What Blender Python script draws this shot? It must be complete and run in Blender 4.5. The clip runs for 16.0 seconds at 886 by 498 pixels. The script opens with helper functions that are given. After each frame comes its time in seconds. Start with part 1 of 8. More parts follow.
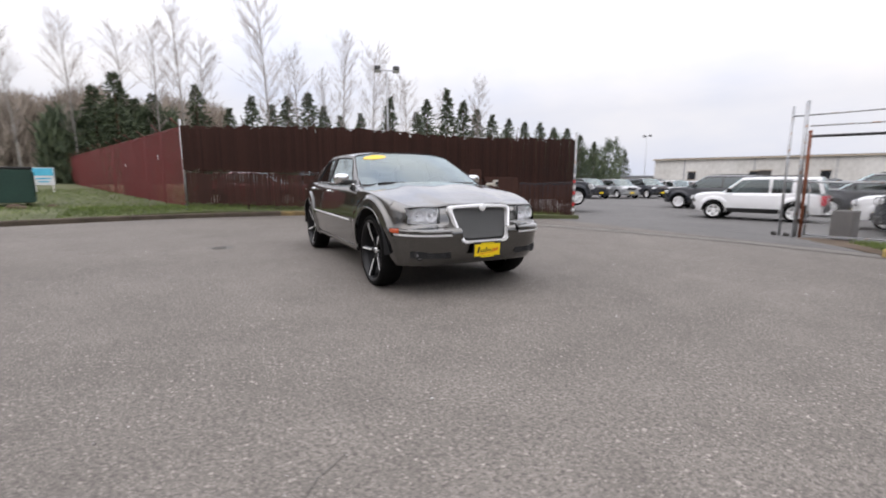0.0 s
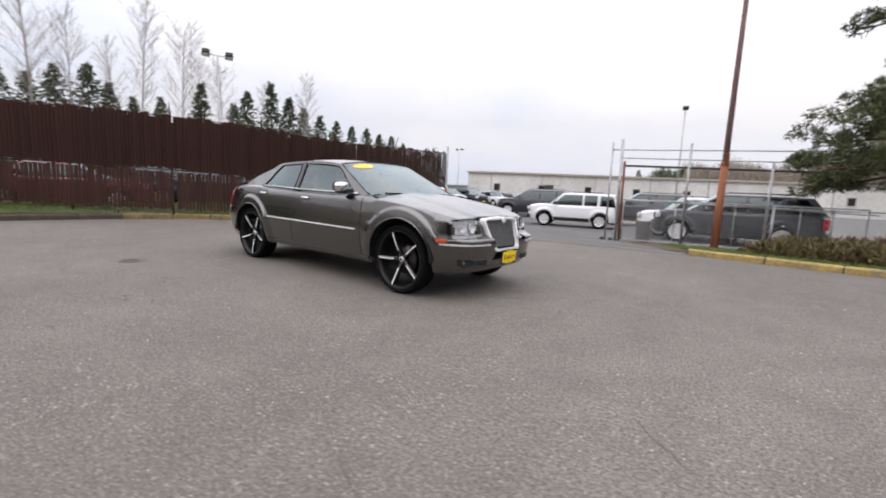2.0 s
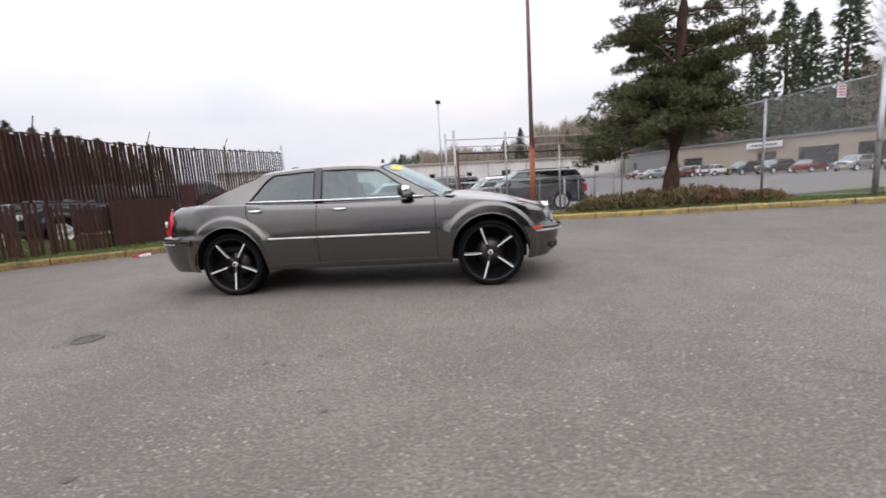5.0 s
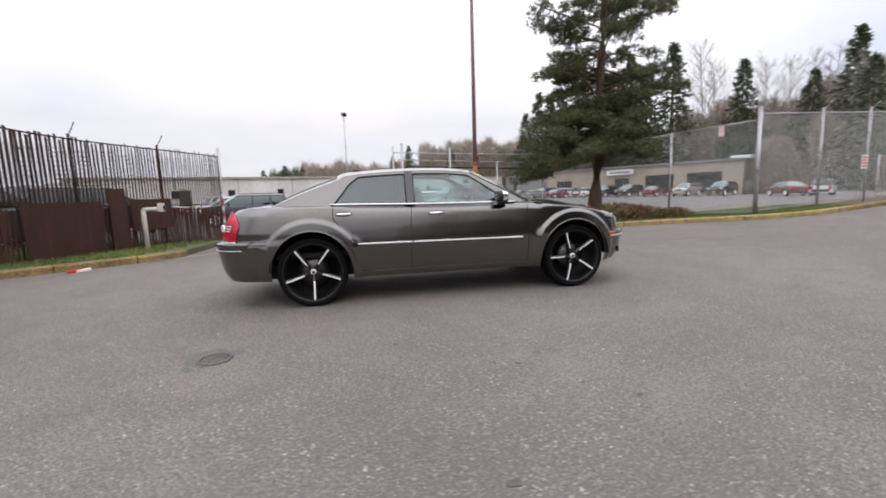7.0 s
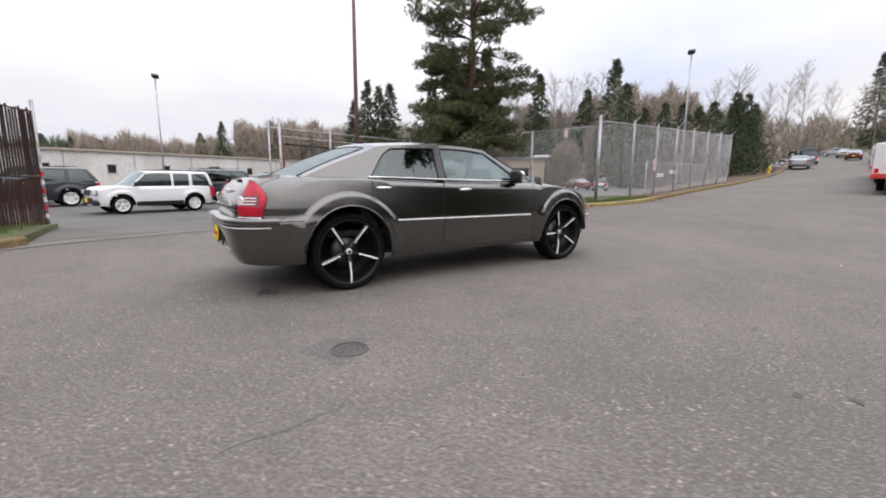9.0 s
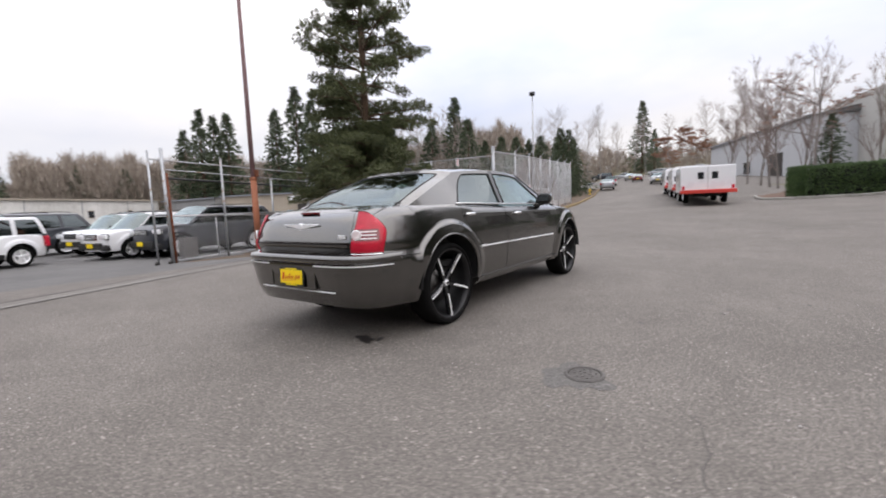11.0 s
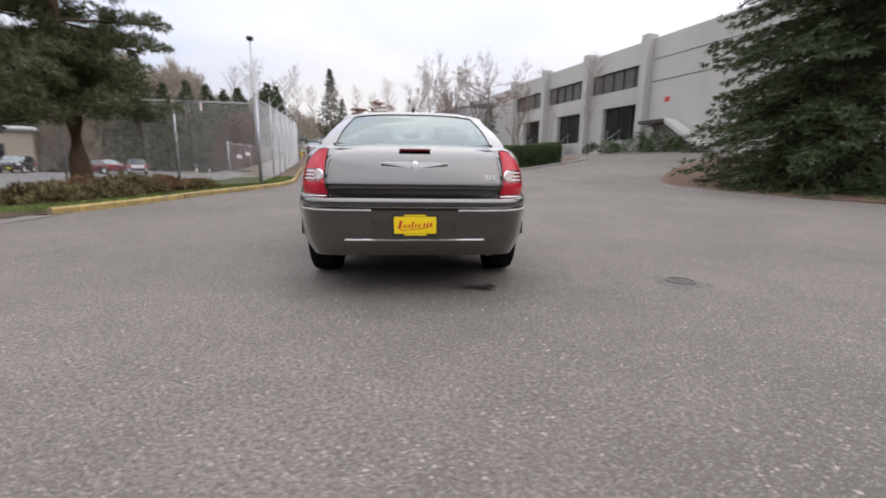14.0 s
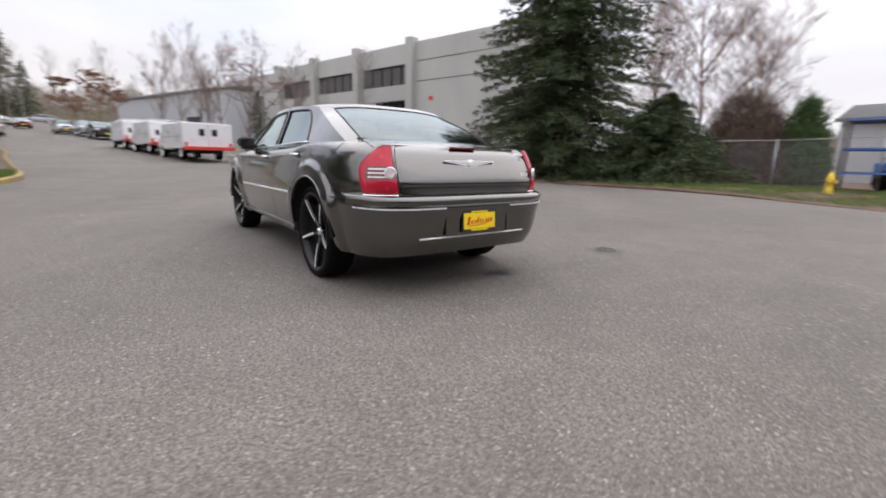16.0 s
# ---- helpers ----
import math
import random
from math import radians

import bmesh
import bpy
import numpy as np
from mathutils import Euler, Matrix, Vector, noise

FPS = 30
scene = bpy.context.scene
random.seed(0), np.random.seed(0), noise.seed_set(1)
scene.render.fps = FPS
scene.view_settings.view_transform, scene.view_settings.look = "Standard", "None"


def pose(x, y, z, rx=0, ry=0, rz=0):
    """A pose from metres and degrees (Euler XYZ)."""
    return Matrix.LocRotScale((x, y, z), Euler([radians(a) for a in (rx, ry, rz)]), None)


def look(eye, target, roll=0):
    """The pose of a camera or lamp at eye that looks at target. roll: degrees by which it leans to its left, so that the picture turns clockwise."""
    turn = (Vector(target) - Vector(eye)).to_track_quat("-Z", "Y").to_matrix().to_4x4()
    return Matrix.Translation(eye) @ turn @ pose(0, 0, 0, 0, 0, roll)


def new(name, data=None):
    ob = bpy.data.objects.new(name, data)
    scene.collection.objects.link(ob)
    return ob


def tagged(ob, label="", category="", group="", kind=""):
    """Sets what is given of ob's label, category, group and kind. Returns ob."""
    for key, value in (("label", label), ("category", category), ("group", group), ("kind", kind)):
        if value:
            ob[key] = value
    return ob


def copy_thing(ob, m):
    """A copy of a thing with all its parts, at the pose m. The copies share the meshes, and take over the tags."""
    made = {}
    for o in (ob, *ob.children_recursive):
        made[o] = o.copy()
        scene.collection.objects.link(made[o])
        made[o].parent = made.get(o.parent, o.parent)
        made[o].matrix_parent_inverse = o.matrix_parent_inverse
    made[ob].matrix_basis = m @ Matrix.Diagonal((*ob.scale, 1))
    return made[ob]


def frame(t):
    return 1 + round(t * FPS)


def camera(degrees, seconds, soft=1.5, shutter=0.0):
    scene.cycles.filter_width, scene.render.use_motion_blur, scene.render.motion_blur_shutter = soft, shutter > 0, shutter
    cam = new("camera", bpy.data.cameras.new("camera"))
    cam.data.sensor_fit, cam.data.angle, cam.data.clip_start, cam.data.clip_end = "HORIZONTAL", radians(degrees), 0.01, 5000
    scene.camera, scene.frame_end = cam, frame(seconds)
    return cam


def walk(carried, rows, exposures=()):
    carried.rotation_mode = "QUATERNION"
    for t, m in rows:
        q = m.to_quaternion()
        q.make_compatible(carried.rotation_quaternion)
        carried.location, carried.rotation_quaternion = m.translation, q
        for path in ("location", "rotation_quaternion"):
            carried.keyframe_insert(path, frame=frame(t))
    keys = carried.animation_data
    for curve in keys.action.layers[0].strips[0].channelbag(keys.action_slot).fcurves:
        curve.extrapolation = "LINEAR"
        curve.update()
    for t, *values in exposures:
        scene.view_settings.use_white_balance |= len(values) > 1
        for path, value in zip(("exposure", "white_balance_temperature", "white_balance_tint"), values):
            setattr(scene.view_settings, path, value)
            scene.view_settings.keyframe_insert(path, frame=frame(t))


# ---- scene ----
cam = camera(91.6, 16.0, soft=1.8, shutter=0.5)
PATH = [
    (0, (5.834, -2.321, 1.085), (4.089, -1.393, 0.779), 0.1),
    (0.5, (5.678, -2.829, 1.099), (4.048, -1.701, 0.833), 0.4),
    (1, (5.406, -3.319, 1.116), (3.889, -2.046, 0.84), 0.3),
    (1.5, (5.077, -3.762, 1.108), (3.677, -2.358, 0.847), 2.0),
    (2, (4.708, -4.24, 1.141), (3.5, -2.669, 0.871), 2.6),
    (2.5, (4.245, -4.612, 1.168), (3.177, -2.934, 0.954), 2.5),
    (3, (3.744, -4.971, 1.184), (2.868, -3.196, 0.897), 0.6),
    (3.5, (3.178, -5.2, 1.189), (2.412, -3.375, 0.902), -1.9),
    (4, (2.612, -5.465, 1.206), (2.065, -3.564, 0.909), -3.2),
    (6.5, (-0.397, -5.741, 1.174), (-0.199, -3.775, 0.867), -2.2),
    (7, (-0.989, -5.654, 1.187), (-0.621, -3.705, 0.928), -1.9),
    (7.5, (-1.546, -5.539, 1.169), (-0.976, -3.645, 0.872), -1.8),
    (8, (-2.086, -5.316, 1.134), (-1.345, -3.48, 0.847), -2.4),
    (8.5, (-2.631, -5.093, 1.123), (-1.651, -3.383, 0.78), -0.8),
    (9, (-3.105, -4.783, 1.089), (-1.993, -3.153, 0.765), 0.4),
    (11.5, (-4.981, -2.59, 1.074), (-3.269, -1.583, 0.836), -2.8),
    (12, (-5.192, -2.069, 1.064), (-3.401, -1.239, 0.743), -1.9),
    (12.5, (-5.378, -1.607, 1.024), (-3.503, -0.965, 0.754), -2.0),
    (13, (-5.544, -1.072, 1.04), (-3.603, -0.711, 0.719), 0.3),
    (13.5, (-5.545, -0.547, 0.978), (-3.576, -0.366, 0.676), -0.0),
    (14, (-5.529, 0.041, 0.95), (-3.571, -0.115, 0.571), 0.7),
    (14.5, (-5.394, 0.509, 0.988), (-3.447, 0.197, 0.654), 1.4),
    (15, (-5.32, 1.03, 0.99), (-3.483, 0.328, 0.627), 1.5),
    (15.5, (-5.131, 1.532, 0.974), (-3.371, 0.669, 0.576), 1.3),
    (16, (-4.97, 2.037, 0.975), (-3.376, 0.899, 0.569), 1.2),
]
walk(cam, [(t, look(eye, target, roll)) for t, eye, target, roll in PATH], exposures=[(0.0, 0.26, 6750, 17.0), (16.0, 0.26, 6750, 17.0)])

# ---- world and light ----
world = bpy.data.worlds.new("overcast_sky")
scene.world = world
world.use_nodes = True
wn, wl = world.node_tree.nodes, world.node_tree.links
wn.clear()
w_out = wn.new("ShaderNodeOutputWorld")
w_bg = wn.new("ShaderNodeBackground")
w_sky = wn.new("ShaderNodeTexSky")
w_sky.sky_type = "NISHITA"
w_sky.sun_disc = False
w_sky.sun_elevation = radians(38)
w_sky.sun_rotation = radians(200)
w_sky.air_density, w_sky.dust_density = 1.0, 3.0
w_co = wn.new("ShaderNodeTexCoord")
w_map = wn.new("ShaderNodeMapping")
w_map.inputs["Scale"].default_value = (1.0, 1.0, 2.6)
w_noise = wn.new("ShaderNodeTexNoise")
w_noise.inputs["Scale"].default_value = 1.7
w_noise.inputs["Detail"].default_value = 5.0
w_noise.inputs["Roughness"].default_value = 0.52
w_ramp = wn.new("ShaderNodeValToRGB")
w_ramp.color_ramp.elements[0].position = 0.30
w_ramp.color_ramp.elements[0].color = (0.68, 0.775, 0.935, 1)
w_ramp.color_ramp.elements[1].position = 0.66
w_ramp.color_ramp.elements[1].color = (0.955, 0.985, 1.0, 1)
w_sep = wn.new("ShaderNodeSeparateXYZ")
w_zen = wn.new("ShaderNodeMapRange")
w_zen.inputs["From Min"].default_value = 0.15
w_zen.inputs["From Max"].default_value = 1.0
w_zen.inputs["To Min"].default_value = 0.85
w_zen.inputs["To Max"].default_value = 2.35
w_mul = wn.new("ShaderNodeVectorMath")
w_mul.operation = "SCALE"
w_skys = wn.new("ShaderNodeVectorMath")
w_skys.operation = "SCALE"
w_skys.inputs["Scale"].default_value = 0.10
w_mix = wn.new("ShaderNodeMix")
w_mix.data_type = "RGBA"
w_mix.inputs["Factor"].default_value = 0.9
wl.new(w_co.outputs["Generated"], w_map.inputs["Vector"])
wl.new(w_map.outputs["Vector"], w_noise.inputs["Vector"])
wl.new(w_noise.outputs["Fac"], w_ramp.inputs["Fac"])
wl.new(w_co.outputs["Generated"], w_sep.inputs["Vector"])
wl.new(w_sep.outputs["Z"], w_zen.inputs["Value"])
wl.new(w_ramp.outputs["Color"], w_mul.inputs[0])
wl.new(w_zen.outputs["Result"], w_mul.inputs["Scale"])
wl.new(w_sky.outputs["Color"], w_skys.inputs[0])
wl.new(w_skys.outputs["Vector"], w_mix.inputs["A"])
wl.new(w_mul.outputs["Vector"], w_mix.inputs["B"])
wl.new(w_mix.outputs["Result"], w_bg.inputs["Color"])
w_bg.inputs["Strength"].default_value = 1.0
wl.new(w_bg.outputs["Background"], w_out.inputs["Surface"])

sun = new("sun", bpy.data.lights.new("sun", "SUN"))
sun.data.energy = 0.8
sun.data.angle = radians(100)
sun.data.color = (1.0, 0.97, 0.93)
sun.matrix_world = look((0, 0, 30), (-6, 14, 0))


# ---- materials ----
def material(name, dark, light, rough=0.7, metal=0.0, fine=60.0, coarse=3.0, bump=0.0, coat=0.0, spots=None, spec=0.5,
             by_object=0.0, by_island=0.0, stretch=None, rough_var=0.08):
    """Two colours mixed by a coarse and a fine noise in object space, with fine relief."""
    m = bpy.data.materials.new(name)
    m.use_nodes = True
    n, l = m.node_tree.nodes, m.node_tree.links
    p = n["Principled BSDF"]
    co = n.new("ShaderNodeTexCoord")
    vec = co.outputs["Object"]
    if stretch:
        mp = n.new("ShaderNodeMapping")
        mp.inputs["Scale"].default_value = stretch
        l.new(vec, mp.inputs["Vector"])
        vec = mp.outputs["Vector"]
    a, b = n.new("ShaderNodeTexNoise"), n.new("ShaderNodeTexNoise")
    for node, s, d in ((a, coarse, 4.0), (b, fine, 2.0)):
        node.inputs["Scale"].default_value = s
        node.inputs["Detail"].default_value = d
        l.new(vec, node.inputs["Vector"])
    add = n.new("ShaderNodeMath")
    add.operation = "ADD"
    l.new(a.outputs["Fac"], add.inputs[0])
    l.new(b.outputs["Fac"], add.inputs[1])
    last = add.outputs["Value"]
    for how, amount in (("ObjectInfo", by_object), ("NewGeometry", by_island)):
        if amount:
            r = n.new("ShaderNode" + how)
            k = n.new("ShaderNodeMath")
            k.operation = "MULTIPLY_ADD"
            l.new(r.outputs["Random" if how == "ObjectInfo" else "Random Per Island"], k.inputs[0])
            k.inputs[1].default_value = amount
            l.new(last, k.inputs[2])
            off = n.new("ShaderNodeMath")
            off.operation = "SUBTRACT"
            l.new(k.outputs["Value"], off.inputs[0])
            off.inputs[1].default_value = amount / 2
            last = off.outputs["Value"]
    mr = n.new("ShaderNodeMapRange")
    mr.inputs["From Min"].default_value, mr.inputs["From Max"].default_value = 0.65, 1.35
    l.new(last, mr.inputs["Value"])
    mix = n.new("ShaderNodeMix")
    mix.data_type = "RGBA"
    mix.inputs["A"].default_value, mix.inputs["B"].default_value = (*dark, 1), (*light, 1)
    l.new(mr.outputs["Result"], mix.inputs["Factor"])
    colour = mix.outputs["Result"]
    if spots:
        v = n.new("ShaderNodeTexVoronoi")
        v.inputs["Scale"].default_value = spots[0]
        l.new(vec, v.inputs["Vector"])
        cut = n.new("ShaderNodeMapRange")
        cut.inputs["From Min"].default_value, cut.inputs["From Max"].default_value = spots[2], 1.0
        sep = n.new("ShaderNodeSeparateColor")
        l.new(v.outputs["Color"], sep.inputs["Color"])
        l.new(sep.outputs["Red"], cut.inputs["Value"])
        sm = n.new("ShaderNodeMix")
        sm.data_type = "RGBA"
        sm.inputs["B"].default_value = (*spots[1], 1)
        l.new(cut.outputs["Result"], sm.inputs["Factor"])
        l.new(colour, sm.inputs["A"])
        colour = sm.outputs["Result"]
    l.new(colour, p.inputs["Base Color"])
    rr = n.new("ShaderNodeMapRange")
    rr.inputs["To Min"].default_value, rr.inputs["To Max"].default_value = max(0.02, rough - rough_var), min(1, rough + rough_var)
    l.new(a.outputs["Fac"], rr.inputs["Value"])
    l.new(rr.outputs["Result"], p.inputs["Roughness"])
    p.inputs["Metallic"].default_value = metal
    p.inputs["Specular IOR Level"].default_value = spec
    if coat:
        p.inputs["Coat Weight"].default_value = coat
        p.inputs["Coat Roughness"].default_value = 0.04
    if bump:
        bp = n.new("ShaderNodeBump")
        bp.inputs["Strength"].default_value = min(1.0, bump)
        bp.inputs["Distance"].default_value = 0.01
        l.new(b.outputs["Fac"], bp.inputs["Height"])
        l.new(bp.outputs["Normal"], p.inputs["Normal"])
    return m


def thin_glass(name, tint, gloss=1.0):
    """A pane: tinted, see-through, with a mirror gloss that grows towards the edge-on view."""
    m = bpy.data.materials.new(name)
    m.use_nodes = True
    n, l = m.node_tree.nodes, m.node_tree.links
    n.remove(n["Principled BSDF"])
    tr, gl, lw, mx = (n.new("ShaderNode" + k) for k in ("BsdfTransparent", "BsdfGlossy", "LayerWeight", "MixShader"))
    tr.inputs["Color"].default_value = (*tint, 1)
    gl.inputs["Roughness"].default_value = 0.015
    gl.inputs["Color"].default_value = (gloss * 0.86, gloss * 0.97, gloss * 0.98, 1)
    lw.inputs["Blend"].default_value = 0.5
    pw, ad = n.new("ShaderNodeMath"), n.new("ShaderNodeMath")
    pw.operation, ad.operation = "POWER", "MULTIPLY_ADD"
    pw.inputs[1].default_value = 3.0
    ad.inputs[1].default_value, ad.inputs[2].default_value = 0.85, 0.095
    l.new(lw.outputs["Facing"], pw.inputs[0])
    l.new(pw.outputs["Value"], ad.inputs[0])
    l.new(ad.outputs["Value"], mx.inputs["Fac"])
    l.new(tr.outputs["BSDF"], mx.inputs[1])
    l.new(gl.outputs["BSDF"], mx.inputs[2])
    l.new(mx.outputs["Shader"], n["Material Output"].inputs["Surface"])
    return m


def asphalt_material(name, dark, light, spot):
    """Worn asphalt: pale and dark aggregate, broad stains, faint tyre-polished bands, fine relief."""
    m = bpy.data.materials.new(name)
    m.use_nodes = True
    n, l = m.node_tree.nodes, m.node_tree.links
    p = n["Principled BSDF"]
    co = n.new("ShaderNodeTexCoord").outputs["Object"]

    def noise_at(scale, detail, rough=0.5):
        t = n.new("ShaderNodeTexNoise")
        t.inputs["Scale"].default_value, t.inputs["Detail"].default_value, t.inputs["Roughness"].default_value = scale, detail, rough
        l.new(co, t.inputs["Vector"])
        return t.outputs["Fac"]

    def span(v, lo, hi, a=0.0, b=1.0):
        r = n.new("ShaderNodeMapRange")
        for key, x in (("From Min", lo), ("From Max", hi), ("To Min", a), ("To Max", b)):
            r.inputs[key].default_value = x
        l.new(v, r.inputs["Value"])
        return r.outputs["Result"]

    def mixed(f, a, b):
        x = n.new("ShaderNodeMix")
        x.data_type = "RGBA"
        l.new(f, x.inputs["Factor"])
        for key, c in (("A", a), ("B", b)):
            if isinstance(c, tuple):
                x.inputs[key].default_value = (*c, 1)
            else:
                l.new(c, x.inputs[key])
        return x.outputs["Result"]

    broad = mixed(span(noise_at(0.30, 7, 0.68), 0.38, 0.62), dark, light)
    mid = mixed(span(noise_at(2.2, 5, 0.7), 0.42, 0.70, 0.0, 0.42), broad, tuple(c * 0.70 for c in dark))
    grain = mixed(span(noise_at(48, 3, 0.78), 0.36, 0.60), tuple(c * 0.62 for c in dark), mid)
    vor = n.new("ShaderNodeTexVoronoi")
    vor.inputs["Scale"].default_value = 130
    l.new(co, vor.inputs["Vector"])
    sep = n.new("ShaderNodeSeparateColor")
    l.new(vor.outputs["Color"], sep.inputs["Color"])
    stones = mixed(span(sep.outputs["Red"], 0.78, 1.0, 0.0, 0.36), grain, spot)
    vor2 = n.new("ShaderNodeTexVoronoi")
    vor2.inputs["Scale"].default_value = 78
    l.new(co, vor2.inputs["Vector"])
    sep2 = n.new("ShaderNodeSeparateColor")
    l.new(vor2.outputs["Color"], sep2.inputs["Color"])
    some = n.new("ShaderNodeMath")
    some.operation = "MULTIPLY"
    l.new(span(sep2.outputs["Green"], 0.962, 0.990, 0.0, 0.58), some.inputs[0])
    l.new(span(noise_at(1.7, 5, 0.7), 0.38, 0.62, 0.10, 1.0), some.inputs[1])
    far = mixed(some.outputs["Value"], stones, tuple(min(1, c * 1.15) for c in spot))
    l.new(far, p.inputs["Base Color"])
    p.inputs["Roughness"].default_value = 0.86
    p.inputs["Specular IOR Level"].default_value = 0.35
    h = n.new("ShaderNodeMath")
    h.operation = "ADD"
    l.new(noise_at(120, 2), h.inputs[0])
    l.new(vor.outputs["Distance"], h.inputs[1])
    bp = n.new("ShaderNodeBump")
    bp.inputs["Strength"].default_value, bp.inputs["Distance"].default_value = 0.55, 0.006
    l.new(h.outputs["Value"], bp.inputs["Height"])
    l.new(bp.outputs["Normal"], p.inputs["Normal"])
    return m


M_ASPHALT = asphalt_material("asphalt_worn", (0.143, 0.128, 0.112), (0.214, 0.193, 0.170), (0.46, 0.42, 0.37))
M_LOT = asphalt_material("asphalt_lot", (0.122, 0.118, 0.113), (0.182, 0.176, 0.168), (0.28, 0.27, 0.255))
M_EARTH = material("bare_earth", (0.05, 0.032, 0.02), (0.13, 0.09, 0.055), 0.95, fine=30, coarse=1.2, bump=0.6)
M_FIELD = material("winter_ground", (0.06, 0.07, 0.025), (0.15, 0.12, 0.06), 0.95, fine=8, coarse=0.12, bump=0.4)
M_TURF = material("turf_soil", (0.045, 0.055, 0.02), (0.12, 0.13, 0.05), 0.95, fine=25, coarse=0.8, bump=0.6)
M_GRASS = material("grass_blades", (0.062, 0.096, 0.020), (0.175, 0.235, 0.056), 0.75, fine=12, coarse=0.7, by_island=0.9)
M_KERBDIRT = material("mossy_kerb", (0.035, 0.026, 0.018), (0.115, 0.09, 0.065), 0.95, fine=40, coarse=2.0, bump=0.5)
M_YELLOWOLD = material("worn_yellow_kerb", (0.085, 0.060, 0.036), (0.34, 0.235, 0.085), 0.9, fine=25, coarse=2.2, bump=0.5)
M_KERB = material("concrete_kerb", (0.20, 0.19, 0.17), (0.36, 0.345, 0.31), 0.9, fine=70, coarse=2.0, bump=0.5)
M_YELLOW = material("worn_yellow_paint", (0.185, 0.145, 0.075), (0.50, 0.35, 0.105), 0.85, fine=22, coarse=2.4, bump=0.6, spots=(7, (0.20, 0.17, 0.12), 0.56))
M_PAINT = material("grey_car_paint", (0.120, 0.117, 0.111), (0.138, 0.135, 0.128), 0.21, metal=1.0, fine=900, coarse=1.0, coat=1.0, rough_var=0.02)
M_CHROME = material("chrome", (0.78, 0.78, 0.78), (0.86, 0.86, 0.86), 0.09, metal=1.0, fine=40, coarse=3, rough_var=0.03)
M_SILVER = material("machined_alloy", (0.86, 0.86, 0.86), (0.94, 0.94, 0.94), 0.32, metal=0.30, fine=200, coarse=9, rough_var=0.05)
M_GLOSSBLACK = material("gloss_black", (0.008, 0.008, 0.009), (0.014, 0.014, 0.015), 0.16, fine=50, coarse=3, coat=0.6, rough_var=0.04)
M_RIMBLACK = material("satin_black_rim", (0.006, 0.006, 0.007), (0.010, 0.010, 0.010), 0.35, spec=0.3, fine=50, coarse=3)
M_BLACK = material("black_plastic", (0.010, 0.010, 0.010), (0.022, 0.022, 0.022), 0.55, fine=160, coarse=5, bump=0.2)
M_DARK = material("dark_cavity", (0.006, 0.006, 0.006), (0.012, 0.012, 0.012), 0.9, fine=40, coarse=5)
M_RUBBER = material("tyre_rubber", (0.005, 0.005, 0.005), (0.010, 0.0097, 0.0095), 0.8, spec=0.06, fine=90, coarse=7, bump=0.3)
M_STEEL = material("brake_steel", (0.06, 0.06, 0.057), (0.12, 0.115, 0.11), 0.4, metal=1.0, fine=90, coarse=6)
M_GLASS = thin_glass("car_glass", (0.60, 0.74, 0.72))
M_GLASS_REAR = thin_glass("rear_screen_glass", (0.50, 0.62, 0.60), 0.72)
M_GLASS_DARK = thin_glass("tinted_glass", (0.10, 0.12, 0.12))
M_LENS = thin_glass("clear_lens", (0.98, 0.98, 0.99), 0.7)
M_RED = material("red_lens", (0.36, 0.003, 0.016), (0.62, 0.010, 0.036), 0.25, spec=0.3, fine=160, coarse=14, bump=0.3, coat=0.5)
M_REDDARK = material("dark_red_lens", (0.10, 0.003, 0.006), (0.16, 0.006, 0.01), 0.15, fine=120, coarse=9, coat=1.0)
M_AMBER = material("amber_lens", (0.42, 0.055, 0.010), (0.56, 0.085, 0.016), 0.15, fine=120, coarse=9, coat=1.0)
M_REFLECTOR = material("lamp_reflector", (0.84, 0.85, 0.87), (0.97, 0.97, 0.98), 0.22, metal=0.12, fine=45, coarse=30, bump=1.6)
M_FOG = material("fog_lamp_glass", (0.16, 0.16, 0.17), (0.34, 0.34, 0.35), 0.15, metal=0.3, fine=60, coarse=20, coat=1.0)
M_MESH = material("dark_grille_steel", (0.12, 0.12, 0.12), (0.19, 0.19, 0.185), 0.4, metal=0.6, fine=90, coarse=6)
M_WHITELENS = material("white_lens", (0.62, 0.63, 0.64), (0.86, 0.87, 0.88), 0.12, fine=60, coarse=20, coat=1.0)
M_REVERSE = material("clear_pinkish_lens", (0.62, 0.50, 0.50), (0.90, 0.82, 0.82), 0.2, fine=50, coarse=25, bump=0.8, coat=0.6)
M_STICKER = material("orange_sticker", (0.82, 0.50, 0.04), (0.90, 0.58, 0.06), 0.5, fine=60, coarse=9)
M_PLATE = material("yellow_plate", (0.85, 0.60, 0.005), (0.92, 0.68, 0.01), 0.45, fine=60, coarse=9)
M_INK = material("black_ink", (0.015, 0.012, 0.012), (0.03, 0.02, 0.02), 0.5)
M_REDINK = material("red_ink", (0.50, 0.02, 0.015), (0.62, 0.03, 0.02), 0.5)
M_SEAT = material("grey_upholstery", (0.07, 0.072, 0.075), (0.12, 0.122, 0.125), 0.8, fine=150, coarse=6, bump=0.3)
M_WHITEPAINT = material("white_car_paint", (0.70, 0.71, 0.72), (0.80, 0.80, 0.80), 0.28, fine=300, coarse=1.5, coat=1.0, rough_var=0.03)
M_NAVY = material("dark_blue_car_paint", (0.010, 0.012, 0.018), (0.018, 0.021, 0.028), 0.35, metal=0.1, fine=500, coarse=1, coat=0.5)
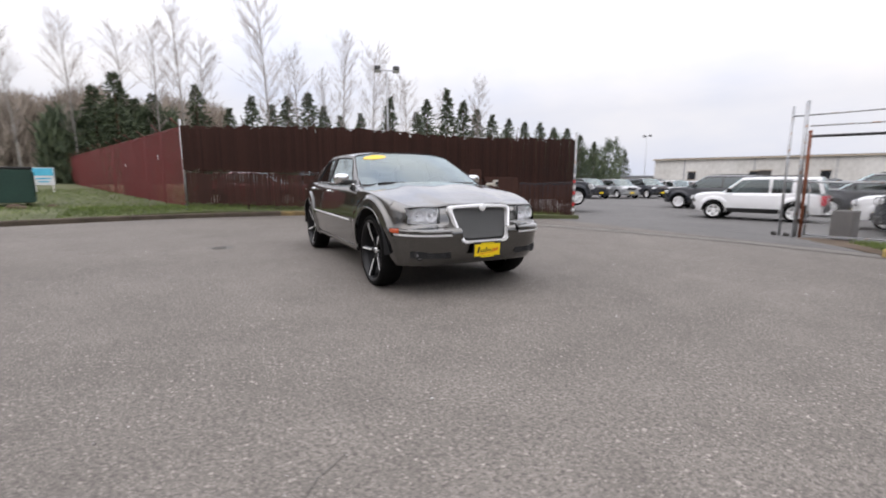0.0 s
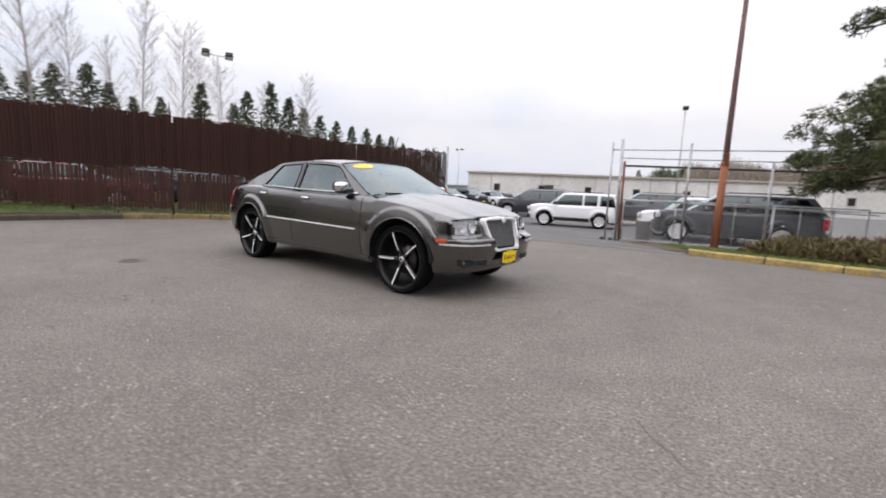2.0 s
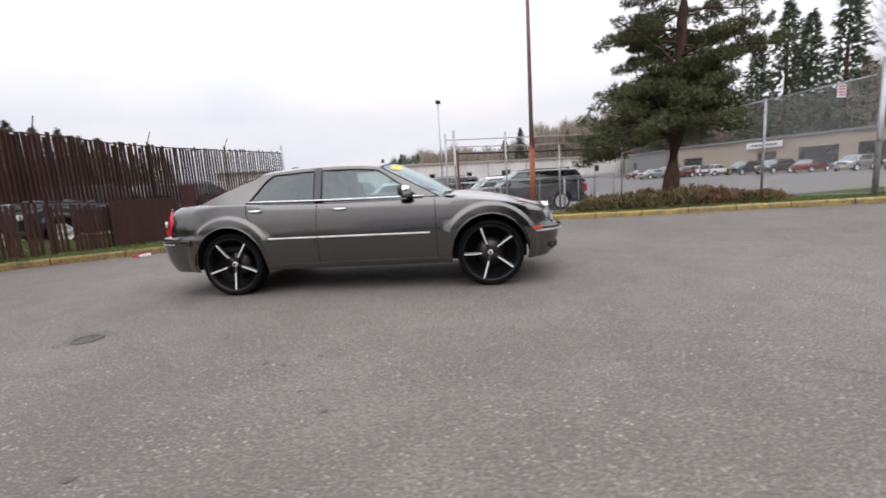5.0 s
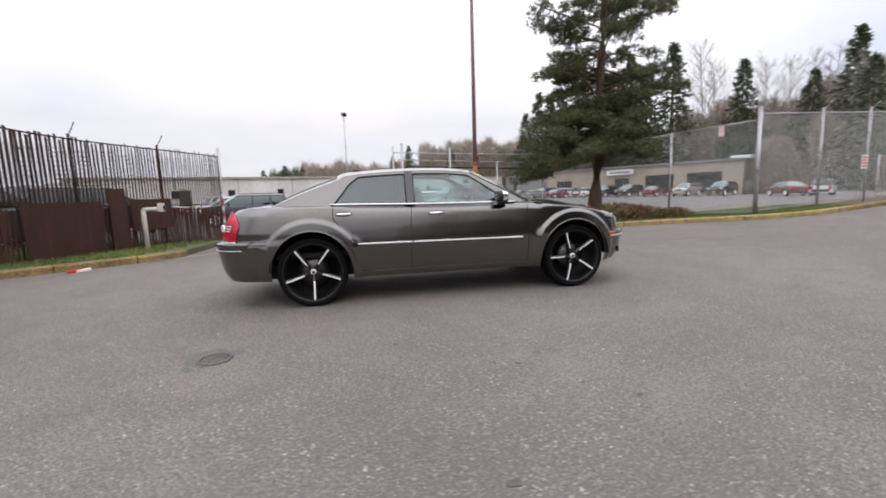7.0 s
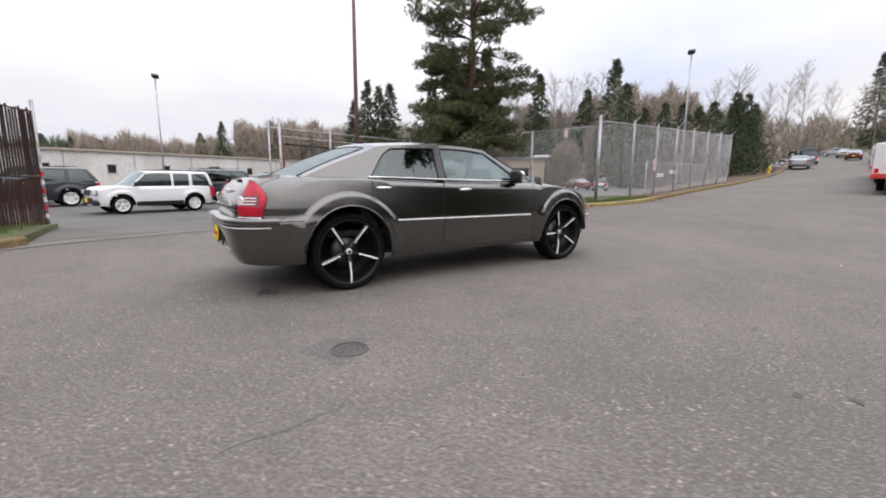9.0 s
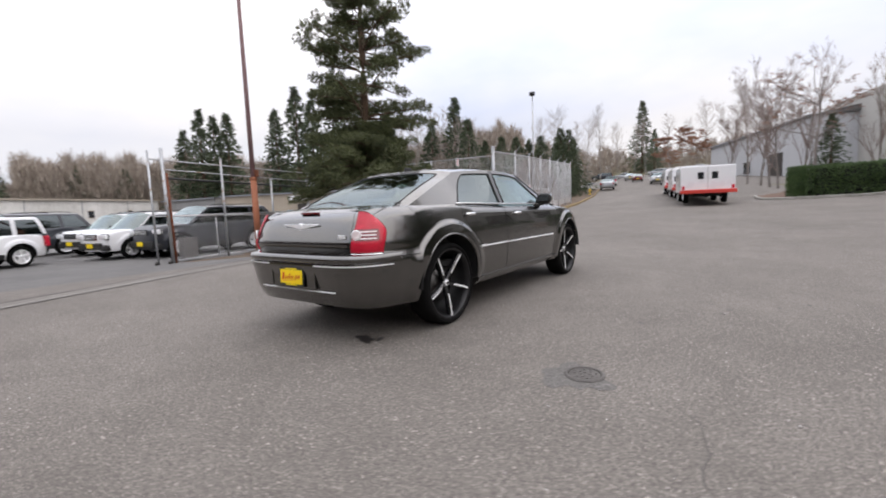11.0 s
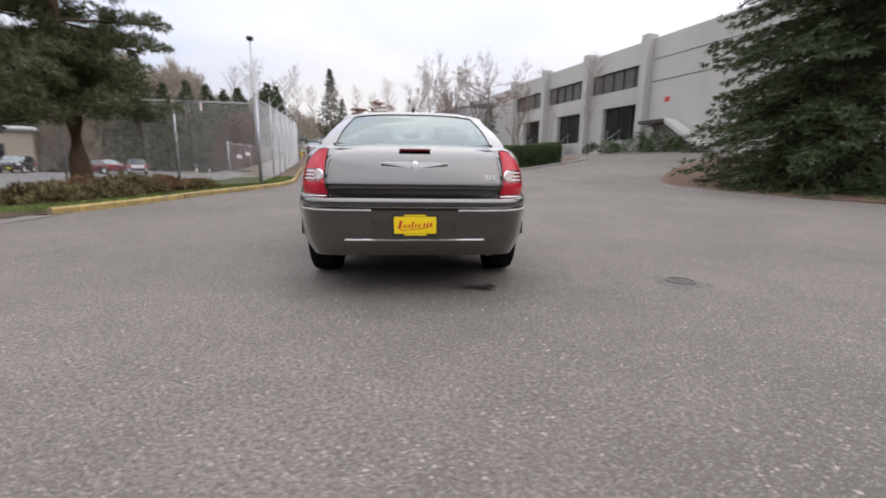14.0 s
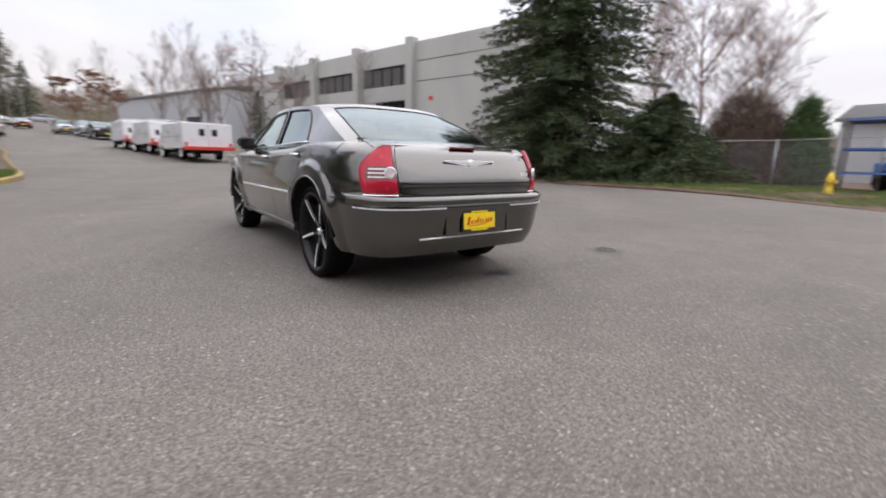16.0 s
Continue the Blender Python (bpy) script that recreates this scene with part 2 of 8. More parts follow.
M_SILVERPAINT = material("silver_car_paint", (0.33, 0.34, 0.35), (0.42, 0.43, 0.44), 0.3, metal=0.6, fine=500, coarse=1, coat=1.0)
M_MAROON = material("maroon_car_paint", (0.12, 0.012, 0.015), (0.17, 0.02, 0.022), 0.28, metal=0.3, fine=500, coarse=1, coat=1.0)
M_GALV = material("galvanised_steel", (0.30, 0.31, 0.32), (0.50, 0.51, 0.52), 0.45, metal=0.65, fine=40, coarse=4, spots=(14, (0.30, 0.20, 0.13), 0.86))
M_WIRE = material("galvanised_wire", (0.52, 0.53, 0.53), (0.70, 0.71, 0.71), 0.55, metal=0.25, fine=30, coarse=2)
M_RUST = material("rusted_steel", (0.10, 0.035, 0.018), (0.26, 0.085, 0.04), 0.85, metal=0.1, fine=30, coarse=5, bump=0.5)
M_POLE = material("rust_red_pole_paint", (0.20, 0.065, 0.03), (0.40, 0.15, 0.075), 0.75, fine=30, coarse=2, bump=0.3, stretch=(4, 4, 0.7))
M_POLETOP = material("weathered_pole_paint", (0.16, 0.085, 0.085), (0.30, 0.19, 0.19), 0.7, fine=30, coarse=2, bump=0.3, stretch=(4, 4, 0.7))
M_SLAT = material("brown_privacy_slat", (0.030, 0.0135, 0.010), (0.072, 0.030, 0.021), 0.8, spec=0.3, fine=40, coarse=1.5, bump=0.3, stretch=(5, 5, 0.6), by_object=0.3)
M_SLATGATE = material("weathered_gate_slat", (0.075, 0.040, 0.034), (0.135, 0.078, 0.066), 0.8, fine=30, coarse=1.5, bump=0.2, stretch=(4, 4, 0.7), by_object=0.2)
M_SLATRED = material("red_privacy_slat", (0.125, 0.017, 0.016), (0.185, 0.027, 0.024), 0.7, fine=30, coarse=0.5, bump=0.2, stretch=(3, 3, 0.7), by_object=0.12)
M_WALLWHITE = material("weathered_white_wall", (0.47, 0.455, 0.42), (0.74, 0.73, 0.69), 0.9, fine=5, coarse=0.35, bump=0.2, stretch=(1, 1, 0.3))
M_CONCRETE = material("tilt_up_concrete", (0.39, 0.38, 0.355), (0.51, 0.50, 0.47), 0.9, fine=22, coarse=0.35, bump=0.25, stretch=(1, 1, 0.45))
M_PALEMETAL = material("pale_metal_cladding", (0.42, 0.43, 0.445), (0.52, 0.53, 0.54), 0.6, fine=14, coarse=0.4, stretch=(6, 6, 0.4))
M_BLIND = material("window_blind", (0.065, 0.06, 0.06), (0.12, 0.11, 0.11), 0.35, fine=14, coarse=0.6, stretch=(0.3, 0.3, 12))
M_BEIGE = material("beige_stucco", (0.33, 0.28, 0.22), (0.43, 0.37, 0.29), 0.9, fine=20, coarse=0.3, bump=0.2)
# grey of a wall in shade, put into its base colour
M_SHADEGREY = material("shade_grey_wall", (0.20, 0.20, 0.195), (0.29, 0.285, 0.275), 0.75, fine=8, coarse=0.3, stretch=(6, 6, 0.5))
M_GREYWALL = material("grey_metal_siding", (0.17, 0.18, 0.20), (0.27, 0.28, 0.30), 0.7, fine=10, coarse=0.4)
M_ROOF = material("roofing_felt", (0.16, 0.16, 0.16), (0.26, 0.26, 0.26), 0.9, fine=12, coarse=0.5)
M_WINDOW = material("dark_window_pane", (0.012, 0.014, 0.016), (0.03, 0.033, 0.038), 0.08, fine=3, coarse=0.4, coat=0.5)
M_FRAME = material("bronze_window_frame", (0.03, 0.025, 0.02), (0.06, 0.05, 0.045), 0.5, fine=30, coarse=3)
M_BARK = material("conifer_bark", (0.045, 0.028, 0.018), (0.15, 0.095, 0.06), 0.95, fine=30, coarse=5, bump=0.9, stretch=(2, 2, 0.4))
M_BARKGREY = material("grey_bark", (0.11, 0.095, 0.085), (0.26, 0.23, 0.21), 0.95, fine=30, coarse=3, bump=0.5, stretch=(2, 2, 0.5))
M_BARKPALE = material("pale_birch_bark", (0.21, 0.195, 0.18), (0.38, 0.36, 0.335), 0.9, fine=14, coarse=2.5, stretch=(2, 2, 0.6))
M_TWIGPALE = material("pale_birch_twigs", (0.20, 0.17, 0.15), (0.36, 0.32, 0.29), 0.9, fine=14, coarse=2.5)
M_PINE = material("pine_needles", (0.040, 0.051, 0.020), (0.130, 0.146, 0.060), 0.7, fine=6, coarse=0.9, by_island=0.8)
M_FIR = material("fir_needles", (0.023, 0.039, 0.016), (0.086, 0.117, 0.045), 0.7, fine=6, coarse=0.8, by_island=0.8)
# far needles, paler than the near fir: distance haze is put into the colour
M_HAZEFIR = material("haze_paled_conifer_needles", (0.036, 0.054, 0.030), (0.108, 0.138, 0.072), 0.8, fine=3, coarse=0.5, by_island=0.8)
M_HEDGE = material("clipped_hedge_leaves", (0.030, 0.062, 0.018), (0.092, 0.150, 0.045), 0.65, fine=9, coarse=1.0, by_island=0.8)
M_HEATHER = material("heather_foliage", (0.088, 0.070, 0.032), (0.225, 0.180, 0.080), 0.85, fine=7, coarse=0.9, by_island=0.9)
M_HEATHERRED = material("rusty_heather_foliage", (0.13, 0.075, 0.042), (0.27, 0.155, 0.085), 0.85, fine=7, coarse=0.9, by_island=0.9)
# distant bare brush, its brown lightened to carry the haze
M_HAZEBRUSH = material("haze_paled_brush", (0.19, 0.152, 0.120), (0.37, 0.315, 0.26), 0.95, fine=4, coarse=0.5, by_island=0.8)
M_BRUSHDARK = material("dark_brown_brush", (0.075, 0.048, 0.036), (0.20, 0.135, 0.10), 0.95, fine=4, coarse=0.7, by_island=0.8)
M_TWIGBROWN = material("brown_twigs", (0.15, 0.115, 0.098), (0.29, 0.228, 0.20), 0.9, fine=6, coarse=0.6)
M_TWIGRED = material("reddish_twigs", (0.14, 0.075, 0.058), (0.28, 0.165, 0.13), 0.9, fine=6, coarse=0.6)
M_BRUSHRED = material("rust_leaves", (0.20, 0.095, 0.06), (0.40, 0.215, 0.14), 0.9, fine=4, coarse=0.5, by_island=0.8)
M_MULCH = material("red_bark_mulch", (0.065, 0.040, 0.027), (0.17, 0.100, 0.066), 0.95, fine=35, coarse=2, bump=0.9)
M_IRON = material("cast_iron_cover", (0.070, 0.063, 0.057), (0.125, 0.115, 0.105), 0.7, metal=0.3, fine=60, coarse=6, bump=0.5)
M_OIL = material("oil_stain", (0.012, 0.010, 0.010), (0.03, 0.026, 0.024), 0.5, fine=30, coarse=9)
M_CRACK = material("crack_filler", (0.065, 0.060, 0.055), (0.11, 0.102, 0.095), 0.9, fine=50, coarse=6)
M_SIGNWHITE = material("sign_white", (0.66, 0.66, 0.66), (0.78, 0.78, 0.78), 0.5, fine=20, coarse=3)
M_SIGNRED = material("sign_red", (0.50, 0.03, 0.03), (0.62, 0.05, 0.05), 0.5, fine=20, coarse=3)
M_SIGNBLUE = material("sign_blue", (0.05, 0.42, 0.60), (0.09, 0.52, 0.70), 0.5, fine=20, coarse=3)
M_GREENBOX = material("dark_green_steel", (0.008, 0.035, 0.025), (0.018, 0.06, 0.042), 0.6, fine=20, coarse=2)
M_HYDRANT = material("hydrant_yellow", (0.62, 0.42, 0.03), (0.80, 0.55, 0.05), 0.5, fine=30, coarse=5)
M_UTIL = material("utility_grey_green", (0.33, 0.37, 0.36), (0.45, 0.49, 0.48), 0.6, fine=20, coarse=3)
M_BLUE = material("machine_blue", (0.03, 0.12, 0.42), (0.06, 0.20, 0.55), 0.5, fine=20, coarse=3)
M_REDBUMPER = material("red_bumper_paint", (0.50, 0.03, 0.02), (0.64, 0.06, 0.04), 0.5, fine=20, coarse=3)
M_PIPE = material("old_white_pipe_paint", (0.46, 0.43, 0.38), (0.66, 0.64, 0.58), 0.7, fine=25, coarse=4)


# ---- mesh tools ----
def smoothstep(a, b, x):
    t = min(1.0, max(0.0, (x - a) / (b - a)))
    return t * t * (3 - 2 * t)


def curve_at(points, x):
    """A soft curve through (x, value) pairs in rising x."""
    xs = [p[0] for p in points]
    if x <= xs[0]:
        return points[0][1]
    if x >= xs[-1]:
        return points[-1][1]
    k = max(i for i in range(len(xs) - 1) if xs[i] <= x)
    x0, y0 = points[k]
    x1, y1 = points[k + 1]

    def slope(i):
        if i == 0 or i == len(points) - 1:
            j = min(i, len(points) - 2)
            return (points[j + 1][1] - points[j][1]) / (points[j + 1][0] - points[j][0])
        return (points[i + 1][1] - points[i - 1][1]) / (points[i + 1][0] - points[i - 1][0])

    h, t = x1 - x0, (x - x0) / (x1 - x0)
    return ((2 * t**3 - 3 * t**2 + 1) * y0 + (t**3 - 2 * t**2 + t) * h * slope(k)
            + (3 * t**2 - 2 * t**3) * y1 + (t**3 - t**2) * h * slope(k + 1))


def mesh_of(name, verts, faces, mat, smooth=False):
    me = bpy.data.meshes.new(name)
    me.from_pydata([tuple(v) for v in verts], [], faces)
    if mat:
        me.materials.append(mat)
    if smooth:
        me.shade_smooth()
    me.update()
    return me


def mesh_np(name, verts, quads, mat, smooth=False):
    """A mesh from numpy arrays, all faces with the same number of corners."""
    me = bpy.data.meshes.new(name)
    k = quads.shape[1]
    me.vertices.add(len(verts))
    me.vertices.foreach_set("co", np.ascontiguousarray(verts, dtype=np.float32).ravel())
    me.loops.add(quads.size)
    me.loops.foreach_set("vertex_index", np.ascontiguousarray(quads, dtype=np.int32).ravel())
    me.polygons.add(len(quads))
    me.polygons.foreach_set("loop_start", np.arange(0, quads.size, k, dtype=np.int32))
    me.update(calc_edges=True)
    me.materials.append(mat)
    if smooth:
        me.shade_smooth()
    return me


def place(name, me, parent=None, at=None, label=""):
    ob = new(name, me)
    if at is not None:
        ob.matrix_basis = at if isinstance(at, Matrix) else Matrix.Translation(at)
    if parent is not None:
        ob.parent = parent
    if label:
        ob["label"] = label
    return ob


def part(name, bm, mat, parent=None, label="", at=None, smooth=False):
    me = bpy.data.meshes.new(name)
    bm.to_mesh(me)
    bm.free()
    me.materials.append(mat)
    if smooth:
        me.shade_smooth()
    return place(name, me, parent, at, label)


def empty(name, at=(0, 0, 0), turn=0.0):
    ob = new(name)
    ob.empty_display_size = 0.2
    ob.matrix_basis = pose(*at, 0, 0, turn)
    return ob


def box_bm(sx, sy, sz, at=(0, 0, 0), bevel=0.0, turn=None, bm=None):
    """A box by its full sizes about a middle, with bevelled edges."""
    own = bmesh.new()
    m = Matrix.Translation(at) @ (turn or Matrix.Identity(4)) @ Matrix.Diagonal((sx, sy, sz, 1))
    bmesh.ops.create_cube(own, size=1.0, matrix=m)
    if bevel:
        bmesh.ops.bevel(own, geom=own.edges[:], offset=bevel, segments=2, affect="EDGES", profile=0.6)
    if bm is None:
        return own
    me = bpy.data.meshes.new("tmp")
    own.to_mesh(me)
    own.free()
    bm.from_mesh(me)
    bpy.data.meshes.remove(me)
    return bm


def tube(points, radii, sides=8, closed=True):
    """Verts and faces of a tube along points."""
    pts = [Vector(p) for p in points]
    if not hasattr(radii, "__len__"):
        radii = [radii] * len(pts)
    verts, faces = [], []
    up = Vector((0.0131, 0.0217, 1)).normalized()
    for i, p in enumerate(pts):
        d = (pts[min(i + 1, len(pts) - 1)] - pts[max(i - 1, 0)]).normalized()
        a = d.cross(up)
        if a.length < 0.1:
            a = d.cross(Vector((1, 0.03, 0)))
        a.normalize()
        b = d.cross(a)
        for k in range(sides):
            w = 2 * math.pi * k / sides
            verts.append(p + radii[i] * (math.cos(w) * a + math.sin(w) * b))
    n = len(pts)
    for i in range(n - 1):
        for k in range(sides):
            k2 = (k + 1) % sides
            faces.append((i * sides + k, i * sides + k2, (i + 1) * sides + k2, (i + 1) * sides + k))
    if closed:
        faces.append(tuple(range(sides))[::-1])
        faces.append(tuple((n - 1) * sides + k for k in range(sides)))
    return verts, faces


def tube_part(name, points, radii, mat, parent=None, sides=8, label="", smooth=True, at=None):
    v, f = tube(points, radii, sides)
    return place(name, mesh_of(name, v, f, mat, smooth), parent, at, label)


def lathe(profile, steps, axis="y"):
    """Verts and faces of a profile (r, h) turned round an axis."""
    verts, faces = [], []
    for k in range(steps):
        w = 2 * math.pi * k / steps
        for r, h in profile:
            c, s = r * math.cos(w), r * math.sin(w)
            verts.append((c, h, s) if axis == "y" else (c, s, h))
    n = len(profile)
    for k in range(steps):
        k2 = (k + 1) % steps
        for i in range(n - 1):
            faces.append((k * n + i, k * n + i + 1, k2 * n + i + 1, k2 * n + i))
    return verts, faces


def lathe_part(name, profile, steps, mat, parent=None, axis="y", label="", at=None, smooth=True):
    v, f = lathe(profile, steps, axis)
    return place(name, mesh_of(name, v, f, mat, smooth), parent, at, label)


def box_lists(sx, sy, sz):
    """Corners and faces of a plain box about its middle."""
    v = [(x * sx / 2, y * sy / 2, z * sz / 2) for z in (-1, 1) for x, y in ((-1, -1), (1, -1), (1, 1), (-1, 1))]
    return v, [(3, 2, 1, 0), (4, 5, 6, 7), (0, 1, 5, 4), (1, 2, 6, 5), (2, 3, 7, 6), (3, 0, 4, 7)]


def blades(roots, aims, count, length, width, spread, rng, droop=0.0):
    """Many slim quads springing from the roots: arrays of verts and quads."""
    roots, aims = np.repeat(np.asarray(roots, float), count, 0), np.repeat(np.asarray(aims, float), count, 0)
    n = len(roots)
    d = aims + spread * rng.normal(size=(n, 3))
    d /= np.linalg.norm(d, axis=1, keepdims=True) + 1e-9
    side = np.cross(d, rng.normal(size=(n, 3)))
    side /= np.linalg.norm(side, axis=1, keepdims=True) + 1e-9
    ln = (length * rng.uniform(0.6, 1.25, n))[:, None]
    w = (width * rng.uniform(0.7, 1.3, n))[:, None]
    tip = roots + d * ln
    tip[:, 2] -= droop * ln[:, 0]
    v = np.stack([roots - side * w * 0.5, roots + side * w * 0.5, tip + side * w * 0.22, tip - side * w * 0.22], 1).reshape(-1, 3)
    return v, np.arange(4 * n).reshape(-1, 4)


def ground_z(x, y):
    """The lie of the land: level round the car, rising along the road, falling to the car park."""
    u = max(0.0, x - 5)
    v = min(8.0, max(0.0, y - 3))
    w = y - 0.219 * max(0.0, x - 13.4)
    up = 0.052 * u * u / (u + 6) * (1 - smoothstep(7, 16, w) * smoothstep(6, 9, w))
    up += 0.02 * max(0.0, x - 45) * (1 - smoothstep(7, 16, w))
    drive = 0.115 * min(14.0, max(0.0, -y - 8)) * smoothstep(12, 26, x) * (1 - smoothstep(30, 60, x))
    west = 0.02 * max(0.0, -x - 14)
    return up - 0.0042 * v * v + drive + min(1.5, west) * smoothstep(8, 0, y)


def sheet(name, x0, x1, y0, y1, step, mat, lift=0.0, bend=0.0):
    """A ground sheet on a grid that follows the land; bend shears it along the climbing road."""
    xs = np.arange(x0, x1 + 1e-6, step)
    ys = np.arange(y0, y1 + 1e-6, step)
    verts = []
    for x in xs:
        for y in ys:
            w = y + bend * max(0.0, x - 13.4)
            verts.append((x, w, ground_z(x, w) + lift))
    n = len(ys)
    faces = [(i * n + j, (i + 1) * n + j, (i + 1) * n + j + 1, i * n + j + 1) for i in range(len(xs) - 1) for j in range(n - 1)]
    return place(name, mesh_of(name, verts, faces, mat, True))


def filled(outline, inner_step=0.8):
    """Points of a grid inside an outline, to strew things on."""
    xs, ys = [p[0] for p in outline], [p[1] for p in outline]

    def inside(x, y):
        hit, j = False, len(outline) - 1
        for i in range(len(outline)):
            (xa, ya), (xb, yb) = outline[i], outline[j]
            if (ya > y) != (yb > y) and x < (xb - xa) * (y - ya) / (yb - ya) + xa:
                hit = not hit
            j = i
        return hit

    return inside, (min(xs), max(xs), min(ys), max(ys))


def smooth_line(points, step=0.5):
    """A polyline rounded through its points, in even steps."""
    out = []
    n = len(points)
    for i in range(n - 1):
        p0, p1, p2, p3 = (Vector(points[min(n - 1, max(0, i + k))]) for k in (-1, 0, 1, 2))
        m = max(2, int((p2 - p1).length / step))
        for k in range(m):
            t = k / m
            out.append(0.5 * (2 * p1 + (p2 - p0) * t + (2 * p0 - 5 * p1 + 4 * p2 - p3) * t * t + (3 * p1 - p0 - 3 * p2 + p3) * t**3))
    out.append(Vector(points[-1]))
    return out


# ---- ground, road and verges ----
tagged(sheet("ground", -400, 500, -400, 400, 10, M_FIELD, -0.12), "rough winter grass and earth reaching the wooded horizon", "ground", kind="structure")
tagged(sheet("road", -70, 160, -46.7, 7.3, 1.0, M_ASPHALT, 0.0, 0.219), "worn grey asphalt road with pale aggregate and stains", "road", kind="structure")
tagged(sheet("parking_lot", -70, 70, 7.3, 92.3, 1.0, M_LOT, 0.0, 0.219), "grey asphalt car park behind the fences", "parking lot", kind="structure")

KERB_WEST = smooth_line([(-5.5, -13.5), (-7.4, -9.3), (-8.5, -6.4), (-9.15, -3.4), (-9.0, -0.4), (-8.25, 1.5), (-6.9, 2.65), (-5.35, 3.75), (-4.75, 4.6), (-4.7, 5.4)])
KERB_EAST = smooth_line([(3.2, 6.8), (4.6, 6.55), (6.4, 6.3), (8.4, 5.75), (10.0, 5.0), (11.6, 4.62), (13.4, 4.8), (16.5, 5.45), (22, 6.5), (28, 7.5), (40, 10.2), (60, 15)])
KERB_SOUTH = smooth_line([(-9, -9.0), (-4.5, -11.4), (-1.5, -12.6), (1.5, -13.9), (5.0, -14.0), (8.0, -12.9), (10.6, -12.0), (13.0, -11.6), (15.5, -12.6), (18.5, -15.2), (21, -19)])


def kerb(name, line, width, height, mats, label, gap=0.012, length=0.9):
    """Kerb stones along a line: each stone is a piece of its own. mats(x, y) picks the surface."""
    top = tagged(empty(name), label, "kerb", kind="structure")
    acc, start = 0.0, line[0]
    pts = [line[0]]
    stones = []
    for a, b in zip(line, line[1:]):
        pts.append(b)
        acc += (b - a).length
        if acc >= length:
            stones.append(pts)
            pts, acc = [b], 0.0
    for st in stones:
        verts, faces = [], []
        for i, p in enumerate(st):
            d = (st[min(i + 1, len(st) - 1)] - st[max(i - 1, 0)]).normalized()
            nrm = Vector((-d.y, d.x))
            q = p + (d * gap if i == 0 else (-d * gap if i == len(st) - 1 else Vector((0, 0))))
            z = ground_z(p.x, p.y)
            wob = 0.008 * noise.noise((p.x * 1.7, p.y * 1.7, 0))
            for off, h in ((0, -0.05), (0, height * 0.75), (0.02, height * 0.94), (0.045, height), (width - 0.03, height), (width, height - 0.02), (width, -0.05)):
                verts.append((*(q + nrm * off), z + h + wob))
        k = 7
        for i in range(len(st) - 1):
            for j in range(k - 1):
                faces.append((i * k + j, i * k + j + 1, (i + 1) * k + j + 1, (i + 1) * k + j))
        faces.append(tuple(range(k)))
        faces.append(tuple((len(st) - 1) * k + j for j in range(k))[::-1])
        me = mesh_of("kerb_stone", verts, faces, mats(st[0].x, st[0].y))
        place("kerb_stone", me, top)
    return top


kerb("kerb_west", KERB_WEST, 0.15, 0.14, lambda x, y: M_YELLOWOLD if y > -1.0 else M_KERBDIRT, "low kerb of worn concrete stones with faded yellow paint")
kerb("kerb_east", KERB_EAST[::1], 0.15, 0.14, lambda x, y: M_YELLOW if x < 13.2 else M_YELLOWOLD, "low kerb painted yellow, worn to concrete in places")


def verge(name, outline, mat, label, lift=0.12, bank=None, step=0.6):
    """A raised bed of soil inside an outline, with a skirt down to the ground."""
    inside, (xa, xb, ya, yb) = filled(outline)
    bm = bmesh.new()
    vs = [bm.verts.new((x, y, 0)) for x, y in outline]
    bm.faces.new(vs)
    bm.normal_update()
    bmesh.ops.triangulate(bm, faces=bm.faces[:])
    for _ in range(4):
        long = [e for e in bm.edges if e.calc_length() > 2.2 * step]
        if not long:
            break
        bmesh.ops.subdivide_edges(bm, edges=long, cuts=1)
        bmesh.ops.triangulate(bm, faces=bm.faces[:])
    for v in bm.verts:
        x, y = v.co.x, v.co.y
        v.co.z = ground_z(x, y) + lift + (bank(x, y) if bank else 0) + 0.03 * noise.noise((x * 0.9, y * 0.9, 3))
    for f in bm.faces:
        if f.normal.z < 0:
            f.normal_flip()
    rim = [e for e in bm.edges if e.is_boundary]
    skirt = bmesh.ops.extrude_edge_only(bm, edges=rim)["geom"]
    for v in skirt:
        if isinstance(v, bmesh.types.BMVert):
            v.co.z -= 0.30
    ob = part(name, bm, mat, smooth=False)
    return tagged(ob, label, "verge", kind="structure"), inside, (xa, xb, ya, yb)


def inner(line, off):
    out = []
    for i, p in enumerate(line):
        d = (line[min(i + 1, len(line) - 1)] - line[max(i - 1, 0)]).normalized()
        out.append((p.x - d.y * off, p.y + d.x * off))
    return out


def west_bank(x, y):
    return 0.16 * smoothstep(-8.6, -10.2, x + 0.2 * max(0, y)) + 0.0


WEST_OUT = inner(KERB_WEST, 0.12) + [(-4.9, 8.6), (-12, 12), (-70, 0), (-70, -45), (-30, -40), (-12, -24)]
_, west_in, west_box = verge("verge_west", WEST_OUT, M_TURF, "strip of green grass behind the kerb", 0.12, west_bank, 1.2)
EAST_OUT = inner(KERB_EAST, 0.12) + [(60, 20), (33, 12.6), (24.5, 11.4), (20.5, 9.0), (13.2, 7.5), (10.2, 9.6), (8.4, 12.0), (3.0, 11.0), (0.9, 10.4), (0.9, 9.5), (2.4, 8.0)]
_, east_in, east_box = verge("verge_east", EAST_OUT, M_EARTH, "planted island of earth and moss behind the yellow kerb", 0.10, lambda x, y: -0.095 * smoothstep(3.9, 2.9, x), 1.0)
SOUTH_OUT = [(p.x, p.y) for p in KERB_SOUTH] + [(17, -30), (10, -60), (-40, -60), (-30, -20)]
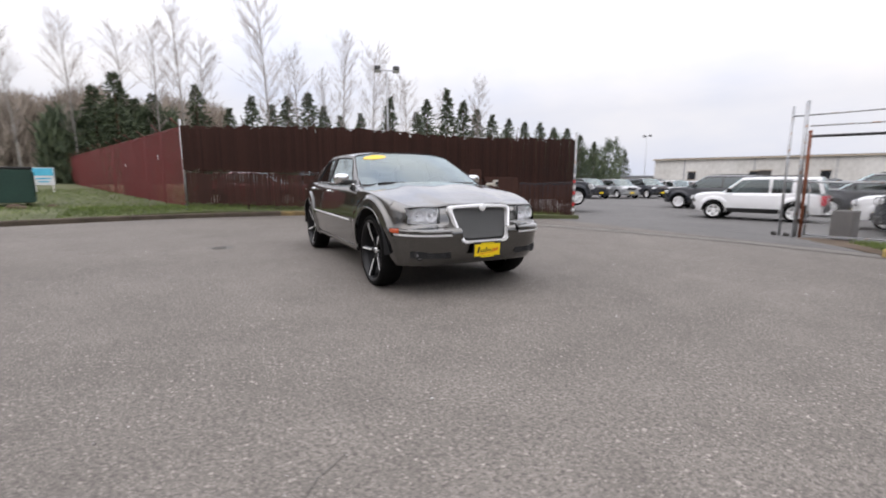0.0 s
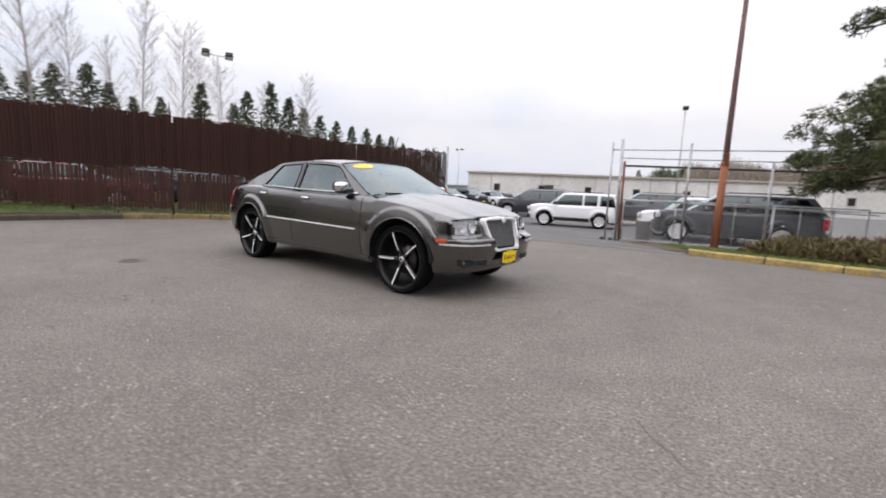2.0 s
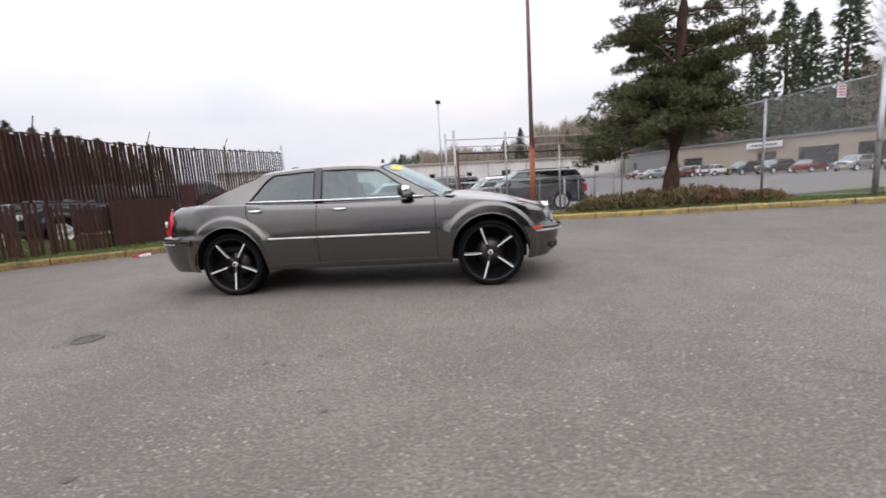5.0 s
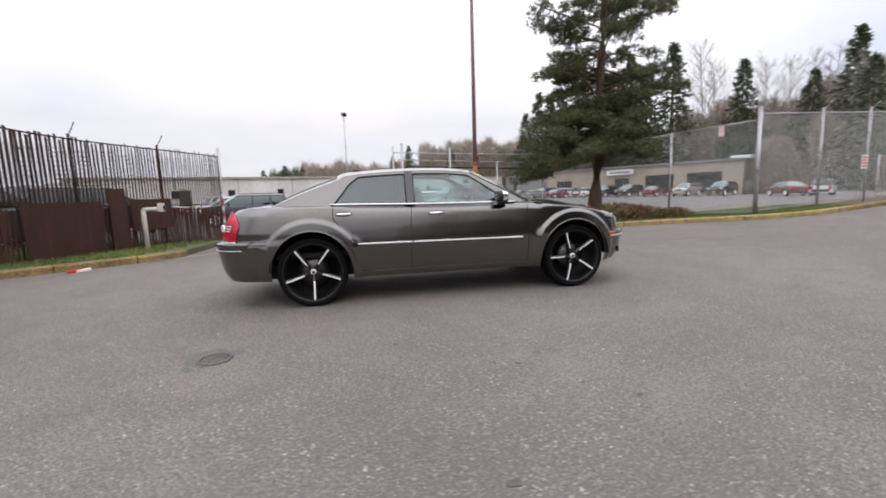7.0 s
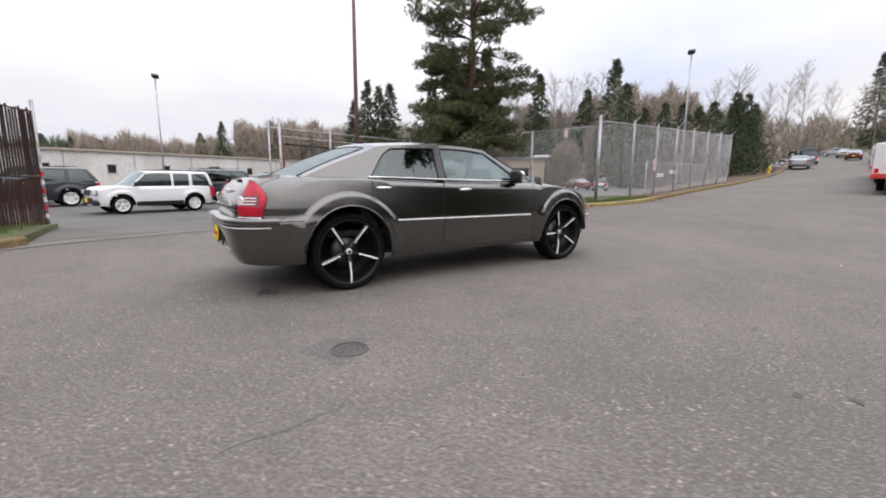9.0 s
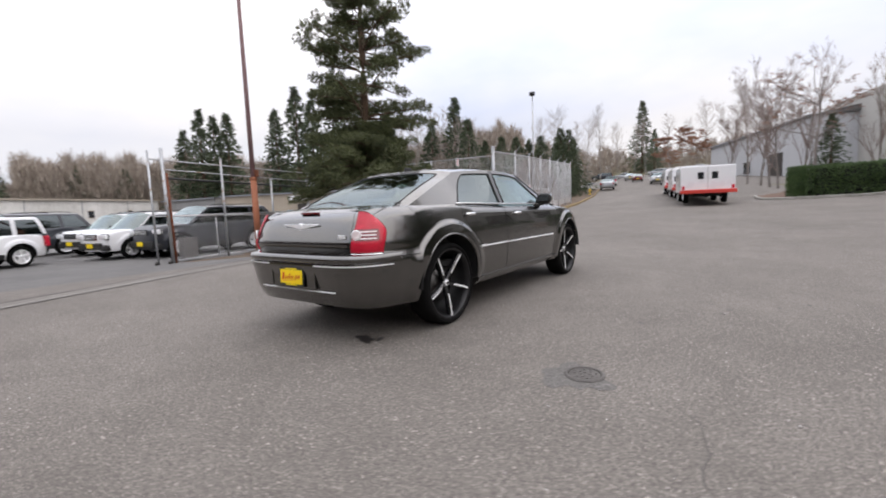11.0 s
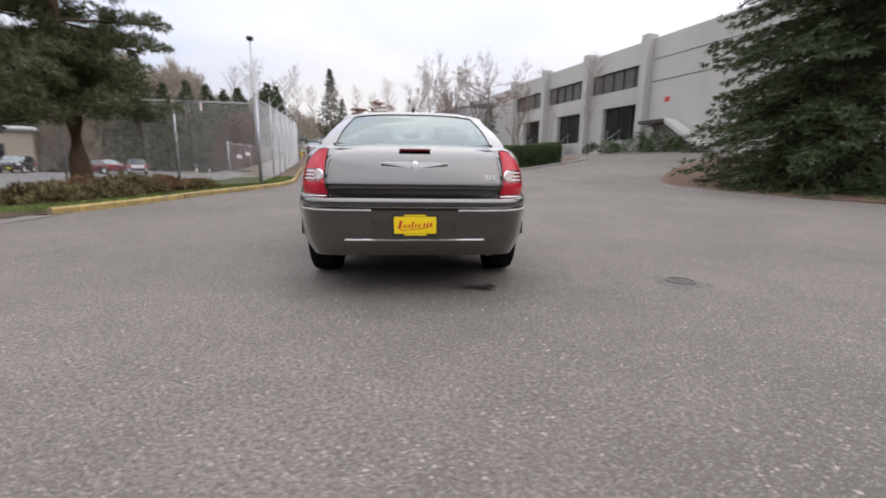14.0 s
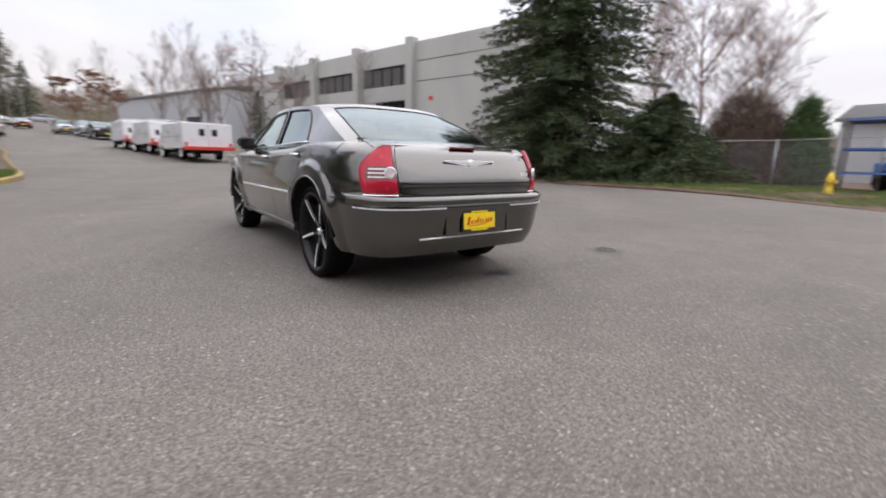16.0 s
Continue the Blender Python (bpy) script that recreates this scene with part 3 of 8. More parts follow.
_, south_in, south_box = verge("verge_south", SOUTH_OUT, M_MULCH, "ragged verge of reddish bark mulch and thin grass", 0.012, lambda x, y: 0.14 * smoothstep(-12.5, -16, y), 1.2)

# ---- the fitted car surfaces ----
HUB = (1.524, -1.524)


class Shell:
    """A car's lower body: a rounded plan outline, an upright section, wheel openings and a top line."""

    coarse = 1

    def __init__(self, front, rear, half, nf, nr, top, low, arch_r, arch_z, hubs, flare, section):
        self.front, self.rear, self.half, self.nf, self.nr, self.top, self.low = front, rear, half, nf, nr, top, low
        self.arch_r, self.arch_z, self.hubs, self.flare, self.section = arch_r, arch_z, hubs, flare, section

    def plan_y(self, x):
        a, n = (self.front, self.nf) if x >= 0 else (self.rear, self.nr)
        return self.half * max(0.0, 1 - (abs(x) / a) ** n) ** (1 / n)

    def plan_x(self, y, fore=True):
        a, n = (self.front, self.nf) if fore else (self.rear, self.nr)
        return (1 if fore else -1) * a * max(0.0, 1 - (abs(y) / self.half) ** n) ** (1 / n)

    def inset(self, z):
        return curve_at(self.section, z)

    def bulge(self, x, z):
        best = 0.0
        for h in self.hubs:
            r = math.hypot(x - h, z - self.arch_z)
            best = max(best, smoothstep(self.arch_r + 0.135, self.arch_r + 0.085, r))
        return self.flare * best

    def side_y(self, x, z):
        return self.plan_y(x) - self.inset(z) + self.bulge(x, z)

    def columns(self):
        """(x, y, nx, ny, low) round the plan from the rear middle to the front middle, on the +y side."""
        xs = []
        c = self.coarse
        for k in range(16 // c + 1):
            y = self.half * 0.80 * (k / (16 // c))
            xs.append((self.plan_x(y, False), y))
        x_a, x_b = self.plan_x(self.half * 0.80, False), self.plan_x(self.half * 0.80, True)
        cuts = [x_a]
        for k in range(1, 14, c):
            cuts.append(x_a + (-self.rear * 0.80 - x_a) * k / 14)
        span = [-self.rear * 0.80 + k * (self.front * 0.80 + self.rear * 0.80) / 80 for k in range(0, 81, c)]
        for h in self.hubs:
            span += [h + self.arch_r * math.cos(math.pi * k / 26) for k in range(0, 27, c)]
            span += [h - self.arch_r - 1e-4, h + self.arch_r + 1e-4]
        cuts += span + self.seams()
        for k in range(1, 15, c):
            cuts.append(self.front * 0.80 + (x_b - self.front * 0.80) * k / 15)
        cuts = sorted(set(round(s, 4) for s in cuts))
        out = [(x, y) for x, y in xs[:-1]] + [(x, self.plan_y(x)) for x in cuts]
        for k in range(20 // c, -1, -1):
            y = self.half * 0.80 * (k / (20 // c))
            out.append((self.plan_x(y, True), y))
        return out

    def normal(self, x, y):
        """Outward direction of the plan outline at a point on it."""
        a, n = (self.front, self.nf) if x >= 0 else (self.rear, self.nr)
        g = Vector((math.copysign((abs(x) / a) ** (n - 1) / a, x), math.copysign((abs(y) / self.half) ** (n - 1) / self.half, y)))
        g.normalize()
        return g.x, g.y

    def surf(self, x, y, z, out=0.0):
        """The point of the body's skin at height z that belongs to the outline point (x, y)."""
        nx, ny = self.normal(x, y)
        off = out - self.inset(z) - self.tail_step(z) * max(0.0, -nx) - self.nose_step(z) * max(0.0, nx)
        return (x + nx * off, y + ny * off, z)

    def tail_step(self, z):
        return 0.0

    def nose_step(self, z):
        return 0.0

    def lip(self, y):
        return 0.0

    def seams(self):
        return []

    def lower(self, x):
        for h in self.hubs:
            if abs(x - h) <= self.arch_r + 1e-6:
                return self.arch_z + math.sqrt(max(0.0, self.arch_r**2 - (x - h) ** 2))
        return self.low(x)

    def grid(self, rows=26):
        cols = self.columns()
        n = len(cols)
        pts = []
        for i, (x, y) in enumerate(cols):
            nx, ny = self.normal(x, y)
            zl, zt = self.lower(x), self.top(x) + self.lip(y) * smoothstep(0.6, 0.95, -nx)
            col = []
            for k in range(rows + 1):
                v = k / rows
                v = 1 - (1 - v) ** 1.25
                z = zl + (zt - zl) * v
                off = -self.inset(z) - self.tail_step(z) * max(0.0, -nx) - self.nose_step(z) * max(0.0, nx) ** 2 - 0.055 * max(0.0, (v - 0.88) / 0.12) ** 2 - 0.03 * max(0.0, -nx) * max(0.0, (v - 0.86) / 0.14) ** 4 + (self.bulge(x, z) if abs(y) > 0.5 * self.half else 0)
                col.append((x + nx * off, max(0.0, y + ny * off), z - 0.004 * max(0.0, (v - 0.9) / 0.1)))
            pts.append(col)
        return cols, pts


def both_sides(verts, faces):
    """Adds the mirror image across the car's middle plane."""
    n = len(verts)
    return list(verts) + [(x, -y, z) for x, y, z in verts], list(faces) + [tuple(n + i for i in f[::-1]) for f in faces]


def mirrored_mesh(name, verts, faces, mat, smooth=True):
    v, f = both_sides(verts, faces)
    me = mesh_of(name, v, f, mat, smooth)
    bm = bmesh.new()
    bm.from_mesh(me)
    bmesh.ops.remove_doubles(bm, verts=bm.verts[:], dist=0.0004)
    bm.to_mesh(me)
    bm.free()
    if smooth:
        me.shade_smooth()
    return me


def grid_mesh(name, rows, mat, smooth=True, flip=False):
    """A mesh over rows of points."""
    n = len(rows[0])
    verts = [p for r in rows for p in r]
    faces = [(i * n + j, i * n + j + 1, (i + 1) * n + j + 1, (i + 1) * n + j) for i in range(len(rows) - 1) for j in range(n - 1)]
    if flip:
        faces = [f[::-1] for f in faces]
    return mesh_of(name, verts, faces, mat, smooth)


class Cabin:
    """A car's glasshouse: side panels, windscreen, roof and rear screen from a few edge lines."""

    def __init__(self, belt_z, belt_y, rail_z, rail_y, e0, e1, e2, e3, e4, e5, front_bow, rear_bow, crown, glass_top=0.9, corner=0.10):
        self.belt_z, self.belt_y, self.rail_z, self.rail_y, self.e = belt_z, belt_y, rail_z, rail_y, (e0, e1, e2, e3, e4, e5)
        self.front_bow, self.rear_bow, self.crown, self.glass_top, self.corner = front_bow, rear_bow, crown, glass_top, corner
        self.cross = 2.3
        self.back_bulge = 0.0
        self.tumble = 0.022

    def edge(self, k, h):
        a, b = self.e[k]
        x = a + (b - a) * h
        if k == 0:
            x -= self.back_bulge * math.sin(math.pi * h)
        if k == 1:
            x += self.corner * max(0.0, (h - 0.55) / 0.45) ** 2.4
        if k == 4:
            x -= self.corner * 0.5 * max(0.0, (h - 0.7) / 0.3) ** 2.2
        return x

    def side(self, x, h, sign=1):
        zb, zr = self.belt_z(x), self.rail_z(x)
        yb, yr = self.belt_y(x), self.rail_y(x)
        bow = self.tumble * math.sin(math.pi * h)
        return (x, sign * (yb + (yr - yb) * h + bow), zb + (zr - zb) * h)

    def strip(self, k0, k1, h0, h1, sign, n=8, m=10, inset=0.0):
        rows = []
        for i in range(m + 1):
            h = h0 + (h1 - h0) * i / m
            xa, xb = self.edge(k0, h), self.edge(k1, h)
            row = []
            for j in range(n + 1):
                p = self.side(xa + (xb - xa) * j / n, h, sign)
                row.append((p[0], p[1] - sign * inset, p[2]))
            rows.append(row)
        return rows

    def screen(self, fore, n=16, m=12, lift=0.0):
        rows = []
        k, bow = (5, self.front_bow) if fore else (0, self.rear_bow)
        for i in range(m + 1):
            h = i / m
            x = self.edge(k, h)
            p = self.side(x, h)
            row = []
            for j in range(n + 1):
                u = -1 + 2 * j / n
                c = 1 - abs(u) ** self.cross
                row.append((x + bow * c * (1 - 0.55 * h), u * p[1], p[2] + (self.crown * h + 0.012 * math.sin(math.pi * h)) * c + lift))
            rows.append(row)
        return rows

    def roof(self, n=16, m=20):
        rows = []
        xa, xb = self.edge(5, 1.0), self.edge(0, 1.0)
        for i in range(m + 1):
            t = i / m
            row = []
            for j in range(n + 1):
                u = -1 + 2 * j / n
                c = 1 - abs(u) ** self.cross
                bow = self.front_bow * 0.45 * (1 - t) ** 3 + self.rear_bow * 0.45 * t**3
                x = xa + (xb - xa) * t
                p = self.side(x, 1.0)
                row.append((x + bow * c, u * p[1], p[2] + self.crown * c))
            rows.append(row)
        return rows


def wheel(radius, width, rim_r, style, parent, at, out, phase=90.0):
    """A wheel on its axle; out is +1 or -1, the side that its face looks to."""
    w = empty("wheel", at)
    w.parent = parent
    r, h = radius, width / 2
    prof = [(rim_r - 0.01, -h * 0.80), (rim_r + 0.015, -h * 0.95), (r - 0.045, -h), (r - 0.016, -h * 0.93), (r - 0.003, -h * 0.72), (r, -h * 0.3),
            (r, h * 0.3), (r - 0.003, h * 0.72), (r - 0.016, h * 0.93), (r - 0.045, h), (rim_r + 0.015, h * 0.95), (rim_r - 0.01, h * 0.80)]
    lathe_part("tyre", prof, 48 if style == "five" else 24, M_RUBBER, w)
    o = out
    barrel = [(rim_r + 0.008, o * h * 0.94), (rim_r - 0.004, o * h * 0.96), (rim_r - 0.018, o * h * 0.86), (rim_r - 0.03, o * h * 0.4), (rim_r - 0.05, -o * h * 0.7), (0.07, -o * h * 0.75)]
    rim = lathe_part("rim", barrel, 48 if style == "five" else 24, M_RIMBLACK if style == "five" else M_SILVER, w)
    face = o * h * 0.86
    if style == "five":
        lathe_part("brake_disc", [(0.03, -o * 0.03), (0.165, -o * 0.03), (0.165, -o * 0.005), (0.03, -o * 0.005)], 32, M_STEEL, w)
        for k in range(5):
            a = radians(phase) + 2 * math.pi * k / 5
            turn = Matrix.Rotation(-a, 4, "Y")
            rows = []
            for i in range(9):
                t = i / 8
                rad = 0.030 + (rim_r - 0.036) * t
                half = 0.017 + 0.004 * t
                dep = face - o * 0.050 * (1 - t) ** 1.4
                twist = 0.004 * math.sin(math.pi * t)
                rows.append([(rad, dep - o * 0.045, -half + twist), (rad, dep - o * 0.008, -half + twist), (rad, dep, -half * 0.55 + twist), (rad, dep, half * 0.55 + twist),
                             (rad, dep - o * 0.008, half + twist), (rad, dep - o * 0.045, half + twist)])
            me = grid_mesh("spoke", rows, M_GLOSSBLACK, False, o < 0)
            place("spoke", me, rim, turn)
            strip_rows = []
            for i in range(2, 9):
                p = rows[i]
                a0, a1 = Vector(p[2]), Vector(p[3])
                lift = Vector((0, o * 0.003, 0))
                strip_rows.append([tuple(a0 + (a1 - a0) * 0.10 + lift), tuple(a0 + (a1 - a0) * 0.90 + lift)])
            place("spoke_face", grid_mesh("spoke_face", strip_rows, M_SILVER, False, o < 0), rim, turn, "machined silver spoke face")
        lathe_part("hub_cap", [(0.0, face - o * 0.034), (0.024, face - o * 0.034), (0.029, face - o * 0.040), (0.031, face - o * 0.07)], 20, M_SILVER, rim)
        lathe_part("hub_emblem", [(0.0, face - o * 0.0315), (0.017, face - o * 0.0315), (0.018, face - o * 0.036)], 16, M_GLOSSBLACK, rim)
        for k in range(5):
            a = math.pi / 2 + math.pi / 5 + 2 * math.pi * k / 5
            lathe_part("lug_nut", [(0.0, o * 0.0), (0.010, o * 0.0), (0.011, -o * 0.03)], 6, M_STEEL, rim, at=(0.056 * math.cos(a), face - o * 0.045, 0.056 * math.sin(a)))
    else:
        count = 5 if style == "alloy" else 7
        for k in range(count):
            a = math.pi / 2 + 2 * math.pi * k / count
            rows = []
            for i in range(6):
                t = i / 5
                rad = 0.03 + (rim_r - 0.04) * t
                half = 0.045 - 0.012 * math.sin(math.pi * t)
                dep = face - o * 0.02 * (1 - t)
                rows.append([(rad, dep - o * 0.03, -half), (rad, dep, -half * 0.7), (rad, dep, half * 0.7), (rad, dep - o * 0.03, half)])
            place("spoke", grid_mesh("spoke", rows, M_SILVER, False, o < 0), rim, Matrix.Rotation(-a, 4, "Y"))
        lathe_part("hub_cap", [(0.0, face), (0.03, face), (0.045, face - o * 0.03)], 16, M_SILVER, rim)
    return w


# ---- the grey saloon ----
def strip_on_side(shell, xa, xb, z_of, height, proud, mat, parent, name, sign, n=28, label=""):
    """A bevelled trim strip that follows the body side."""
    rows = []
    for i in range(n + 1):
        x = xa + (xb - xa) * i / n
        z = z_of(x)
        row = []
        for dz, out in ((-height / 2, 0.001), (-height / 2, proud * 0.7), (-height * 0.3, proud), (height * 0.3, proud), (height / 2, proud * 0.7), (height / 2, 0.001)):
            row.append((x, sign * (shell.side_y(x, z + dz) + out), z + dz))
        rows.append(row)
    return place(name, grid_mesh(name, rows, mat, False, sign < 0), parent, label=label)


def panel_gap(points, parent, mat, width=0.007, name="panel_gap"):
    """A dark shut line: a slim strip laid along points with given outward normals."""
    rows = []
    for i, (p, nrm) in enumerate(points):
        p, nrm = Vector(p), Vector(nrm).normalized()
        d = Vector(points[min(i + 1, len(points) - 1)][0]) - Vector(points[max(i - 1, 0)][0])
        s = d.cross(nrm).normalized() * width / 2
        q = p + nrm * 0.0015
        rows.append([tuple(q - s), tuple(q + s)])
    return place(name, grid_mesh(name, rows, mat, False), parent)


def saloon():
    car = empty("saloon_car")
    tagged(car, "dark grey four-door saloon with black five-spoke wheels, standing on asphalt", "car")
    TOP = [(-2.57, 1.062), (-2.45, 1.068), (-2.2, 1.088), (-1.8, 1.098), (-1.2, 1.095), (-0.4, 1.075), (0.4, 1.062), (0.9, 1.052), (1.35, 1.012), (1.75, 0.955),
           (2.0, 0.905), (2.15, 0.872), (2.3, 0.850), (2.42, 0.845)]
    SECTION = [(0.26, 0.100), (0.32, 0.064), (0.40, 0.036), (0.52, 0.014), (0.66, 0.0), (0.80, 0.010), (0.92, 0.024), (1.02, 0.042), (1.10, 0.062)]
    LOW = [(-2.57, 0.312), (-2.3, 0.298), (-1.9, 0.295), (-1.0, 0.290), (1.0, 0.285), (1.9, 0.285), (2.42, 0.30)]
    sh = Shell(2.365, 2.56, 0.925, 5.5, 6.3, lambda x: curve_at(TOP, x), lambda x: curve_at(LOW, x), 0.432, 0.395, HUB, 0.026, SECTION)
    step_line = [(0.30, 0.03), (0.42, 0.004), (0.54, 0.0), (0.69, 0.0), (0.735, 0.080), (0.77, 0.070), (0.80, 0.055), (0.822, 0.053), (0.96, 0.103), (1.08, 0.168)]
    sh.tail_step = lambda z: curve_at(step_line, z)
    sh.lip = lambda y: 0.026 * max(0.0, 1 - (y / 0.76) ** 4)
    nose_line = [(0.28, 0.05), (0.36, 0.012), (0.48, 0.0), (0.60, 0.0), (0.64, 0.018), (0.69, 0.100), (0.76, 0.122), (0.85, 0.145), (0.92, 0.16)]
    sh.nose_step = lambda z: curve_at(nose_line, z)
    cols, pts = sh.grid(40)
    rows = 40
    n = len(cols)

    def side_faces(lo, hi):
        """Faces of the columns whose middle lies in lo..hi along the outline index test."""
        verts = [p for c in pts for p in c]
        k = rows + 1
        faces = []
        for i in range(n - 1):
            if abs(cols[i + 1][0] - cols[i][0]) < 3e-4 and abs(pts[i][0][2] - pts[i + 1][0][2]) > 0.05:
                continue
            if not lo(i):
                continue
            for j in range(rows):
                q = (Vector(pts[i][j]) + Vector(pts[i + 1][j + 1])) / 2
                if q.x > 1.9 and (q.y < 0.92 * (0.265 + 0.257 * (q.z - 0.512)) and 0.545 < q.z < 0.830 or 0.452 < q.y < 0.742 and 0.696 < q.z < 0.834):
                    continue
                faces.append((i * k + j, (i + 1) * k + j, (i + 1) * k + j + 1, i * k + j + 1))
        used = sorted({v for f in faces for v in f})
        back = {v: q for q, v in enumerate(used)}
        return [verts[v] for v in used], [tuple(back[v] for v in f) for f in faces]

    v, f = side_faces(lambda i: True, None)
    body = place("body", mirrored_mesh("body", v, f, M_PAINT), car, label="dark grey metallic bodywork")

    # bonnet and boot lid
    def deck(x0, x1, name, crown, mat, ridge=0.0, cuts=None):
        idx = [i for i, c in enumerate(cols) if x0 <= c[0] <= x1]
        rws = []
        for i in idx:
            x, y, z = pts[i][-1]
            row = []
            for j in range(25):
                u = -1 + 2 * j / 24
                t = (x - x0) / (x1 - x0)
                c = (1 - abs(u) ** 2.6)
                zz = z + crown(x) * c + ridge * (smoothstep(0.62, 0.50, abs(u)) - smoothstep(0.28, 0.10, abs(u)) * 0.35) * smoothstep(0.0, 0.12, y) * smoothstep(0, 0.15, t) * smoothstep(1.0, 0.8, t)
                row.append((x, u * y, zz))
            rws.append(row)
        return place(name, grid_mesh(name, rws, mat, True, True), car)

    bonnet = deck(0.80, 2.42, "bonnet", lambda x: 0.045 * smoothstep(2.41, 1.3, x), M_PAINT, 0.014)
    boot = deck(-2.57, -1.55, "boot_lid", lambda x: 0.026 * smoothstep(-2.25, -1.95, x), M_PAINT, 0.0)
    # glasshouse
    cab = Cabin(lambda x: curve_at([(-2.0, 1.095), (-1.2, 1.092), (-0.4, 1.072), (0.5, 1.060), (1.1, 1.050)], x),
                lambda x: curve_at([(-2.0, 0.735), (-1.85, 0.758), (-1.6, 0.795), (-1.2, 0.826), (-0.3, 0.850), (0.5, 0.845), (0.95, 0.81), (1.1, 0.78)], x),
                lambda x: curve_at([(-1.25, 1.390), (-1.0, 1.422), (-0.5, 1.448), (0.0, 1.444), (0.35, 1.408)], x),
                lambda x: curve_at([(-1.25, 0.648), (-1.05, 0.664), (-0.8, 0.684), (-0.2, 0.692), (0.35, 0.662)], x),
                (-1.91, -1.13), (-1.27, -1.02), (-0.475, -0.475), (-0.385, -0.385), (0.74, 0.235), (0.96, 0.30), 0.19, -0.09, 0.050, 0.90, 0.11)
    cab.cross = 3.2
    cab.back_bulge = 0.035
    cab.tumble = -0.004
    roof = place("roof", grid_mesh("roof", cab.roof(), M_PAINT, True, False), car)
    gt = cab.glass_top
    for s in (1, -1):
        fl = s < 0
        place("rear_pillar", grid_mesh("rear_pillar", cab.strip(0, 1, -0.08, 1, s, 8, 15), M_PAINT, True, fl), car)
        place("door_pillar", grid_mesh("door_pillar", cab.strip(2, 3, 0, 1, s, 3, 10), M_GLOSSBLACK, True, fl), car)
        place("front_pillar", grid_mesh("front_pillar", cab.strip(4, 5, 0, 1, s, 4, 14), M_PAINT, True, fl), car)
        place("roof_rail", grid_mesh("roof_rail", cab.strip(1, 2, gt, 1, s, 8, 3), M_PAINT, True, fl), car)
        place("roof_rail", grid_mesh("roof_rail", cab.strip(3, 4, gt, 1, s, 8, 3), M_PAINT, True, fl), car)
        g1 = place("rear_side_window", grid_mesh("rear_side_window", cab.strip(1, 2, 0, gt, s, 8, 10, 0.008), M_GLASS_DARK, True, fl), car)
        g2 = place("front_side_window", grid_mesh("front_side_window", cab.strip(3, 4, 0, gt, s, 8, 10, 0.008), M_GLASS, True, fl), car)
        g1.visible_shadow = g2.visible_shadow = False
        # black rubber round the side glass
        for a, b in ((1, 2), (3, 4)):
            path = [cab.side(cab.edge(a, h), h, s) for h in [k * gt / 12 for k in range(13)]]
            x0, x1 = cab.edge(a, gt), cab.edge(b, gt)
            path += [cab.side(x0 + (x1 - x0) * k / 8, gt, s) for k in range(1, 9)]
            path += [cab.side(cab.edge(b, h), h, s) for h in [gt - k * gt / 12 for k in range(1, 13)]]
            tube_part("window_seal", path, 0.008, M_BLACK, car, 6)
        # bright strip under the glass
        path = [cab.side(x, 0.0, s) for x in [-1.30 + k * (0.80 + 1.30) / 30 for k in range(31)]]
        path = [(x, y + s * 0.006, z + 0.004) for x, y, z in path]
        tube_part("belt_trim", path, 0.009, M_CHROME, car, 6, "chrome window trim")
        # shelf that closes the body between flank and glass
        rws = []
        for k in range(41):
            x = -1.32 + k * (1.02 + 1.32) / 40
            q = cab.side(max(-1.9, min(0.96, x)), 0.0, s)
            yt = sh.side_y(x, sh.top(x)) - 0.055
            rws.append([(x, s * (yt + 0.012), sh.top(x) - 0.006), (x, s * (yt * 0.5 + abs(q[1]) * 0.5), sh.top(x) + 0.004), (x, q[1] - s * 0.02, q[2] + 0.003)])
        place("waist_panel", grid_mesh("waist_panel", rws, M_PAINT, True, s > 0), car)
    ws = place("windscreen", grid_mesh("windscreen", cab.screen(True), M_GLASS, True, True), car)
    back = cab.screen(False, 24)
    rs = place("rear_screen", grid_mesh("rear_screen", [r[2:23] for r in back[:12]], M_GLASS_REAR, True, False), car)
    place("rear_header", grid_mesh("rear_header", [r[2:23] for r in back[11:]], M_PAINT, True, False), car)
    for sl in (slice(0, 3), slice(22, 25)):
        place("rear_pillar", grid_mesh("rear_pillar", [r[sl] for r in back], M_PAINT, True, False), car)
    ws.visible_shadow = rs.visible_shadow = False
    for fore, sc in ((True, ws), (False, rs)):
        g = cab.screen(fore, lift=0.002) if fore else [r[2:23] for r in back[:12]]
        ring = [r[0] for r in g] + g[-1][1:] + [r[-1] for r in g[::-1]][1:] + g[0][::-1][1:]
        tube_part("screen_seal", ring, 0.007, M_BLACK, car, 6)
    # yellow oval sticker inside the top of the windscreen
    gr = cab.screen(True, 40, 40, 0.004)
    bm = bmesh.new()
    ring = []
    for k in range(28):
        a = 2 * math.pi * k / 28
        u, h = 0.66 + 0.13 * math.cos(a) * 1.6 - 0.0, 0.87 + 0.075 * math.sin(a)
        i, j = h * 40, (1 - u) / 2 * 40
        i0, j0 = min(39, int(i)), min(39, max(0, int(j)))
        a0 = Vector(gr[i0][j0]).lerp(Vector(gr[i0][j0 + 1]), j - j0)
        a1 = Vector(gr[i0 + 1][j0]).lerp(Vector(gr[i0 + 1][j0 + 1]), j - j0)
        ring.append(bm.verts.new(a0.lerp(a1, i - i0)))
    bm.faces.new(ring)
    part("windscreen_sticker", bm, M_STICKER, ws, "yellow oval price sticker")
    # wipers and cowl
    cow = cab.screen(True)[0]
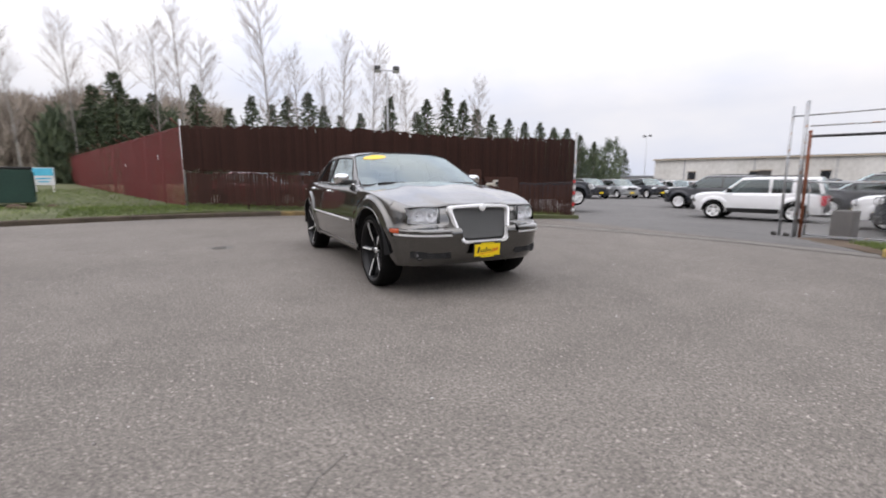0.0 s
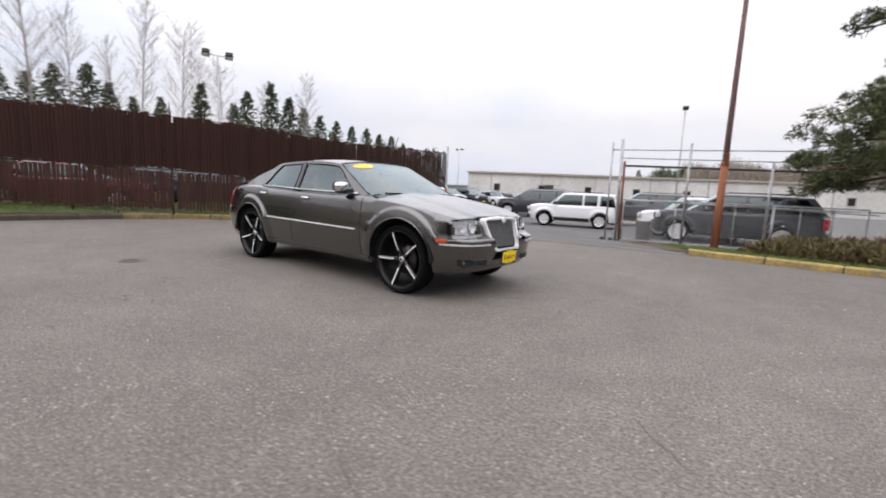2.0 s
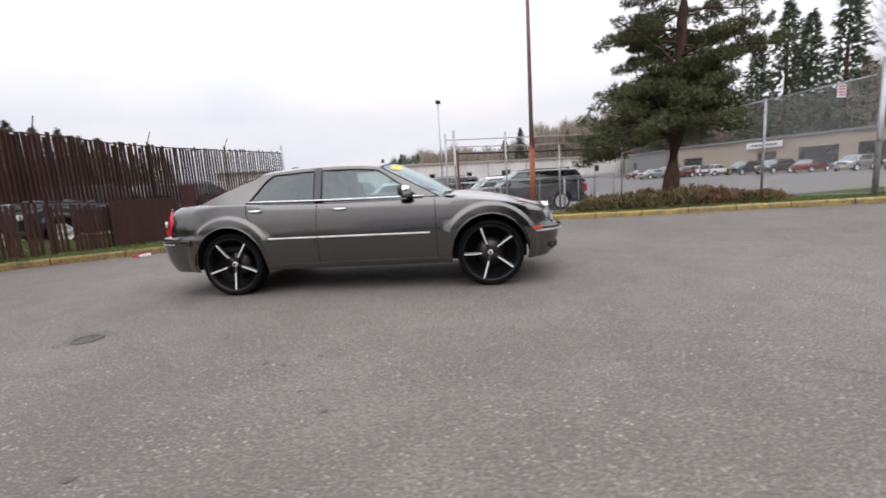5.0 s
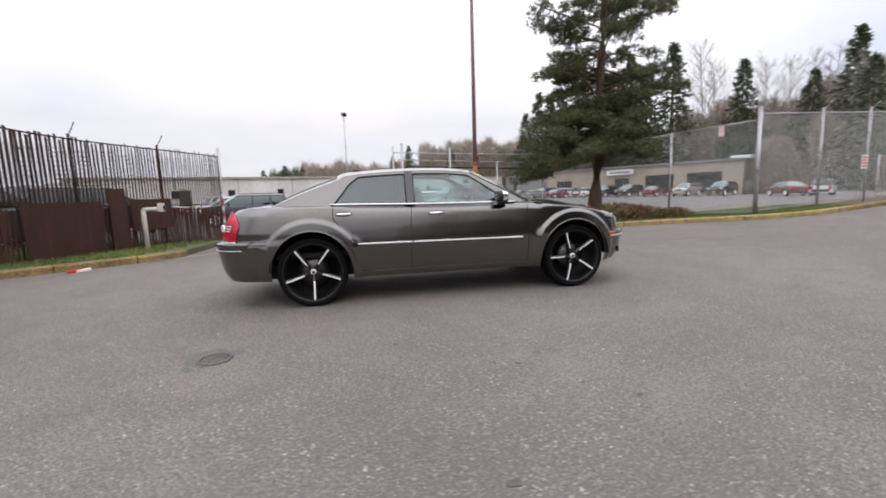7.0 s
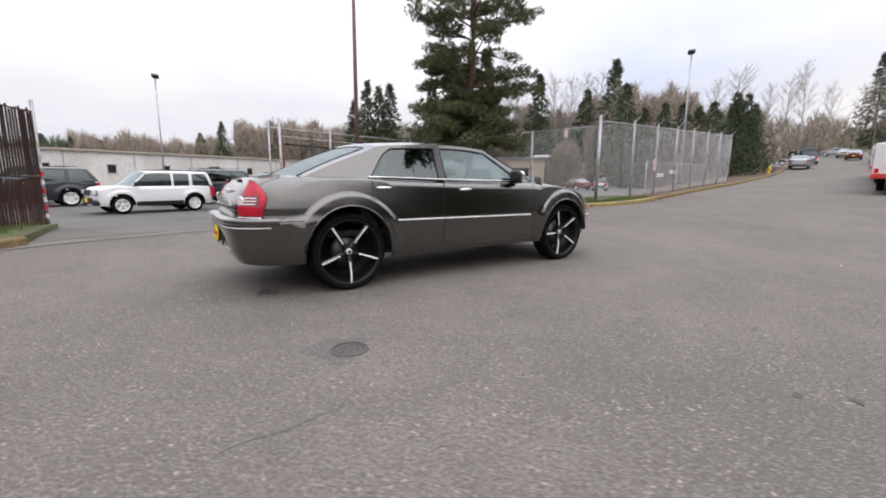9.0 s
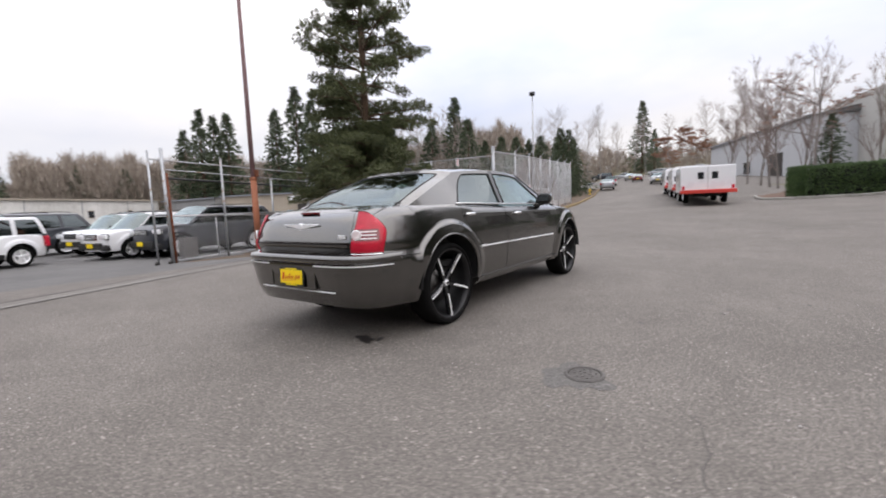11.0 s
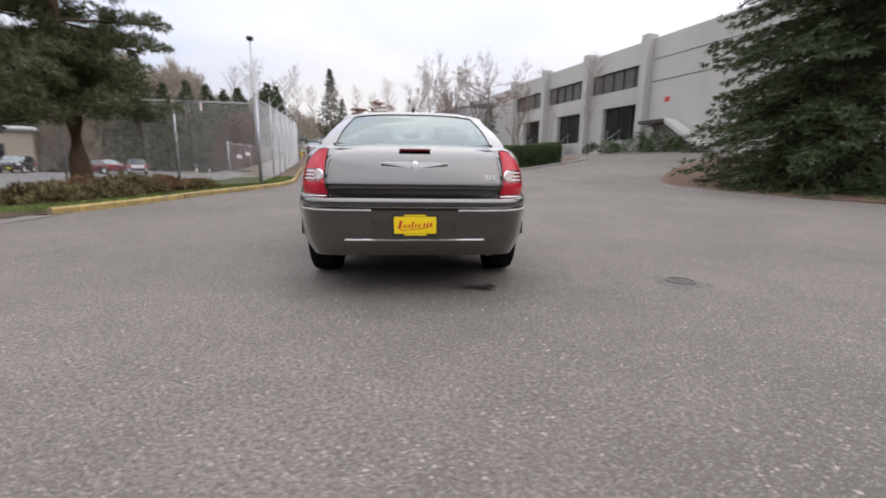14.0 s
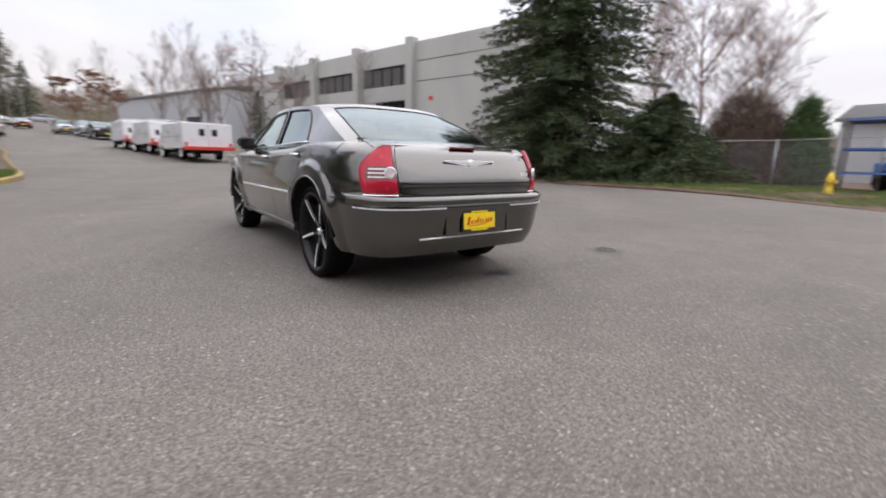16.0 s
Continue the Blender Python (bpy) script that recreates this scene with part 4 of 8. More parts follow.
    rws = [[(x + 0.015, y, z - 0.01) for x, y, z in cow], [(x + 0.10, y * 1.03, z - 0.006) for x, y, z in cow], [(x + 0.17, y * 1.05, z - 0.02) for x, y, z in cow]]
    place("cowl", grid_mesh("cowl", rws, M_BLACK, True, True), car)
    for y0, y1 in ((-0.05, -0.62), (0.60, 0.02)):
        tube_part("wiper", [(1.14, y0, 1.075), (1.135, (y0 + y1) / 2, 1.082), (1.03, y1, 1.078)], 0.008, M_BLACK, car, 5)

    # underside and inner tub
    part("underbody", box_bm(4.1, 1.36, 0.16, (-0.10, 0, 0.37), 0.03), M_DARK, car)
    part("cabin_floor", box_bm(2.9, 1.60, 0.05, (-0.45, 0, 0.55), 0.01), M_DARK, car)
    for h in HUB:
        for s in (1, -1):
            prof = []
            rws = []
            for k in range(17):
                a = math.pi * k / 16
                rws.append([(h, s * 0.47, 0.395), (h + 0.45 * math.cos(a), s * 0.50, 0.395 + 0.45 * math.sin(a)), (h + 0.445 * math.cos(a), s * (sh.side_y(h, 0.8) - 0.02), 0.395 + 0.445 * math.sin(a))])
            place("arch_liner", grid_mesh("arch_liner", rws, M_DARK, True), car)
            lip = []
            for k in range(25):
                a = math.pi * k / 24
                x, z = h + 0.432 * math.cos(a), 0.395 + 0.432 * math.sin(a)
                lip.append((x, s * (sh.side_y(x, z) - 0.006), z))
            tube_part("arch_lip", lip, 0.010, M_PAINT, car, 6)
    # rear bench, front seats, dashboard, steering wheel
    part("dashboard", box_bm(0.42, 1.42, 0.26, (0.88, 0, 0.93), 0.06), M_BLACK, car)
    ring = [(0.55 + 0.05 * math.sin(a), 0.38 + 0.19 * math.cos(a), 0.98 + 0.18 * math.sin(a)) for a in [2 * math.pi * k / 24 for k in range(25)]]
    tube_part("steering_wheel", ring, 0.015, M_BLACK, car, 6)
    for y in (0.38, -0.38):
        part("seat", box_bm(0.52, 0.52, 0.18, (0.02, y, 0.66), 0.05), M_SEAT, car)
        part("seat_back", box_bm(0.15, 0.50, 0.62, (-0.28, y, 0.96), 0.06, Matrix.Rotation(radians(-14), 4, "Y")), M_SEAT, car)
        part("headrest", box_bm(0.10, 0.27, 0.18, (-0.38, y, 1.31), 0.04, Matrix.Rotation(radians(-10), 4, "Y")), M_SEAT, car)
        part("headrest", box_bm(0.09, 0.26, 0.12, (-1.42, y, 1.20), 0.04), M_SEAT, car)
    part("rear_bench", box_bm(0.55, 1.35, 0.2, (-0.95, 0, 0.66), 0.06), M_SEAT, car)
    part("bench_back", box_bm(0.16, 1.35, 0.55, (-1.30, 0, 0.92), 0.06, Matrix.Rotation(radians(-18), 4, "Y")), M_SEAT, car)
    part("parcel_shelf", box_bm(0.5, 1.30, 0.03, (-1.66, 0, 1.11), 0.01), M_BLACK, car)
    part("rear_view_mirror", box_bm(0.03, 0.22, 0.06, (0.42, 0, 1.33), 0.012), M_BLACK, car)

    # shut lines
    def side_line(path, s):
        return [((x, s * sh.side_y(x, z), z), (0, s, 0)) for x, z in path]

    for s in (1, -1):
        zt = lambda x: sh.top(x) - 0.03
        seam = [(0.93, z) for z in np.linspace(0.36, zt(0.93), 14)]
        panel_gap(side_line(seam, s), body, M_DARK)
        panel_gap(side_line([(-0.43 - 0.02 * math.sin(3 * z), z) for z in np.linspace(0.36, zt(-0.4), 16)], s), body, M_DARK)
        rear = [(-1.12 - 0.16 * smoothstep(0.72, 0.98, z), z) for z in np.linspace(0.84, zt(-1.3), 14)]
        low = []
        for k in range(9):
            a = radians(62 - 6.5 * k)
            low.append((-1.524 + 0.475 * math.cos(a), 0.395 + 0.475 * math.sin(a)))
        panel_gap(side_line(low[::-1] + rear[1:], s), body, M_DARK)
        panel_gap(side_line([(x, 0.355) for x in np.linspace(-1.06, 1.06, 20)], s), body, M_DARK)
        panel_gap(side_line([(x, 0.675 - 0.02) for x in np.linspace(1.97, 2.2, 6)], s), body, M_DARK)
        panel_gap(side_line([(x, 0.70) for x in np.linspace(-2.30, -1.97, 6)], s), body, M_DARK)
        
        panel_gap([((x, s * 0.70, sh.top(x) + 0.022), (0, 0, 1)) for x in np.linspace(-2.42, -1.93, 8)], boot, M_DARK)
        # trim, handles, mirrors, side markers
        for xa, xb in ((-0.425, 0.855), (-1.03, -0.440)):
            strip_on_side(sh, xa, xb, lambda x: 0.668 - 0.018 * (x + 1.0) / 1.9, 0.015, 0.010, M_SILVER, car, "side_moulding", s, 24, "chrome side moulding")
        strip_on_side(sh, -1.07, 1.07, lambda x: 0.335, 0.045, 0.012, M_PAINT, car, "sill_moulding", s)
        for hx, hz in ((-0.155, 0.968), (-1.165, 0.992)):
            path = []
            for k in range(9):
                x = hx - 0.085 + 0.17 * k / 8
                path.append((x, s * (sh.side_y(x, hz) + 0.004 + 0.030 * math.sin(math.pi * k / 8) ** 0.5), hz))
            handle = tube_part("door_handle", path, [0.010, 0.013, 0.015, 0.016, 0.016, 0.016, 0.015, 0.013, 0.010], M_CHROME, car, 8, "chrome door handle")
            part("handle_cup", box_bm(0.12, 0.004, 0.045, (hx, s * (sh.side_y(hx, hz) + 0.001), hz), 0.001), M_BLACK, handle)
        m_at = (0.60, s * 0.928, 1.128)
        bm = bmesh.new()
        bmesh.ops.create_uvsphere(bm, u_segments=24, v_segments=16, radius=1.0)
        for vv in bm.verts:
            q = [math.copysign(abs(c) ** 0.68, c) for c in vv.co]
            vv.co = (m_at[0] + max(-0.022, 0.080 * q[0]), m_at[1] + 0.092 * q[1], m_at[2] + 0.060 * q[2])
        mir = part("door_mirror", bm, M_CHROME, car, "chrome-capped door mirror", smooth=True)
        bm = bmesh.new()
        bmesh.ops.create_uvsphere(bm, u_segments=24, v_segments=16, radius=1.0)
        for vv in bm.verts:
            q = [math.copysign(abs(c) ** 0.72, c) for c in vv.co]
            vv.co = (m_at[0] - 0.022 + max(-0.040, 0.050 * q[0]), m_at[1] + 0.094 * q[1], m_at[2] + 0.062 * q[2])
        part("mirror_housing", bm, M_BLACK, mir, smooth=True)
        part("mirror_glass", box_bm(0.004, 0.125, 0.075, (m_at[0] - 0.062, m_at[1], m_at[2]), 0.001), M_GLOSSBLACK, mir)
        part("mirror_foot", box_bm(0.060, 0.13, 0.018, (m_at[0] + 0.010, m_at[1] - s * 0.01, m_at[2] - 0.068), 0.007), M_BLACK, mir)
        part("mirror_arm", box_bm(0.09, 0.14, 0.05, (0.64, s * 0.855, 1.085), 0.018), M_BLACK, mir)

    # ---- nose ----
    fx = lambda y, z: sh.plan_x(y, True) - sh.inset(z) - sh.nose_step(z)
    # grille: bright surround, dark mesh
    top_h, bot_h, zt_, zb_ = 0.358, 0.270, 0.862, 0.506

    def half_at(z):
        return bot_h + (top_h - bot_h) * (z - zb_) / (zt_ - zb_)

    gx = 2.372
    corner = 0.05
    raw = [(-half_at(zb_) + corner, zb_), (half_at(zb_) - corner, zb_), (half_at(zb_) - 0.012, zb_ + 0.018), (half_at(zb_ + corner), zb_ + corner),
           (half_at(zt_ - corner), zt_ - corner), (half_at(zt_) - 0.012, zt_ - 0.014), (half_at(zt_) - corner, zt_), (0, zt_ + 0.012), (-half_at(zt_) + corner, zt_),
           (-half_at(zt_) + 0.012, zt_ - 0.014), (-half_at(zt_ - corner), zt_ - corner), (-half_at(zb_ + corner), zb_ + corner), (-half_at(zb_) + 0.012, zb_ + 0.018)]
    lean = lambda z: -0.112 * (z - zb_) / (zt_ - zb_)
    grille = empty("grille")
    grille.parent = car
    rws = []
    for k in range(len(raw) + 1):
        y, z = raw[k % len(raw)]
        iy, iz = y * 0.90, 0.69 + (z - 0.69) * 0.85
        bx = gx + lean(z) - 0.15 * abs(y) ** 2
        rws.append([(bx - 0.05, y * 1.015, z), (bx - 0.012, y * 1.015, z), (bx + 0.010, y * 0.985, 0.70 + (z - 0.70) * 0.97), (bx + 0.010, iy * 1.02, 0.70 + (z - 0.70) * 0.86), (bx - 0.035, iy, iz)])
    place("grille_surround", grid_mesh("grille_surround", rws, M_SILVER, False, True), grille, label="bright chrome grille surround")
    part("grille_backing", box_bm(0.01, 0.59, 0.30, (gx - 0.135, 0, 0.69), 0.002, Matrix.Rotation(radians(-18), 4, "Y")), M_DARK, grille)
    gv, gf = [], []
    for sgn in (1, -1):
        for k in range(-44, 45):
            c = k * 0.027
            seg = []
            for i in range(21):
                z = 0.548 + (0.830 - 0.548) * i / 20
                y = c + sgn * (z - 0.70) * 0.72
                if abs(y) < half_at(z) * 0.91:
                    seg.append((gx - 0.042 + lean(z) - 0.15 * y * y, y, z))
            if len(seg) > 1:
                tv, tf = tube([seg[0], seg[-1]], 0.0042, 4, False)
                o = len(gv)
                gv += tv
                gf += [tuple(o + q for q in ff) for ff in tf]
    place("grille_mesh", mesh_of("grille_mesh", gv, gf, M_MESH), grille, label="woven dark steel mesh")
    lathe_part("grille_badge", [(0.0, 0.012), (0.030, 0.012), (0.036, 0.006), (0.036, -0.004)], 24, M_SILVER, grille, at=pose(gx - 0.085, 0, 0.846, 0, 0, -90), label="round silver badge")
    # headlamps, fog lamps, strips, marker lamps
    for s in (1, -1):
        lamp = empty("headlamp")
        lamp.parent = car
        rws, lens, chrome = [], [], []
        for i in range(13):
            y = 0.455 + (0.742 - 0.455) * i / 12
            zt2 = 0.848 - 0.006 * i / 12 + 0.010 * math.sin(math.pi * i / 12)
            zb2 = 0.684 + 0.010 * (i / 12)
            x0 = fx(y, 0.75)
            rws.append([(x0 + 0.004, s * y, zb2), (x0 - 0.028, s * y, zb2 + 0.02), (x0 - 0.036, s * y, 0.765), (x0 - 0.028, s * y, zt2 - 0.02), (x0 + 0.002, s * y, zt2)])
            lens.append([(x0 + 0.010, s * y, zb2), (x0 + 0.018, s * y, zb2 + 0.035), (x0 + 0.020, s * y, 0.755), (x0 + 0.014, s * y, zt2 - 0.03), (x0 + 0.004, s * y, zt2)])
        place("lamp_bowl", grid_mesh("lamp_bowl", rws, M_REFLECTOR, True, s > 0), lamp)
        ln = place("lamp_lens", grid_mesh("lamp_lens", lens, M_LENS, True, s > 0), lamp)
        ln.visible_shadow = False
        ring = [r[0] for r in lens] + lens[-1][1:] + [r[-1] for r in lens[::-1]][1:] + lens[0][::-1][1:]
        tube_part("lamp_rim", ring, 0.007, M_BLACK, lamp, 6)
        for y, z, r in ((0.525, 0.772, 0.056), (0.640, 0.772, 0.052), (0.712, 0.742, 0.026)):
            x0 = fx(y, 0.75)
            aim = pose(x0 - 0.016, s * y, z, 0, 0, -90)
            lathe_part("reflector", [(0.010, -0.028), (r * 0.5, -0.022), (r * 0.85, -0.004), (r, 0.022), (r + 0.006, 0.022)], 24, M_REFLECTOR, lamp, at=aim)
            lathe_part("bulb", [(0.0, 0.02), (0.011, 0.016), (0.013, 0.0), (0.013, -0.02)], 12, M_WHITELENS, lamp, at=aim)
        rws, rws2 = [], []
        for i in range(15):
            y = 0.385 + (0.868 - 0.385) * i / 14
            x0 = sh.plan_x(y, True)
            rws.append([(x0 + 0.002, s * y, 0.588), (x0 + 0.016, s * y, 0.592), (x0 + 0.018, s * y, 0.604), (x0 + 0.002, s * y, 0.608)])
            rws2.append([(x0 - 0.004, s * y, 0.612), (x0 + 0.018, s * y, 0.618), (x0 + 0.016, s * y, 0.640), (x0 - 0.004, s * y, 0.654), (x0 - 0.055, s * y, 0.668), (x0 - 0.13, s * y, 0.684)])
        place("bumper_ledge", grid_mesh("bumper_ledge", rws2, M_PAINT, True, s > 0), car)
        place("bumper_strip", grid_mesh("bumper_strip", rws, M_SILVER, False, s > 0), car, label="chrome bumper strip")
        rws = []
        for i in range(9):
            y = 0.806 + (0.868 - 0.806) * i / 8
            x0 = sh.plan_x(y, True)
            nx = 0.018 if i not in (0, 8) else 0.002
            rws.append([(x0 + 0.002, s * (y + 0.002), 0.612), (x0 + nx, s * (y + nx * 0.8), 0.616), (x0 + nx, s * (y + nx * 0.8), 0.648), (x0 + 0.0, s * (y + 0.002), 0.654)])
        place("side_marker", grid_mesh("side_marker", rws, M_AMBER, False, s > 0), car, label="amber side marker lamp")
        # lower intake and fog lamp
        rws = []
        for i in range(11):
            y = 0.37 + (0.735 - 0.37) * i / 10
            x0 = fx(y, 0.42)
            zl2, zu2 = 0.375 + 0.01 * i / 10, 0.452 - 0.006 * i / 10
            rws.append([(x0 + 0.004, s * y, zl2), (x0 + 0.0015, s * y, 0.415), (x0 + 0.004, s * y, zu2)])
        place("bumper_intake", grid_mesh("bumper_intake", rws, M_DARK, False, s > 0), car)
        x0 = fx(0.66, 0.42)
        fog = lathe_part("fog_lamp", [(0.0, 0.016), (0.030, 0.012), (0.036, 0.004), (0.040, 0.008), (0.042, -0.02)], 20, M_FOG, car, at=pose(x0 - 0.016, s * 0.655, 0.412, 0, 0, -90 + 20 * s), label="round clear fog lamp")
        lathe_part("fog_bezel", [(0.040, 0.012), (0.050, 0.010), (0.052, -0.02)], 20, M_BLACK, fog)
        for zb3 in (0.392, 0.412, 0.432):
            tube_part("intake_bar", [(fx(0.38, 0.42) + 0.006, s * 0.38, zb3), (fx(0.60, 0.42) + 0.006, s * 0.60, zb3)], 0.005, M_BLACK, car, 5)

    # ---- plates ----
    def plate(x, z, s, lean_deg):
        """A dealer plate: black frame, yellow sheet, unreadable script as slanting bars."""
        base = empty("dealer_plate")
        base.parent = car
        base.matrix_basis = pose(x, 0, z, 0, lean_deg, 0 if s > 0 else 180)
        part("plate_frame", box_bm(0.012, 0.315, 0.160, (0, 0, 0), 0.004), M_BLACK, base)
        part("plate_sheet", box_bm(0.004, 0.292, 0.116, (0.0075, 0, 0.0), 0.001), M_PLATE, base, "bright yellow sheet")
        for zz, ww in ((0.066, 0.15), (-0.066, 0.15)):
            part("frame_band", box_bm(0.003, ww, 0.011, (0.0075, 0, zz), 0.0008), M_PLATE, base)
        xs = -0.118
        for k, (w, h, dz) in enumerate(((0.030, 0.060, 0.0), (0.018, 0.026, -0.010), (0.007, 0.026, -0.010), (0.016, 0.026, -0.008), (0.018, 0.046, 0.0), (0.018, 0.026, -0.006),
                                        (0.018, 0.026, -0.005), (0.006, 0.006, -0.014), (0.017, 0.026, -0.002), (0.017, 0.026, 0.0), (0.024, 0.026, 0.002))):
            y = xs + w / 2
            part("script_bar", box_bm(0.002, w * 0.62, h, (0.0105, y, dz + 0.002), 0.0, Matrix.Rotation(radians(-14), 4, "X")), M_INK if k < 8 and s > 0 else M_REDINK, base)
            xs += w + 0.005
        tube_part("script_underline", [(0.0108, -0.10, -0.036), (0.0108, 0.03, -0.026), (0.0108, 0.12, -0.006)], 0.0022, M_REDINK, base, 4)
        return base

    plate(sh.plan_x(0, True) + 0.016, 0.440, 1, 4)

    # ---- tail ----
    rx = lambda y, z: sh.plan_x(y, False) + sh.inset(z) + sh.tail_step(z) * smoothstep(0.95, 0.70, abs(y))
    for s in (1, -1):
        tail = empty("tail_lamp")
        tail.parent = car
        tail["label"] = "tall red tail lamp with clear reversing light"
        zb2 = 0.745

        def lamp_rows(z0, z1, off, j0=0, j1=14):
            """Rows of points on the lamp's face: across the rear, then round the corner."""
            rws = []
            for i in range(11):
                z = z0 + (z1 - z0) * i / 10
                t = (z - zb2) / (1.062 - zb2)
                yi, xe = 0.630 + 0.084 * t, -2.300 + 0.040 * smoothstep(0.0, 0.55, t) - 0.100 * max(0.0, (t - 0.55) / 0.45) ** 1.3
                ym = 0.77
                xm = sh.plan_x(ym, False)
                row = []
                for j in range(j0, j1 + 1):
                    w = j / 14
                    if w < 0.5:
                        y = yi + (ym - yi) * w / 0.5
                        x = sh.plan_x(y, False)
                    else:
                        x = xm + (xe - xm) * (w - 0.5) / 0.5
                        y = sh.plan_y(x)
                    bow = off * (1 if z0 > zb2 or 0 < j < 14 else 0.3)
                    px, py, pz = sh.surf(x, y, z, bow)
                    row.append((px, s * py, pz - 0.045 * max(0.0, w - 0.25) ** 2 * t**5))
                rws.append(row)
            return rws

        lens = lamp_rows(zb2, 1.062, 0.016)
        place("lens", grid_mesh("lens", lens, M_RED, True, s < 0), tail, label="red lens")
        
        ring = [r[0] for r in lens] + lens[-1][1:] + [r[-1] for r in lens[::-1]][1:] + lens[0][::-1][1:]
        tube_part("lamp_seal", ring, 0.004, M_REDDARK, tail, 6)
        base = [(x - 0.004, y, zb2 - 0.012) for x, y, z in lens[0]]
        tube_part("lamp_foot", base, 0.008, M_CHROME, tail, 6, "chrome lamp foot")
        place("lamp_band", grid_mesh("lamp_band", lamp_rows(0.836, 0.926, 0.0175, 2, 11), M_REDDARK, True, s < 0), tail, label="darker red band")
        for k in range(3):
            z0 = 0.850 + 0.026 * k
            slat = lamp_rows(z0, z0 + 0.009, 0.0195, 4, 10)
            place("reversing_slat", grid_mesh("reversing_slat", slat, M_REVERSE, False, s < 0), tail)
        yc = 0.698
        xc = sh.plan_x(yc, False)
        nrm = sh.normal(xc, yc)
        at = sh.surf(xc, yc, 0.882, 0.025)
        lathe_part("reversing_lamp", [(0.0, 0.006), (0.014, 0.007), (0.022, 0.004), (0.026, 0.006), (0.030, 0.006), (0.033, -0.008)], 24, M_REVERSE, tail,
                   at=pose(at[0], s * at[1], 0.882, 0, 0, math.degrees(math.atan2(s * nrm[1], nrm[0])) - 90), label="round clear reversing lamp")
        lathe_part("lamp_bezel", [(0.033, 0.007), (0.038, 0.007), (0.040, -0.008)], 24, M_SILVER, tail,
                   at=pose(at[0], s * at[1], 0.882, 0, 0, math.degrees(math.atan2(s * nrm[1], nrm[0])) - 90))
        # bumper strips
        rws, led = [], []
        for i in range(17):
            y = 0.30 + (0.850 - 0.30) * i / 16
            x0 = sh.plan_x(y, False)
            rws.append([(x0 - 0.001, s * y, 0.640), (x0 - 0.013, s * y, 0.643), (x0 - 0.014, s * y, 0.651), (x0 - 0.001, s * y, 0.654)])
        place("bumper_strip", grid_mesh("bumper_strip", rws, M_SILVER, False, s < 0), car, label="chrome bumper strip")
        lathe_part("tailpipe", [(0.030, 0.0), (0.034, -0.005), (0.034, -0.14), (0.028, -0.14), (0.028, 0.0)], 16, M_CHROME, car, at=pose(-2.40, s * 0.56, 0.325, 0, 0, 90)) if s < 0 else None
    # bumper ledge, dark panel under the boot lid, plate recess, brake lamp, wing badge
    rws, rws2 = [], []
    for i in range(41):
        y = -0.868 + 1.736 * i / 40
        x0 = sh.plan_x(y, False)
        rws.append([(x0 - 0.004, y, 0.668), (x0 - 0.022, y, 0.676), (x0 - 0.026, y, 0.700), (x0 - 0.018, y, 0.720), (x0 + 0.04, y, 0.735), (x0 + 0.115, y, 0.738)])
    place("bumper_ledge", grid_mesh("bumper_ledge", rws, M_PAINT, True, False), car)
    for i in range(31):
        y = -0.615 + 1.23 * i / 30
        rws2.append([sh.surf(sh.plan_x(y, False), y, z, 0.009) for z in (0.738, 0.758, 0.778, 0.794, 0.808)])
    place("boot_lower_panel", grid_mesh("boot_lower_panel", rws2, M_PAINT, True, False), boot, label="undercut lower boot panel")
    panel_gap([(sh.surf(sh.plan_x(y, False), y, 0.811, 0.002), (-1, 0, 0)) for y in np.linspace(-0.615, 0.615, 24)], boot, M_DARK, 0.006)
    for s in (1, -1):
        panel_gap([(sh.surf(sh.plan_x(0.62, False), s * (0.622 + 0.084 * (z - 0.745) / 0.317), z, 0.001), (-1, 0, 0)) for z in np.linspace(0.745, 1.05, 10)], boot, M_DARK, 0.006)
    rec = rx(0, 0.54)
    part("plate_recess", box_bm(0.006, 0.565, 0.175, (rec - 0.001, 0, 0.535), 0.002), M_PAINT, car, "recessed plate bay")
    for s in (1, -1):
        part("recess_edge", box_bm(0.016, 0.010, 0.175, (rec - 0.004, s * 0.286, 0.535), 0.003), M_PAINT, car)
    plate(rec - 0.016, 0.545, -1, -3)
    rws = []
    for i in range(25):
        y = -0.49 + 0.98 * i / 24
        x0 = rx(y, 0.45)
        e = 1 - (abs(y) / 0.49) ** 3
        rws.append([(x0 - 0.001, y, 0.431), (x0 - 0.005 * e - 0.002, y, 0.4365), (x0 - 0.005 * e - 0.002, y, 0.4385), (x0 - 0.001, y, 0.442)])
    place("bumper_crease", grid_mesh("bumper_crease", rws, M_SILVER, True, False), car, label="bright lower bumper crease")
    part("brake_lamp", box_bm(0.030, 0.225, 0.017, (-2.3375, 0, 1.060), 0.004), M_REDDARK, boot, "dark red high-level brake lamp")
    bm = bmesh.new()
    xx = rx(0, 0.955) - 0.014
    for s in (1, -1):
        prev = None
        for k in range(9):
            t = k / 8
            y = 0.028 + 0.205 * t
            hh = 0.017 * (1 - t) + 0.005
            zc = 0.958 + 0.006 * t
            zl = zc - hh - (0.012 * (1 - t) ** 2)
            cur = [bm.verts.new((xx + 0.012, s * y, zl)), bm.verts.new((xx, s * y, zl + 0.003)), bm.verts.new((xx, s * y, zc + hh * 0.5)), bm.verts.new((xx + 0.012, s * y, zc + hh * 0.5 + 0.002))]
            if prev:
                for q in range(3):
                    fc = [prev[q], prev[q + 1], cur[q + 1], cur[q]]
                    bm.faces.new(fc if s < 0 else fc[::-1])
            prev = cur
